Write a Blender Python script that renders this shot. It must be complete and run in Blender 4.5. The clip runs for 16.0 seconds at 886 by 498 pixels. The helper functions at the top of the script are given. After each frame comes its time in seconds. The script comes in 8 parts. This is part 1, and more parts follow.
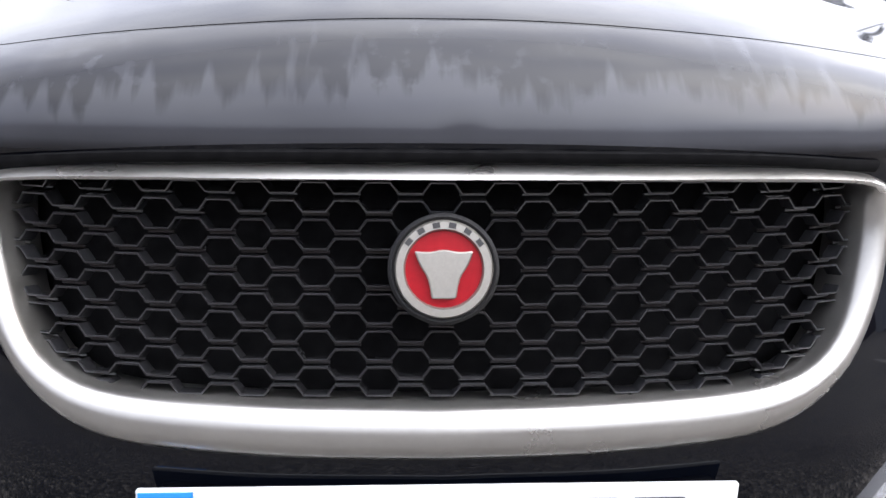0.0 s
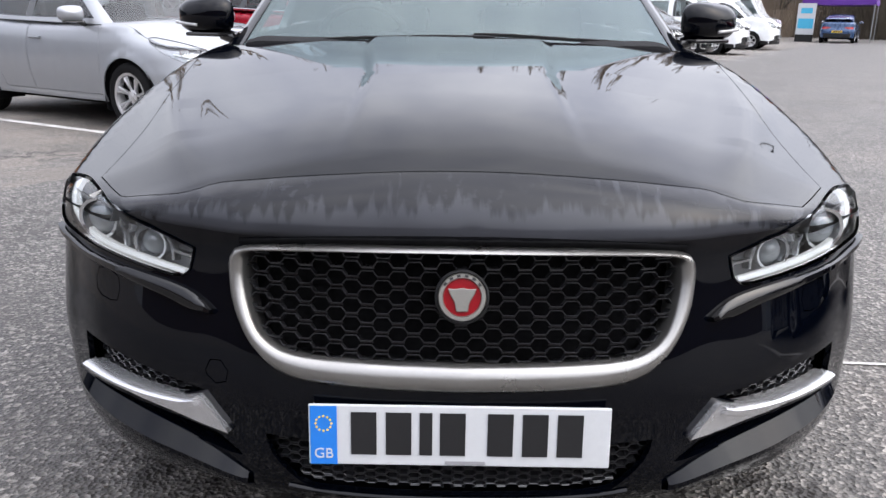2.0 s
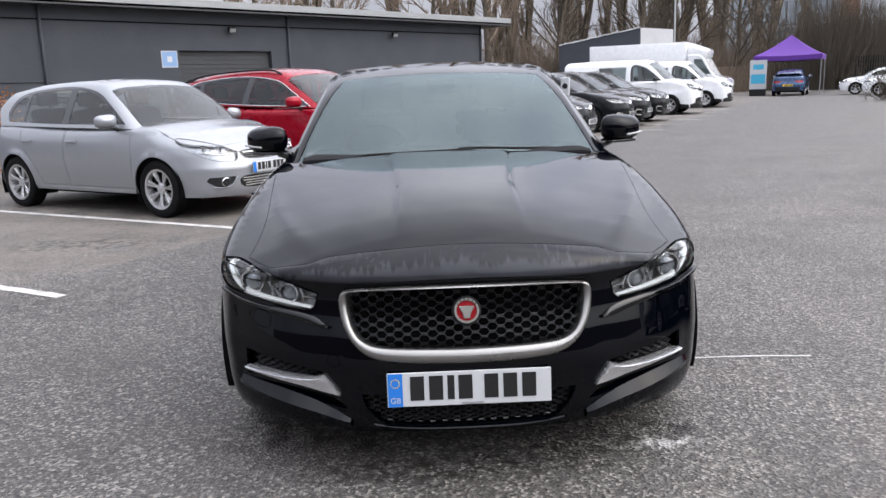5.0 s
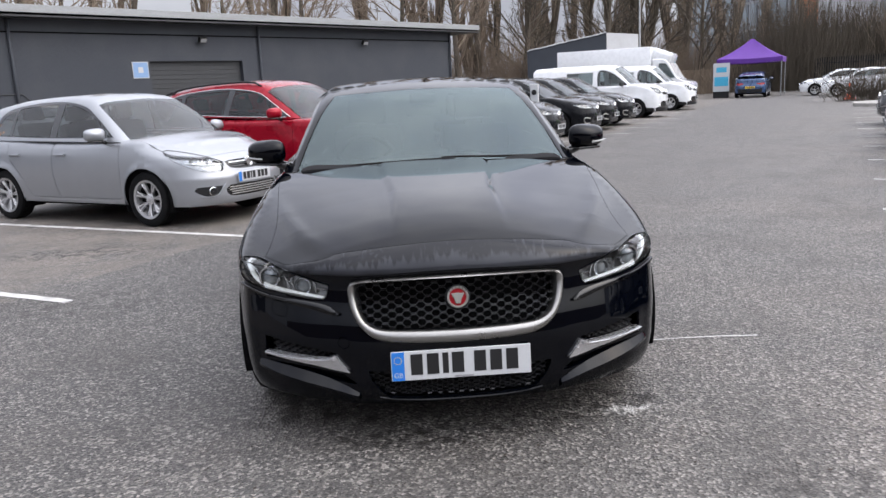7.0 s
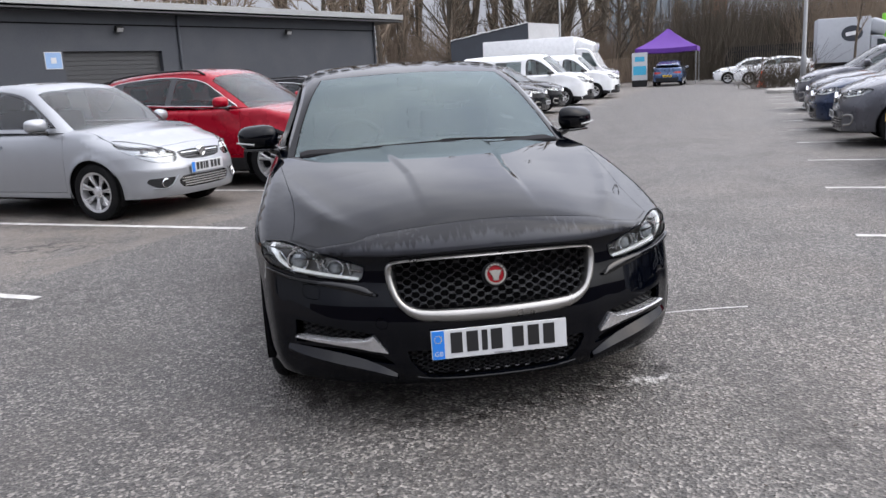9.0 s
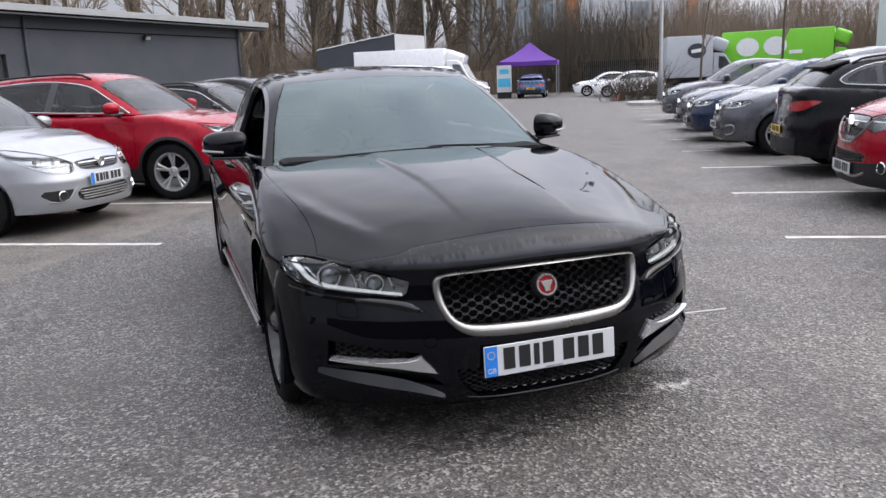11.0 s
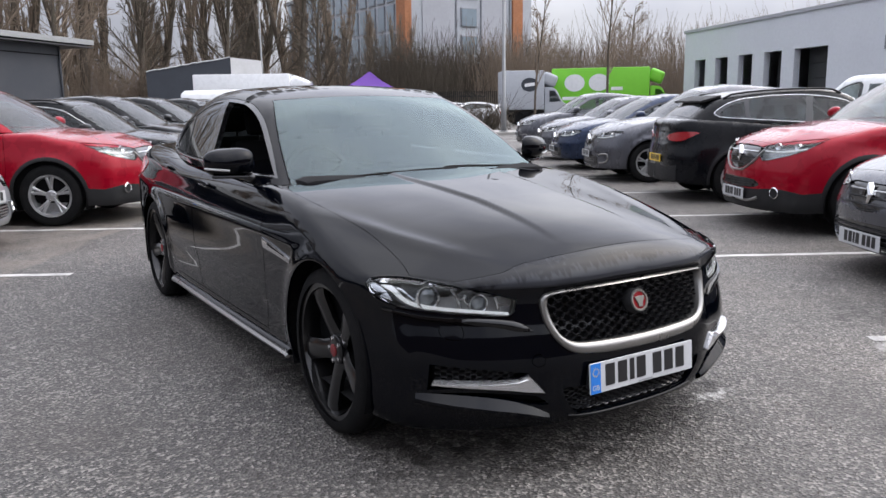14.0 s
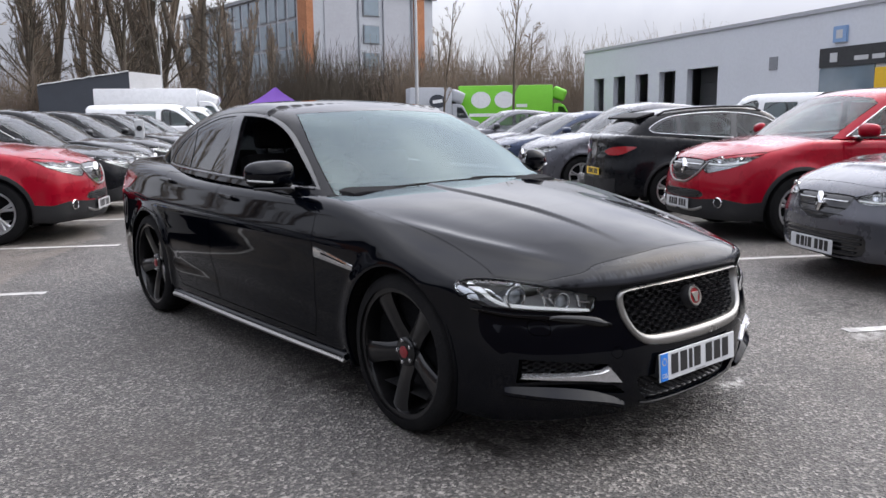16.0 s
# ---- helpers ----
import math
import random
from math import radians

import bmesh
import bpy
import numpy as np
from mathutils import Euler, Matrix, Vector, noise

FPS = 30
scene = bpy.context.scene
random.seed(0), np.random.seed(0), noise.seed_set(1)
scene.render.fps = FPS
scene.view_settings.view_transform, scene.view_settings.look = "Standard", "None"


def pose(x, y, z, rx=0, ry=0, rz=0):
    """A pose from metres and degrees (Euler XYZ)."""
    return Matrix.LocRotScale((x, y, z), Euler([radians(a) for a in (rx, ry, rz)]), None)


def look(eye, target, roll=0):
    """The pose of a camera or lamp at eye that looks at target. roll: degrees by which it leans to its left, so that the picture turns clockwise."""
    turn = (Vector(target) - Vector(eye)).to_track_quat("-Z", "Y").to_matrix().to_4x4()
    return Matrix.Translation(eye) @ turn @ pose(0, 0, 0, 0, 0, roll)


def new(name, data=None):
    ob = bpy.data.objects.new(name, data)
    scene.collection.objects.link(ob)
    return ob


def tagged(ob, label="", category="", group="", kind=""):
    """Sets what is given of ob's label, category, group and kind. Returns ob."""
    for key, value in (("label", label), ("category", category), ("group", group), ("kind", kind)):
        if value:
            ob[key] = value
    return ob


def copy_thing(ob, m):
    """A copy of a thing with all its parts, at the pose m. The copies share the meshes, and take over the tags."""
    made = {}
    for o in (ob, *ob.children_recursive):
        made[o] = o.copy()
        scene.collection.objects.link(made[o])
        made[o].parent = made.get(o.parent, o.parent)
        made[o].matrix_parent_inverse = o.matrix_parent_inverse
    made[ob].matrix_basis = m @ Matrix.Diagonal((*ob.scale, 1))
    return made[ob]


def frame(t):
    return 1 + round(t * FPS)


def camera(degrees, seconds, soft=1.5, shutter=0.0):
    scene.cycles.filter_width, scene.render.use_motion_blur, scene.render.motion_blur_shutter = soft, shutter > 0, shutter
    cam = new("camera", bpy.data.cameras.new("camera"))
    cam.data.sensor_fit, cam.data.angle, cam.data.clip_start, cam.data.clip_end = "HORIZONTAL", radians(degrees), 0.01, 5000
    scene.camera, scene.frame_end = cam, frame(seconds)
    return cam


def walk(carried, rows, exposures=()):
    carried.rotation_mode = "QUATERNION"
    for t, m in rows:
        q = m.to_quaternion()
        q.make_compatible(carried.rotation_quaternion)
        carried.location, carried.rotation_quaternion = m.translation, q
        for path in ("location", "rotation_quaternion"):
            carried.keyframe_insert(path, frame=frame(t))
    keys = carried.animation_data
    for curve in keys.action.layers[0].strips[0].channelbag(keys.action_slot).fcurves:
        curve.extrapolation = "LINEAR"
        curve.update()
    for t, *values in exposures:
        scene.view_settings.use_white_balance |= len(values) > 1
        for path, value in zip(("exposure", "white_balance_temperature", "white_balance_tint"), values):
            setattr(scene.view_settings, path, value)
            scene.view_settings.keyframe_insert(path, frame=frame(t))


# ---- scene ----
from mathutils import geometry

cam = camera(58.7, 16.0)
PATH = [
    (0, (-0.028, -0.629, 0.798), (0.057, 1.273, 0.184), 0.8),
    (0.5, (-0.04, -0.791, 0.869), (0.026, 1.106, 0.241), 0.7),
    (1, (-0.046, -0.935, 0.93), (0.004, 0.963, 0.3), 0.8),
    (1.5, (-0.051, -1.07, 0.971), (0.007, 0.836, 0.366), 0.9),
    (2, (-0.028, -1.264, 1.033), (-0.036, 0.655, 0.47), 0.8),
    (2.5, (-0.045, -1.441, 1.098), (-0.087, 0.486, 0.566), 0.7),
    (3, (-0.06, -1.629, 1.138), (-0.11, 0.308, 0.641), -0.0),
    (3.5, (-0.078, -1.861, 1.191), (-0.106, 0.087, 0.739), -0.8),
    (4, (-0.07, -2.058, 1.226), (-0.074, -0.103, 0.802), -1.5),
    (6.5, (-0.207, -2.761, 1.329), (-0.105, -0.804, 0.929), -2.3),
    (7, (-0.206, -2.822, 1.334), (-0.094, -0.865, 0.938), -2.8),
    (7.5, (-0.213, -2.852, 1.335), (-0.092, -0.895, 0.94), -3.0),
    (8, (-0.288, -2.842, 1.328), (-0.137, -0.887, 0.934), -2.8),
    (8.5, (-0.441, -2.833, 1.314), (-0.229, -0.885, 0.911), -2.9),
    (9, (-0.631, -2.798, 1.313), (-0.326, -0.868, 0.885), -3.1),
    (9.5, (-0.77, -2.74, 1.309), (-0.384, -0.828, 0.867), -2.9),
    (12, (-1.542, -2.306, 1.31), (-0.749, -0.512, 0.918), -2.0),
    (12.5, (-1.666, -2.244, 1.301), (-0.814, -0.475, 0.917), -1.8),
    (13, (-1.796, -2.129, 1.294), (-0.871, -0.397, 0.915), -1.8),
    (13.5, (-1.945, -2.044, 1.299), (-0.956, -0.346, 0.928), -1.5),
    (14, (-2.071, -2.002, 1.292), (-1.03, -0.333, 0.931), -0.8),
    (14.5, (-2.259, -1.957, 1.29), (-1.154, -0.326, 0.948), -0.3),
    (15, (-2.451, -1.909, 1.301), (-1.293, -0.311, 0.977), -0.2),
    (15.5, (-2.587, -1.863, 1.293), (-1.392, -0.291, 0.978), -0.3),
    (16, (-2.725, -1.766, 1.288), (-1.475, -0.239, 0.964), -0.6),
]
EXPOSURES = [(0.0, 1.15), (0.6, 0.9), (1.2, 0.62), (2.0, 0.36), (3.0, 0.25), (4.2, 0.15), (6.5, 0.0), (12.0, -0.03), (16.0, -0.08)]
walk(cam, [(t, look(eye, target, roll)) for t, eye, target, roll in PATH], EXPOSURES)

# ---- daylight under a bright overcast sky ----
SUN_ELEVATION, SUN_TURN = 44, 104
world = bpy.data.worlds.new("overcast_sky")
scene.world = world
world.use_nodes = True
wt = world.node_tree
wt.nodes.clear()
w_out = wt.nodes.new("ShaderNodeOutputWorld")
w_bg = wt.nodes.new("ShaderNodeBackground")
w_sky = wt.nodes.new("ShaderNodeTexSky")
w_sky.sky_type, w_sky.sun_disc = "NISHITA", False
w_sky.sun_elevation, w_sky.sun_rotation = radians(SUN_ELEVATION), radians(SUN_TURN)
w_sky.dust_density, w_sky.air_density = 3.0, 1.0
w_noise = wt.nodes.new("ShaderNodeTexNoise")
w_noise.inputs["Scale"].default_value, w_noise.inputs["Detail"].default_value = 3.2, 6.0
w_ramp = wt.nodes.new("ShaderNodeValToRGB")
w_ramp.color_ramp.elements[0].position, w_ramp.color_ramp.elements[0].color = 0.36, (6.0, 6.2, 7.2, 1)
w_ramp.color_ramp.elements[1].position, w_ramp.color_ramp.elements[1].color = 0.66, (9.1, 9.25, 9.9, 1)
w_mix = wt.nodes.new("ShaderNodeMix")
w_mix.data_type = "RGBA"
w_mix.inputs[0].default_value = 0.86
wt.links.new(w_noise.outputs["Fac"], w_ramp.inputs["Fac"])
wt.links.new(w_sky.outputs["Color"], w_mix.inputs[6])
wt.links.new(w_ramp.outputs["Color"], w_mix.inputs[7])
# an overcast sky is several times as bright overhead as at the horizon
w_co = wt.nodes.new("ShaderNodeTexCoord")
w_xyz = wt.nodes.new("ShaderNodeSeparateXYZ")
w_rise = wt.nodes.new("ShaderNodeValToRGB")
w_rise.color_ramp.elements[0].position, w_rise.color_ramp.elements[0].color = 0.10, (0.295, 0.295, 0.295, 1)
w_rise.color_ramp.elements[1].position, w_rise.color_ramp.elements[1].color = 1.0, (1, 1, 1, 1)
for at, level in ((0.25, 0.55), (0.5, 0.74), (0.78, 0.88)):
    w_rise.color_ramp.elements.new(at).color = (level, level, level, 1)
w_top = wt.nodes.new("ShaderNodeMath")
w_top.operation = "MULTIPLY"
w_top.inputs[1].default_value = 16.0
wt.links.new(w_rise.outputs["Color"], w_top.inputs[0])
w_scale = wt.nodes.new("ShaderNodeVectorMath")
w_scale.operation = "SCALE"
wt.links.new(w_co.outputs["Generated"], w_xyz.inputs[0])
wt.links.new(w_xyz.outputs[2], w_rise.inputs[0])
# and brighter round the veiled sun
w_dot = wt.nodes.new("ShaderNodeVectorMath")
w_dot.operation = "DOT_PRODUCT"
w_dot.inputs[1].default_value = (math.cos(radians(SUN_ELEVATION)) * math.sin(radians(SUN_TURN)), math.cos(radians(SUN_ELEVATION)) * math.cos(radians(SUN_TURN)), math.sin(radians(SUN_ELEVATION)))
w_glow = wt.nodes.new("ShaderNodeValToRGB")
w_glow.color_ramp.elements[0].position, w_glow.color_ramp.elements[0].color = 0.05, (0.185, 0.185, 0.19, 1)
w_glow.color_ramp.elements[1].position, w_glow.color_ramp.elements[1].color = 1.0, (0.52, 0.51, 0.49, 1)
w_glow.color_ramp.elements.new(0.70).color = (0.34, 0.335, 0.33, 1)
w_sun = wt.nodes.new("ShaderNodeVectorMath")
w_sun.operation = "MULTIPLY"
wt.links.new(w_co.outputs["Generated"], w_dot.inputs[0])
wt.links.new(w_dot.outputs["Value"], w_glow.inputs[0])
wt.links.new(w_mix.outputs[2], w_sun.inputs[0])
wt.links.new(w_glow.outputs["Color"], w_sun.inputs[1])
wt.links.new(w_sun.outputs[0], w_scale.inputs[0])
wt.links.new(w_top.outputs[0], w_scale.inputs["Scale"])
wt.links.new(w_scale.outputs[0], w_bg.inputs["Color"])
wt.links.new(w_bg.outputs["Background"], w_out.inputs["Surface"])
w_bg.inputs["Strength"].default_value = 0.085

sun_data = bpy.data.lights.new("sun", "SUN")
sun_data.energy, sun_data.angle, sun_data.color = 0.4, radians(50), (1.0, 0.96, 0.9)
sun = new("sun", sun_data)
sun.rotation_euler = (radians(90 - SUN_ELEVATION), 0, radians(180 - SUN_TURN))


# ---- materials ----
def pbr(name, colour, rough=0.5, metal=0.0, coat=0.0, grain=0.0, scale=40.0, stain=0.0, stain_scale=2.5, stain_colour=None, bump=0.0,
        bump_scale=None, spec=0.5, random_tone=0.0, stretch=(1, 1, 1), rough_var=0.0, emit=None):
    """A surface with colour grain, larger stains and fine relief, at real-world size."""
    mat = bpy.data.materials.new(name)
    mat.use_nodes = True
    nt = mat.node_tree
    nd, ln = nt.nodes, nt.links
    b = nd["Principled BSDF"]
    b.inputs["Roughness"].default_value, b.inputs["Metallic"].default_value = rough, metal
    b.inputs["Coat Weight"].default_value, b.inputs["Coat Roughness"].default_value = coat, 0.03
    b.inputs["Specular IOR Level"].default_value = spec
    b.inputs["Base Color"].default_value = (*colour, 1)
    co = nd.new("ShaderNodeTexCoord")
    mp = nd.new("ShaderNodeMapping")
    mp.inputs["Scale"].default_value = stretch
    ln.new(co.outputs["Object"], mp.inputs["Vector"])
    last = None

    def mixed(fac, amount, second):
        nonlocal last
        mx = nd.new("ShaderNodeMix")
        mx.data_type = "RGBA"
        mu = nd.new("ShaderNodeMath")
        mu.operation = "MULTIPLY"
        mu.inputs[1].default_value = amount
        ln.new(fac, mu.inputs[0])
        ln.new(mu.outputs[0], mx.inputs[0])
        if last is None:
            mx.inputs[6].default_value = (*colour, 1)
        else:
            ln.new(last, mx.inputs[6])
        mx.inputs[7].default_value = (*second, 1)
        last = mx.outputs[2]

    def noise_of(sc, detail=4.0, lo=0.4, hi=0.65):
        n = nd.new("ShaderNodeTexNoise")
        n.inputs["Scale"].default_value, n.inputs["Detail"].default_value = sc, detail
        ln.new(mp.outputs["Vector"], n.inputs["Vector"])
        r = nd.new("ShaderNodeMapRange")
        r.inputs[1].default_value, r.inputs[2].default_value = lo, hi
        ln.new(n.outputs["Fac"], r.inputs[0])
        return r.outputs[0]
    if grain:
        mixed(noise_of(scale), grain, tuple(c * 0.45 for c in colour))
        mixed(noise_of(scale * 2.3), grain * 0.7, tuple(min(1, c * 1.6 + 0.01) for c in colour))
    if stain:
        mixed(noise_of(stain_scale, 6.0, 0.45, 0.75), stain, stain_colour or tuple(c * 0.5 for c in colour))
    if random_tone:
        ob = nd.new("ShaderNodeObjectInfo")
        mixed(ob.outputs["Random"], random_tone, tuple(c * 0.5 for c in colour))
    if last is not None:
        ln.new(last, b.inputs["Base Color"])
    if rough_var:
        r = noise_of(stain_scale * 1.7, 5.0, 0.3, 0.8)
        m2 = nd.new("ShaderNodeMapRange")
        m2.inputs[3].default_value, m2.inputs[4].default_value = max(0, rough - rough_var), min(1, rough + rough_var)
        ln.new(r, m2.inputs[0])
        ln.new(m2.outputs[0], b.inputs["Roughness"])
    if bump:
        bp = nd.new("ShaderNodeBump")
        bp.inputs["Strength"].default_value, bp.inputs["Distance"].default_value = min(1.0, bump), 0.01
        ln.new(noise_of(bump_scale or scale, 3.0, 0.2, 0.8), bp.inputs["Height"])
        ln.new(bp.outputs["Normal"], b.inputs["Normal"])
    if emit:
        b.inputs["Emission Color"].default_value, b.inputs["Emission Strength"].default_value = (*emit[0], 1), emit[1]
    return mat


def glass(name, tint, gloss=0.02, ior=1.5, film=0.0, sheen=(1, 1, 1)):
    """Thin glass: tinted, with a mirror reflection that grows towards grazing; film: a dusty, dull share."""
    mat = bpy.data.materials.new(name)
    mat.use_nodes = True
    nt = mat.node_tree
    nd, ln = nt.nodes, nt.links
    nd.remove(nd["Principled BSDF"])
    out = nd["Material Output"]
    tr, gl, fr, mx = (nd.new("ShaderNode" + k) for k in ("BsdfTransparent", "BsdfGlossy", "Fresnel", "MixShader"))
    tr.inputs["Color"].default_value = (*tint, 1)
    gl.inputs["Roughness"].default_value = gloss
    gl.inputs["Color"].default_value = (*sheen, 1)
    fr.inputs["IOR"].default_value = ior
    ln.new(fr.outputs[0], mx.inputs[0])
    ln.new(tr.outputs[0], mx.inputs[1])
    ln.new(gl.outputs[0], mx.inputs[2])
    last = mx.outputs[0]
    if film:
        df, m2, n, r = (nd.new("ShaderNode" + k) for k in ("BsdfDiffuse", "MixShader", "TexNoise", "MapRange"))
        df.inputs["Color"].default_value = (0.42, 0.42, 0.4, 1)
        n.inputs["Scale"].default_value = 7.0
        r.inputs[3].default_value, r.inputs[4].default_value = 0.3 * film, 1.4 * film
        ln.new(n.outputs["Fac"], r.inputs[0])
        ln.new(r.outputs[0], m2.inputs[0])
        ln.new(last, m2.inputs[1])
        ln.new(df.outputs[0], m2.inputs[2])
        last = m2.outputs[0]
    ln.new(last, out.inputs["Surface"])
    return mat


def paint(name, colour, metal=0.0, rough=0.35, dust=0.12):
    """Car paint under clear lacquer, with a thin film of road dust."""
    return pbr(name, colour, rough, metal, coat=1.0, grain=0.06, scale=300, stain=dust, stain_scale=3.5, stain_colour=(0.16, 0.155, 0.15), rough_var=0.08)


BLACK_PAINT = pbr("black_paint", (0.0004, 0.0008, 0.0022), 0.3, 0.0, coat=1.0, grain=0.03, scale=300, stain=0.008, stain_scale=3.5, stain_colour=(0.14, 0.135, 0.13), spec=0.0)


def deep_gloss(mat, facing, ior=1.6, lo=0.42, hi=0.85, full=1.0):
    """Lacquer whose mirror share falls off quickly when seen straight on."""
    nd, ln = mat.node_tree.nodes, mat.node_tree.links
    lw, r = nd.new("ShaderNodeLayerWeight"), nd.new("ShaderNodeMapRange")
    lw.inputs["Blend"].default_value = 0.5
    r.inputs[1].default_value, r.inputs[2].default_value, r.inputs[3].default_value, r.inputs[4].default_value = lo, hi, facing, full
    ln.new(lw.outputs["Facing"], r.inputs[0])
    b = nd["Principled BSDF"]
    ln.new(r.outputs[0], b.inputs["Coat Weight"])
    b.inputs["Coat IOR"].default_value = ior


deep_gloss(BLACK_PAINT, 0.38, 1.6, 0.54, 0.74, 1.0)
LEDGE_PAINT = pbr("black_paint_ledges", (0.001, 0.001, 0.0015), 0.3, coat=1.0, spec=0.0, stain=0.02, stain_colour=(0.1, 0.1, 0.1))
deep_gloss(LEDGE_PAINT, 0.36, 2.0)
SILVER_PAINT = paint("silver_paint", (0.285, 0.296, 0.315), 0.5, 0.42, 0.04)
RED_PAINT = paint("red_paint", (0.25, 0.0015, 0.012), 0.2, 0.3, 0.02)
GREY_PAINT = paint("grey_paint", (0.085, 0.087, 0.10), 0.6, 0.3, 0.1)
DARK_GREY_PAINT = paint("dark_grey_paint", (0.004, 0.0045, 0.006), 0.1, 0.3, 0.015)
BLUE_PAINT = paint("dark_blue_paint", (0.02, 0.03, 0.06), 0.5, 0.3, 0.1)
MID_BLUE_PAINT = paint("mid_blue_paint", (0.035, 0.075, 0.17), 0.4, 0.3, 0.1)
for _m in (RED_PAINT, DARK_GREY_PAINT, BLUE_PAINT, GREY_PAINT):
    deep_gloss(_m, 0.15 if _m == DARK_GREY_PAINT else 0.3, 1.6)
for _m in (RED_PAINT, DARK_GREY_PAINT, BLUE_PAINT):
    _m.node_tree.nodes["Principled BSDF"].inputs["Specular IOR Level"].default_value = 0.08
WHITE_PAINT = paint("white_paint", (0.72, 0.73, 0.74), 0.0, 0.3, 0.06)
GLOSS_BLACK = pbr("gloss_black_plastic", (0.006, 0.006, 0.007), 0.12, coat=0.6, stain=0.1, stain_colour=(0.05, 0.05, 0.05))
CAP_RED = pbr("wheel_cap_red", (0.22, 0.02, 0.025), 0.35, 0.3, coat=0.4, grain=0.4, scale=160)
TRIM = pbr("dark_plastic_trim", (0.014, 0.014, 0.015), 0.55, grain=0.25, scale=160, stain=0.25, stain_colour=(0.04, 0.039, 0.037), bump=0.15, bump_scale=500, spec=0.22)
LINER = pbr("black_liner", (0.004, 0.004, 0.0045), 0.85, grain=0.3, scale=30, spec=0.05)
RUBBER = pbr("tyre_rubber", (0.006, 0.006, 0.0065), 0.8, grain=0.3, scale=60, stain=0.3, stain_scale=9, stain_colour=(0.022, 0.021, 0.020), bump=0.2, bump_scale=120, spec=0.12)
SATIN = pbr("satin_metal", (0.285, 0.278, 0.266), 0.33, 0.92, grain=0.06, scale=90, stain=0.18, stain_scale=6, stain_colour=(0.36, 0.35, 0.33), rough_var=0.08)
BLADE = pbr("bright_blade_metal", (0.66, 0.66, 0.67), 0.24, 0.85, grain=0.06, scale=90, stain=0.15, stain_scale=6, stain_colour=(0.4, 0.4, 0.4), rough_var=0.1)
CHROME = pbr("chrome", (0.78, 0.78, 0.78), 0.09, 1.0, stain=0.12, stain_scale=12, stain_colour=(0.3, 0.3, 0.3))
ALLOY = pbr("alloy_wheel", (0.55, 0.55, 0.56), 0.36, 0.8, grain=0.1, scale=60, stain=0.35, stain_scale=8, stain_colour=(0.2, 0.18, 0.16))
BLACK_ALLOY = pbr("black_alloy_wheel", (0.003, 0.003, 0.0035), 0.3, coat=0.8, stain=0.2, stain_scale=8, stain_colour=(0.03, 0.028, 0.026), spec=0.1)
deep_gloss(BLACK_ALLOY, 0.6, 1.6)
WINDSCREEN = glass("windscreen_glass", (0.36, 0.45, 0.45), 0.015, 1.64, 0.022, (0.82, 0.98, 1.0))
SIDE_GLASS = glass("side_glass", (0.19, 0.21, 0.21), 0.01, 1.75, 0.06)
LENS = glass("lamp_lens", (0.93, 0.95, 0.96), 0.01, 1.45, 0.02)
LAMP_INSIDE = pbr("lamp_reflector", (0.62, 0.63, 0.65), 0.16, 0.9, grain=0.15, scale=70)
LAMP_BOWL = pbr("lamp_bowl", (0.36, 0.365, 0.375), 0.22, 0.7, grain=0.1, scale=80)
LAMP_DARK = pbr("lamp_bezel", (0.34, 0.347, 0.36), 0.3, 0.4, grain=0.1, scale=80)
DRL = pbr("day_light_guide", (0.78, 0.80, 0.82), 0.2, coat=0.5, grain=0.1, scale=150, emit=((1, 1, 1), 0.3))
REPEATER = pbr("clear_repeater", (0.35, 0.35, 0.35), 0.15, coat=0.8, grain=0.2, scale=100)
RED_LENS = pbr("red_lamp_lens", (0.28, 0.008, 0.012), 0.12, coat=1.0, grain=0.3, scale=90)
AMBER = pbr("amber_lens", (0.6, 0.2, 0.02), 0.2, coat=0.6, grain=0.2, scale=90)
SEAT = pbr("dark_seat_cloth", (0.012, 0.012, 0.013), 0.8, grain=0.3, scale=90, bump=0.2, spec=0.1)
PLATE_WHITE = pbr("plate_white", (0.49, 0.50, 0.51), 0.35, grain=0.04, scale=60, stain=0.1, stain_scale=8)
PLATE_YELLOW = pbr("plate_yellow", (0.80, 0.52, 0.03), 0.35, grain=0.05, scale=60, stain=0.1)
PLATE_BLUE = pbr("plate_blue", (0.012, 0.16, 0.56), 0.4, grain=0.05, scale=60)
INK = pbr("plate_black", (0.008, 0.008, 0.009), 0.45, grain=0.1, scale=60)
GREY_INK = pbr("plate_small_print", (0.25, 0.25, 0.26), 0.5, grain=0.1, scale=60)
BADGE_RED = pbr("badge_red_enamel", (0.19, 0.002, 0.006), 0.45, coat=0.0, spec=0.15, grain=0.15, scale=120)
NET = pbr("grille_net_plastic", (0.014, 0.0142, 0.016), 0.3, coat=0.3, grain=0.2, scale=120, stain=0.06, stain_scale=9, stain_colour=(0.05, 0.05, 0.05), spec=0.1)
deep_gloss(NET, 0.5, 2.0)
LENS_DEEP = pbr("projector_glass", (0.26, 0.28, 0.30), 0.05, coat=1.0, spec=0.9, grain=0.1, scale=60)
SATIN_LIGHT = pbr("badge_satin", (0.23, 0.22, 0.20), 0.35, 0.75, grain=0.1, scale=200)

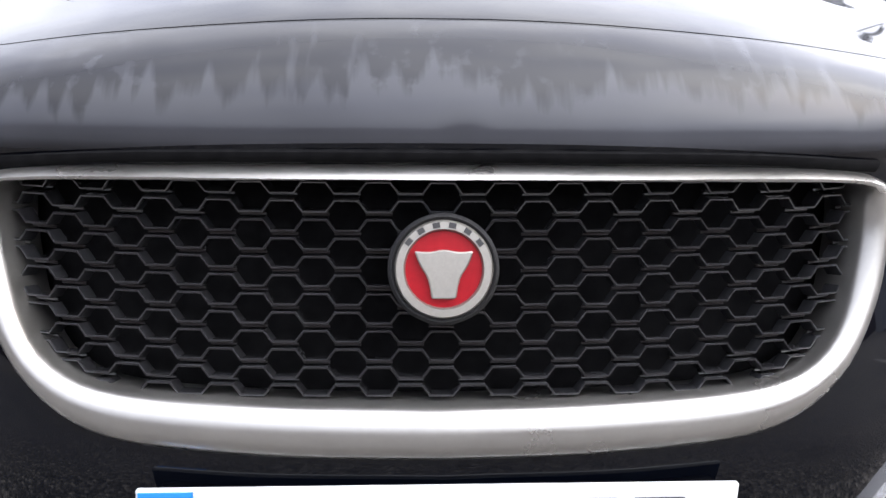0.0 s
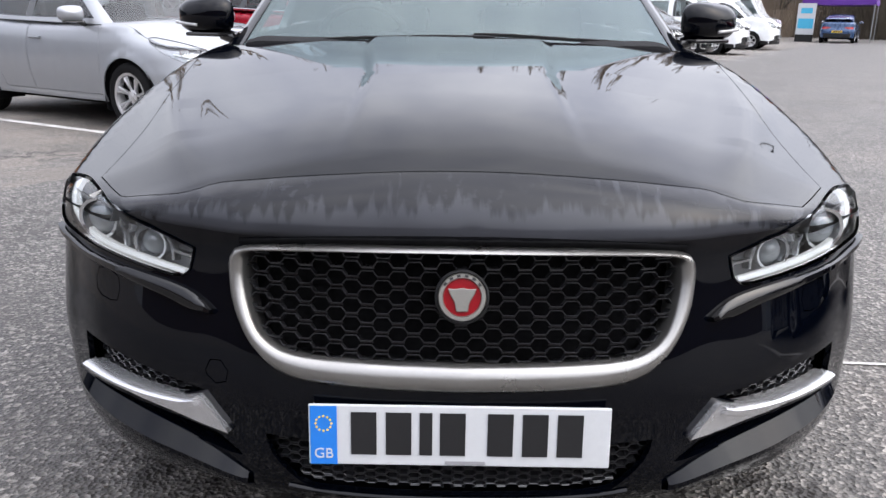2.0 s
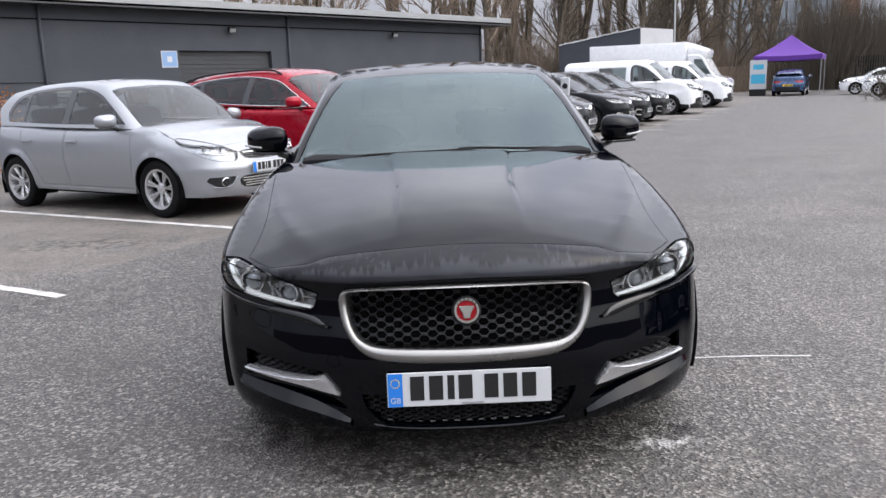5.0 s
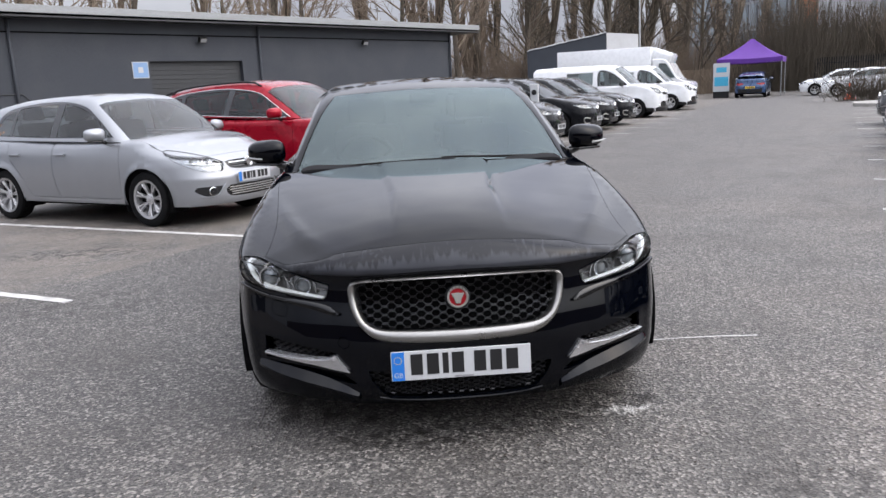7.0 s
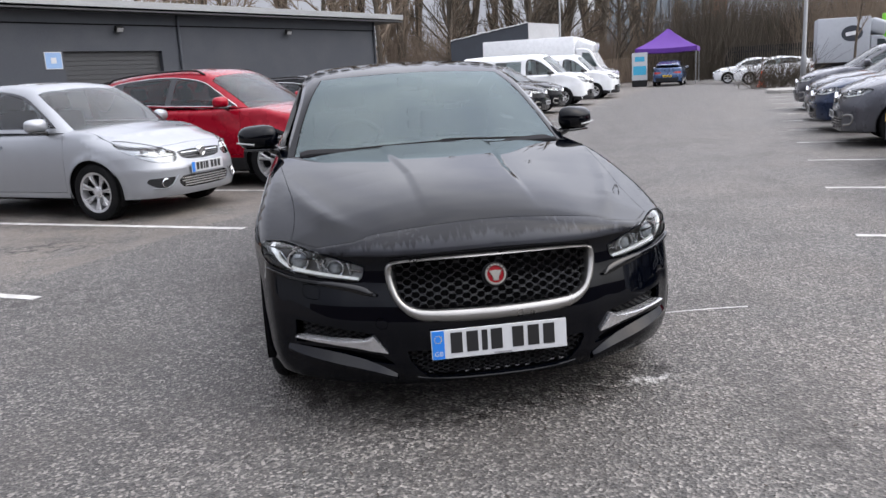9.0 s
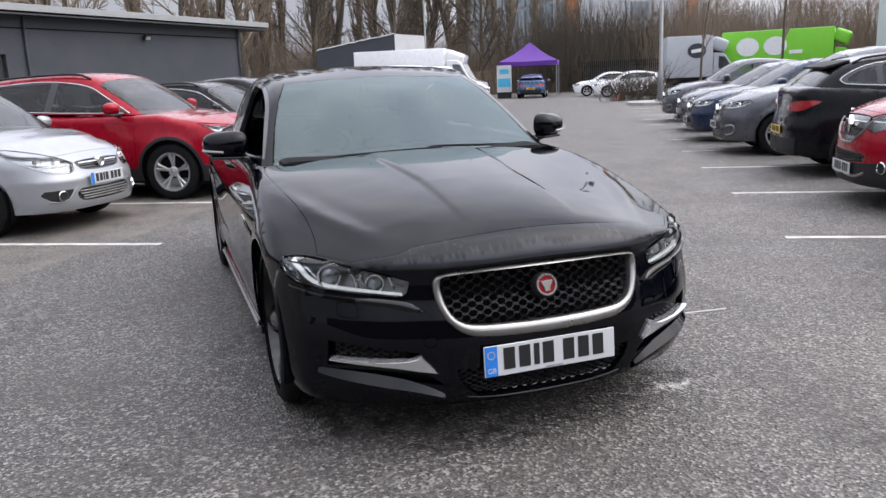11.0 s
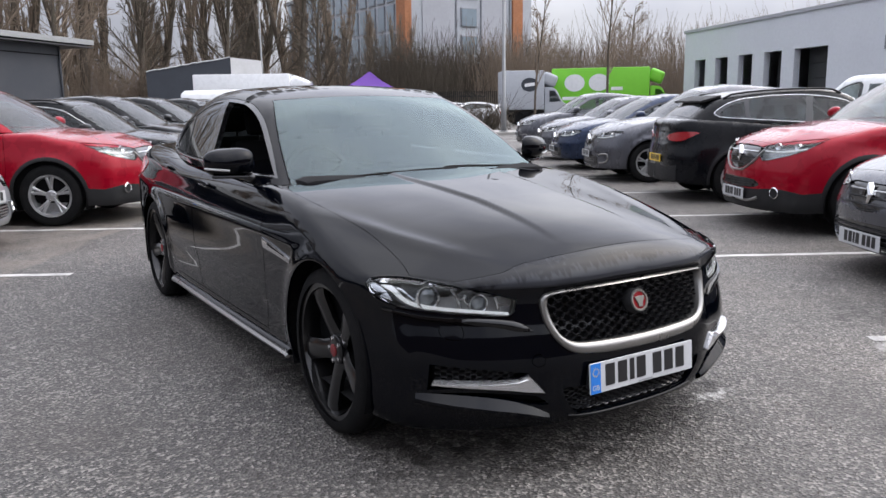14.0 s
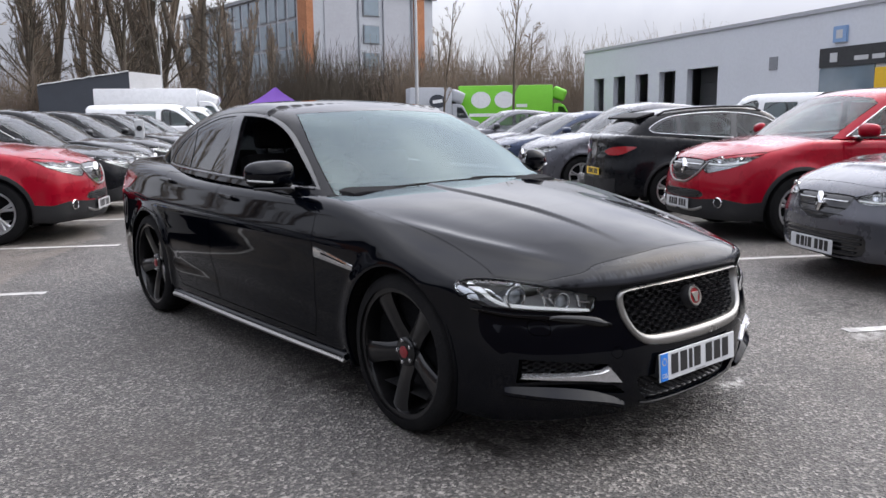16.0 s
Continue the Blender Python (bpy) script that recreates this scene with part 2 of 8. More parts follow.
# ---- geometry tools ----
def knots(*pairs):
    """A smooth curve through (position, value) pairs, level beyond its ends."""
    px = np.array([p[0] for p in pairs], float)
    pv = np.array([p[1] for p in pairs], float)
    d = np.diff(pv) / np.diff(px)
    m = np.concatenate([[d[0]], (d[1:] + d[:-1]) / 2, [d[-1]]])
    for i in range(1, len(px) - 1):
        if d[i - 1] * d[i] <= 0:
            m[i] = 0
        else:
            m[i] = np.sign(m[i]) * min(abs(m[i]), 2.6 * min(abs(d[i - 1]), abs(d[i])))

    def value(x):
        x = np.clip(np.asarray(x, float), px[0], px[-1])
        i = np.clip(np.searchsorted(px, x) - 1, 0, len(px) - 2)
        h = px[i + 1] - px[i]
        t = (x - px[i]) / h
        return ((2 * t**3 - 3 * t**2 + 1) * pv[i] + (t**3 - 2 * t**2 + t) * h * m[i]
                + (3 * t**2 - 2 * t**3) * pv[i + 1] + (t**3 - t**2) * h * m[i + 1])
    return value


def smax(a, b, k):
    """The larger of two distances, with a rounded corner of size k."""
    h = np.maximum(k - np.abs(a - b), 0) / k
    return np.maximum(a, b) + h * h * k / 4


def outline(pts, n=12, closed=True):
    """A smooth line through 2D or 3D points; a point given twice is a sharp corner."""
    p = np.array(pts, float)
    out = []
    m = len(p)
    for i in range(m if closed else m - 1):
        if closed:
            a, b, c, d = p[(i - 1) % m], p[i], p[(i + 1) % m], p[(i + 2) % m]
        else:
            a, b, c, d = p[max(i - 1, 0)], p[i], p[i + 1], p[min(i + 2, m - 1)]
        if np.allclose(b, c):
            continue
        for t in np.arange(n) / n:
            out.append(0.5 * (2 * b + (c - a) * t + (2 * a - 5 * b + 4 * c - d) * t**2 + (3 * b - a - 3 * c + d) * t**3))
    if not closed:
        out.append(p[-1])
    return np.array(out)


def resample(line, step, closed=True):
    """Points at about even steps along a line; sharp corners are kept."""
    p = np.vstack([line, line[:1]]) if closed else np.asarray(line)
    out = []
    seg = np.linalg.norm(np.diff(p, axis=0), axis=1)
    run = 0.0
    for i in range(len(p) - 1):
        corner = False
        if 0 < i:
            u, v = p[i] - p[i - 1], p[i + 1] - p[i]
            corner = u @ v < 0.86 * np.linalg.norm(u) * np.linalg.norm(v)
        if i == 0 or corner or run >= step:
            out.append(p[i])
            run = 0.0
        left = seg[i]
        if left > 1.5 * step:
            k = int(round(left / step))
            for j in range(1, k):
                out.append(p[i] + (p[i + 1] - p[i]) * j / k)
            run = left / k
        else:
            run += left
    if not closed:
        out.append(p[-1])
    return np.array(out)


def inside(poly, q):
    """Which of the points q lie in the polygon."""
    x, y = q[:, 0], q[:, 1]
    res = np.zeros(len(q), bool)
    a = poly
    b = np.roll(poly, -1, axis=0)
    for (x0, y0), (x1, y1) in zip(a, b):
        if y0 == y1:
            continue
        hit = ((y0 > y) != (y1 > y)) & (x < (x1 - x0) * (y - y0) / (y1 - y0) + x0)
        res ^= hit
    return res


def offset(poly, d):
    """The polygon moved inwards by d."""
    area = np.sum(poly[:, 0] * np.roll(poly[:, 1], -1) - poly[:, 1] * np.roll(poly[:, 0], -1))
    t = np.roll(poly, -1, axis=0) - np.roll(poly, 1, axis=0)
    t /= np.linalg.norm(t, axis=1)[:, None] + 1e-9
    nrm = np.stack([-t[:, 1], t[:, 0]], 1) * (1 if area > 0 else -1)
    return poly + nrm * d


class Form:
    """A smooth solid given by its signed function; sheets are laid on it by rays from inside."""

    def __init__(self, fun):
        self.fun = fun

    def cast(self, o, d, far=2.6):
        """Where rays from inside leave the solid, and the normals there."""
        lo, hi = np.zeros(len(o)), np.full(len(o), far)
        for _ in range(34):
            mid = (lo + hi) / 2
            p = o + d * mid[:, None]
            out = self.fun(p[:, 0], p[:, 1], p[:, 2]) > 0
            hi = np.where(out, mid, hi)
            lo = np.where(out, lo, mid)
        p = o + d * ((lo + hi) / 2)[:, None]
        return p, self.normal(p)

    def normal(self, p):
        e = 0.003
        g = np.stack([self.fun(*(p + e * np.eye(3)[i]).T) - self.fun(*(p - e * np.eye(3)[i]).T) for i in range(3)], 1)
        return g / (np.linalg.norm(g, axis=1)[:, None] + 1e-9)

    def side(self, pts, sign):
        p = np.asarray(pts, float)
        o = np.stack([0 * p[:, 0], p[:, 0], p[:, 1]], 1)
        return self.cast(o, np.tile([sign, 0.0, 0.0], (len(p), 1)))[0]

    def front(self, pts, y0=1.4):
        p = np.asarray(pts, float)
        o = np.stack([p[:, 0], 0 * p[:, 0] + y0, p[:, 1]], 1)
        return self.cast(o, np.tile([0.0, -1.0, 0.0], (len(p), 1)))[0]

    def rear(self, pts, y0):
        p = np.asarray(pts, float)
        o = np.stack([p[:, 0], 0 * p[:, 0] + y0, p[:, 1]], 1)
        return self.cast(o, np.tile([0.0, 1.0, 0.0], (len(p), 1)))[0]

    def top(self, pts, z0=0.55):
        p = np.asarray(pts, float)
        o = np.stack([p[:, 0], p[:, 1], 0 * p[:, 0] + z0], 1)
        return self.cast(o, np.tile([0.0, 0.0, 1.0], (len(p), 1)))[0]


class Round:
    """Unrolls a body round a spine with a turn at either end: along it, and by elevation."""

    def __init__(self, y1, y2, z0=0.5, r=0.9):
        self.y1, self.y2, self.z0, self.r = y1, y2, z0, r
        self.quarter, self.run = r * np.pi / 2, y2 - y1

    def flat(self, p):
        x, y, z = p.T
        sgn = np.where(x >= 0, 1.0, -1.0)
        ax = np.abs(x)
        yc = np.clip(y, self.y1, self.y2)
        s = np.where(y < self.y1, self.r * np.arctan2(ax, self.y1 - y),
                     np.where(y > self.y2, self.quarter + self.run + self.r * np.arctan2(y - self.y2, ax), self.quarter + y - self.y1))
        rad = np.hypot(ax, y - yc)
        return np.stack([sgn * s, self.r * np.arctan2(z - self.z0, rad)], 1)

    def rays(self, q):
        s, e = np.abs(q[:, 0]), q[:, 1] / self.r
        sgn = np.where(q[:, 0] >= 0, 1.0, -1.0)
        th = np.where(s < self.quarter, s / self.r, np.where(s > self.quarter + self.run, np.pi / 2 + (s - self.quarter - self.run) / self.r, np.pi / 2))
        yc = np.clip(self.y1 + s - self.quarter, self.y1, self.y2)
        d = np.stack([sgn * np.sin(th) * np.cos(e), -np.cos(th) * np.cos(e), np.sin(e)], 1)
        return np.stack([0 * s, yc, 0 * s + self.z0], 1), d


class Over:
    """Unrolls a cabin about a line along the car."""

    def __init__(self, z0=0.62, r=0.62):
        self.z0, self.r = z0, r

    def flat(self, p):
        return np.stack([p[:, 1], self.r * np.arctan2(p[:, 2] - self.z0, p[:, 0])], 1)

    def rays(self, q):
        a = q[:, 1] / self.r
        return np.stack([0 * a, q[:, 0], 0 * a + self.z0], 1), np.stack([np.cos(a), 0 * a, np.sin(a)], 1)


class Plan:
    """Looks at a form along one axis: 'top' (x, y) or 'front' (x, z)."""

    def __init__(self, way, base):
        self.way, self.base = way, base

    def flat(self, p):
        return p[:, [0, 1]] if self.way == "top" else p[:, [0, 2]]

    def rays(self, q):
        n = len(q)
        if self.way == "top":
            return np.stack([q[:, 0], q[:, 1], np.full(n, self.base)], 1), np.tile([0.0, 0.0, 1.0], (n, 1))
        return np.stack([q[:, 0], np.full(n, self.base), q[:, 1]], 1), np.tile([0.0, -1.0, 0.0], (n, 1))


def mesh_object(name, verts, faces, material, parent=None, label="", smooth=True, normals=None):
    me = bpy.data.meshes.new(name)
    me.from_pydata([tuple(map(float, v)) for v in verts], [], [tuple(map(int, f)) for f in faces])
    if material:
        me.materials.append(material)
    if smooth:
        me.polygons.foreach_set("use_smooth", [True] * len(me.polygons))
    if normals is not None:
        me.normals_split_custom_set_from_vertices([tuple(map(float, v)) for v in normals])
    ob = new(name, me)
    if parent:
        ob.parent = parent
    if label:
        tagged(ob, label)
    return ob


def part(name, bm, material, parent, label="", smooth=None):
    """Links a bmesh as one mesh under a thing or a part. smooth: an angle in degrees for soft edges."""
    if smooth is not None:
        for f in bm.faces:
            f.smooth = True
        for e in bm.edges:
            if len(e.link_faces) == 2 and e.calc_face_angle(0) > radians(smooth):
                e.smooth = False
    me = bpy.data.meshes.new(name)
    bm.to_mesh(me)
    bm.free()
    if material:
        me.materials.append(material)
    ob = new(name, me)
    if parent:
        ob.parent = parent
    if label:
        tagged(ob, label)
    return ob


def sheets(form, domain, edge, pieces, step, rest=None, parent=None, rim=0.012):
    """Cuts an unrolled sheet into pieces and lays them on the form. edge: the sheet's 3D outline. pieces: dicts with name, line (3D
    outline), mat, and gap, lift, label, skip. Later pieces lie inside earlier ones. rest: the same for what is left."""
    def flatten(line):
        return resample(domain.flat(np.asarray(line)), step * 0.75)
    base = flatten(edge)
    loops, info = [base], []
    for pc in pieces:
        loop = flatten(pc["line"])
        inner = offset(loop, pc["gap"]) if pc.get("gap") else None
        info.append((pc, loop, inner))
        loops.append(loop)
        if inner is not None:
            loops.append(inner)
    lo, hi = base.min(0), base.max(0)
    gx, gy = np.meshgrid(np.arange(lo[0] + step / 2, hi[0], step), np.arange(lo[1] + step / 2, hi[1], step * 0.87))
    gx[::2] += step / 2
    grid = np.stack([gx.ravel(), gy.ravel()], 1)
    grid = grid[inside(base, grid)]
    bound = np.vstack(loops)
    cell = {}
    for b in bound:
        cell.setdefault((int(b[0] // step), int(b[1] // step)), []).append(b)
    keep = []
    for q in grid:
        cx, cy = int(q[0] // step), int(q[1] // step)
        near = [b for i in (-1, 0, 1) for j in (-1, 0, 1) for b in cell.get((cx + i, cy + j), ())]
        keep.append(not near or np.min(np.sum((np.array(near) - q) ** 2, 1)) > (0.5 * step) ** 2)
    grid = grid[np.array(keep, bool)] if len(grid) else grid
    pts = np.vstack(loops + [grid])
    edges, k = [], 0
    for lp in loops:
        n = len(lp)
        edges += [(k + i, k + (i + 1) % n) for i in range(n)]
        k += n
    res = geometry.delaunay_2d_cdt([Vector(p) for p in pts], edges, [], 0, 1e-6)
    v2 = np.array([tuple(v) for v in res[0]])
    tri = np.array([f for f in res[2] if len(f) == 3])
    cen = v2[tri].mean(1)
    within = inside(base, cen)
    tag = np.where(within, 0, -1)
    for i, (pc, loop, inner) in enumerate(info):
        tag[inside(loop, cen) & within] = -1 if inner is not None else i + 1
        if inner is not None:
            tag[inside(inner, cen) & within] = i + 1
    p3, n3 = form.cast(*domain.rays(v2))
    made = {}
    for i in range(len(info) + 1):
        spec = rest if i == 0 else info[i - 1][0]
        if not spec or spec.get("skip"):
            continue
        t = tri[tag == i]
        if not len(t):
            continue
        made[i] = lay(p3, n3, t, spec, spec.get("parent", parent), rim)
    return made


def lay(p3, n3, t, spec, parent, rim):
    used, inv = np.unique(t, return_inverse=True)
    t = inv.reshape(-1, 3)
    p, n = p3[used] + n3[used] * spec.get("lift", 0.0), n3[used]
    c = np.cross(p[t[:, 1]] - p[t[:, 0]], p[t[:, 2]] - p[t[:, 0]])
    flip = np.sum(c * n[t[:, 0]], 1) < 0
    t[flip] = t[flip][:, ::-1]
    rim = spec.get("rim", rim)
    faces = [tuple(f) for f in t]
    verts, norms = p, n
    if rim:
        seen = {}
        for a, b, c in faces:
            for e in ((a, b), (b, c), (c, a)):
                seen[e] = 1
        border = [e for e in seen if (e[1], e[0]) not in seen]
        k = len(p)
        idx, extra, en = {}, [], []
        for a, b in border:
            for v in (a, b):
                if v not in idx:
                    idx[v] = k + len(extra)
                    extra += [p[v], p[v] - n[v] * rim]
                    en += [n[v], n[v]]
        for a, b in border:
            faces.append((idx[b], idx[a], idx[a] + 1, idx[b] + 1))
        out = [np.zeros(3) for _ in extra]
        for a, b in border:
            m = np.cross(p[b] - p[a], n[a])
            m = m / (np.linalg.norm(m) + 1e-9)
            for v in (a, b):
                out[idx[v] - k] = out[idx[v] - k] + m
                out[idx[v] + 1 - k] = out[idx[v] + 1 - k] + m
        out = [o / (np.linalg.norm(o) + 1e-9) if np.linalg.norm(o) > 1e-6 else e for o, e in zip(out, en)]
        if extra:
            verts, norms = np.vstack([p, extra]), np.vstack([n, out])
    return mesh_object(spec["name"], verts, faces, spec["mat"], parent, spec.get("label", ""), True, norms)


def lathe(profile, n=32, axis="x", squash=1.0, caps=True):
    """A bmesh turned from (radius, along) pairs about the x, y or z axis."""
    bm = bmesh.new()
    rings = []
    for r, a in profile:
        ring = []
        for i in range(n):
            c, s = r * math.cos(2 * math.pi * i / n), r * math.sin(2 * math.pi * i / n)
            co = {"x": (a, c, s * squash), "y": (c, a, s * squash), "z": (c, s * squash, a)}[axis]
            ring.append(bm.verts.new(co))
        rings.append(ring)
    for p, q in zip(rings, rings[1:]):
        for i in range(n):
            bm.faces.new((p[i], p[(i + 1) % n], q[(i + 1) % n], q[i]))
    for ring, flat in ((rings[0], profile[0][0]), (rings[-1], profile[-1][0])):
        if caps and flat > 1e-5:
            bm.faces.new(ring)
    bmesh.ops.remove_doubles(bm, verts=bm.verts, dist=1e-5)
    bmesh.ops.recalc_face_normals(bm, faces=bm.faces)
    return bm


def block(bm, size, m=None, bevel=0.0, seg=2):
    """Adds a box of that size at m to bm, with bevelled edges."""
    res = bmesh.ops.create_cube(bm, size=1.0)
    vs = res["verts"]
    bmesh.ops.scale(bm, vec=size, verts=vs)
    if bevel:
        es = list({e for v in vs for e in v.link_edges})
        r = bmesh.ops.bevel(bm, geom=es, offset=bevel, segments=seg, profile=0.6, affect="EDGES")
        vs = list({v for f in r["faces"] for v in f.verts} | {v for v in vs if v.is_valid})
    if m is not None:
        bmesh.ops.transform(bm, matrix=m, verts=vs)
    return bm


def box(size, m=None, bevel=0.0, seg=2):
    return block(bmesh.new(), size, m, bevel, seg)


def tube(bm, line, radius, n=6, cap=True):
    """Adds a round bar along a line of points; radius may be one number or one for each point."""
    line = [Vector(p) for p in line]
    rad = radius if hasattr(radius, "__len__") else [radius] * len(line)
    rings, up = [], None
    for i, p in enumerate(line):
        d = (line[min(i + 1, len(line) - 1)] - line[max(i - 1, 0)]).normalized()
        if up is None:
            up = d.orthogonal().normalized()
        up = (up - d * up.dot(d)).normalized()
        w = d.cross(up)
        rings.append([bm.verts.new(p + (up * math.cos(2 * math.pi * k / n) + w * math.sin(2 * math.pi * k / n)) * rad[i]) for k in range(n)])
    for a, b in zip(rings, rings[1:]):
        for k in range(n):
            bm.faces.new((a[k], a[(k + 1) % n], b[(k + 1) % n], b[k]))
    if cap:
        bm.faces.new(rings[0][::-1])
        bm.faces.new(rings[-1])
    return bm


def slab(pts, depth, m=None):
    """A bmesh: a flat outline (x, z) with its front at y = 0 and that depth behind it."""
    bm = bmesh.new()
    a = [bm.verts.new((p[0], 0, p[1])) for p in pts]
    b = [bm.verts.new((p[0], depth, p[1])) for p in pts]
    bm.faces.new(a)
    bm.faces.new(b[::-1])
    for i in range(len(pts)):
        j = (i + 1) % len(pts)
        bm.faces.new((a[j], a[i], b[i], b[j]))
    bmesh.ops.recalc_face_normals(bm, faces=bm.faces)
    if m is not None:
        bmesh.ops.transform(bm, matrix=m, verts=bm.verts)
    return bm


def thing(name, label, category, m=None, group="", kind=""):
    ob = new(name)
    ob.empty_display_size = 0.2
    if m is not None:
        ob.matrix_basis = m
    return tagged(ob, label, category, group, kind)


class Shape:
    """A car's surfaces from a few curves: half width along it, side profile over height, deck and roof lines, nose and tail bows."""

    def __init__(self, length, width, profile, deck, crown, bow, lean, tail_bow, tail_lean, roof, cabin, tumble, roof_crown, belt, hubs, wheel_r,
                 arch_r, k_nose=0.10, k_top=0.07, k_roof=0.10, extra=None, ws_bow=0.22, ridge=None, flare=0.012):
        self.length, self.hubs, self.wheel_r, self.arch_r, self.belt = length, hubs, wheel_r, arch_r, belt
        self.width, self.profile, self.deck = width, profile, deck

        def body(x, y, z):
            ax = np.abs(x)
            side = ax - width(y) - profile(z)
            if flare:
                for hy in hubs:
                    d = np.hypot(y - hy, z - wheel_r)
                    side = side - flare * np.exp(-((d - arch_r) / 0.05) ** 2) * (z < 1.0)
            if extra is not None:
                side = side - extra(y, z)
            front = bow(ax) + lean(z) - y
            back = y - (length - tail_bow(ax) - tail_lean(z))
            lid = z - (deck(y) - crown(y) * (ax / 0.75) ** 2.2 + (ridge(ax, y) if ridge else 0))
            return smax(smax(smax(side, front, k_nose), back, k_nose), lid, k_top)

        def cab(x, y, z):
            ax = np.abs(x)
            side = ax - (cabin(y) - tumble * (z - 0.95) - 0.10 * np.maximum(z - 0.95, 0) ** 2)
            lid = (z - (roof(y - ws_bow * ax**2 * np.where(y < length * 0.5, 1, -0.6)) - roof_crown * (ax / 0.6) ** 2)) * 0.8
            return smax(side, lid, k_roof)
        self.body, self.cab = Form(body), Form(cab)
        self.around = Round(0.9, length - 0.85)
        self.over = Over()


# ---- cars ----
def wheel_of(root, at, sign, radius, width, style, metal, rim_r, cap=None, turn=0.31):
    """A wheel whose outer face looks along sign * x: the rim is the part, tyre, spokes and cap hang from it."""
    w = width / 2
    tm = Matrix.Translation(at) @ Matrix.Diagonal((sign, 1, 1, 1))
    bm = lathe([(rim_r * 0.96, -w * 0.9), (rim_r, -w * 0.95), (rim_r, w * 0.78), (rim_r + 0.012, w * 0.86), (rim_r + 0.010, w * 0.94), (rim_r - 0.012, w * 0.90),
                (rim_r - 0.022, w * 0.5), (rim_r - 0.035, -w * 0.4), (rim_r * 0.55, -w * 0.5), (0.06, -w * 0.5)], 44, caps=False)
    bm.transform(tm)
    rim = part("wheel", bm, metal, root, smooth=35)
    tw = rim_r + 0.006
    prof = [(tw, -w * 0.9), (radius - 0.03, -w), (radius - 0.008, -w * 0.86), (radius, -w * 0.6)]
    for g in (-0.36, 0.0, 0.36):
        prof += [(radius, w * (g - 0.07)), (radius - 0.008, w * (g - 0.05)), (radius - 0.008, w * (g + 0.05)), (radius, w * (g + 0.07))]
    prof += [(radius, w * 0.6), (radius - 0.008, w * 0.86), (radius - 0.03, w), (radius - 0.06, w * 1.03), (tw + 0.012, w * 0.98), (tw, w * 0.8)]
    bm = lathe(prof, 48, caps=False)
    bm.transform(tm)
    part("tyre", bm, RUBBER, rim, smooth=40)
    bm = lathe([(rim_r * 0.72, -w * 0.35), (rim_r * 0.72, -w * 0.2), (0.03, -w * 0.2)], 36)
    bm.transform(tm)
    part("brake_disc", bm, TRIM if metal == BLACK_ALLOY else ALLOY, rim, smooth=35)
    n, spread, wide0, wide1 = style
    for k in range(n):
        for off in ((-spread, spread) if spread else (0,)):
            bm = bmesh.new()
            a = 2 * math.pi * k / n + turn
            stations = [(0.045, wide0, w * 0.50, 0.045), (rim_r * 0.45, (wide0 + wide1) / 2 * 0.86, w * 0.66, 0.034), (rim_r * 0.80, wide1, w * 0.80, 0.03), (rim_r - 0.004, wide1 * 1.25, w * 0.80, 0.03)]
            rings = []
            for r, hw, out, th in stations:
                ang = a + off * (r / rim_r)
                cy, cz = math.cos(ang), math.sin(ang)
                ring = []
                for u, o in ((-1, out - 0.012), (-0.45, out), (0.45, out), (1, out - 0.012), (0.9, out - th), (-0.9, out - th)):
                    ring.append(bm.verts.new((o, r * cy - u * hw * cz, r * cz + u * hw * cy)))
                rings.append(ring)
            for p, q in zip(rings, rings[1:]):
                for i in range(6):
                    bm.faces.new((p[i], p[(i + 1) % 6], q[(i + 1) % 6], q[i]))
            bm.faces.new(rings[0][::-1])
            bm.faces.new(rings[-1])
            bmesh.ops.recalc_face_normals(bm, faces=bm.faces)
            bm.transform(tm)
            bmesh.ops.recalc_face_normals(bm, faces=bm.faces)
            part("spoke", bm, metal, rim, smooth=30)
    bm = lathe([(0.062, w * 0.3), (0.062, w * 0.58), (0.05, w * 0.64), (0.034, w * 0.66)], 24)
    bm.transform(tm)
    part("hub", bm, metal, rim, smooth=35)
    bm = lathe([(0.026, w * 0.6), (0.026, w * 0.70), (0.021, w * 0.72), (0.0, w * 0.725)], 20)
    bm.transform(tm)
    part("centre_cap", bm, cap or metal, rim, smooth=35)
    for k in range(5):
        a = 2 * math.pi * k / 5
        bm = lathe([(0.009, w * 0.55), (0.009, w * 0.68), (0.006, w * 0.69)], 6)
        bm.transform(tm @ Matrix.Translation((0, 0.048 * math.cos(a), 0.048 * math.sin(a))))
        part("wheel_nut", bm, CHROME, rim)


def letters(text, size):
    """A bmesh of flat upright letters in the x-z plane that face along -y, centred."""
    cu = bpy.data.curves.new("letters", "FONT")
    cu.body, cu.size, cu.align_x, cu.align_y, cu.extrude = text, size, "CENTER", "CENTER", 0.0004
    ob = bpy.data.objects.new("letters", cu)
    scene.collection.objects.link(ob)
    me = bpy.data.meshes.new_from_object(ob.evaluated_get(bpy.context.evaluated_depsgraph_get()))
    bpy.data.objects.remove(ob)
    bm = bmesh.new()
    bm.from_mesh(me)
    bpy.data.meshes.remove(me)
    bm.transform(Matrix.Rotation(radians(90), 4, "X"))
    return bm


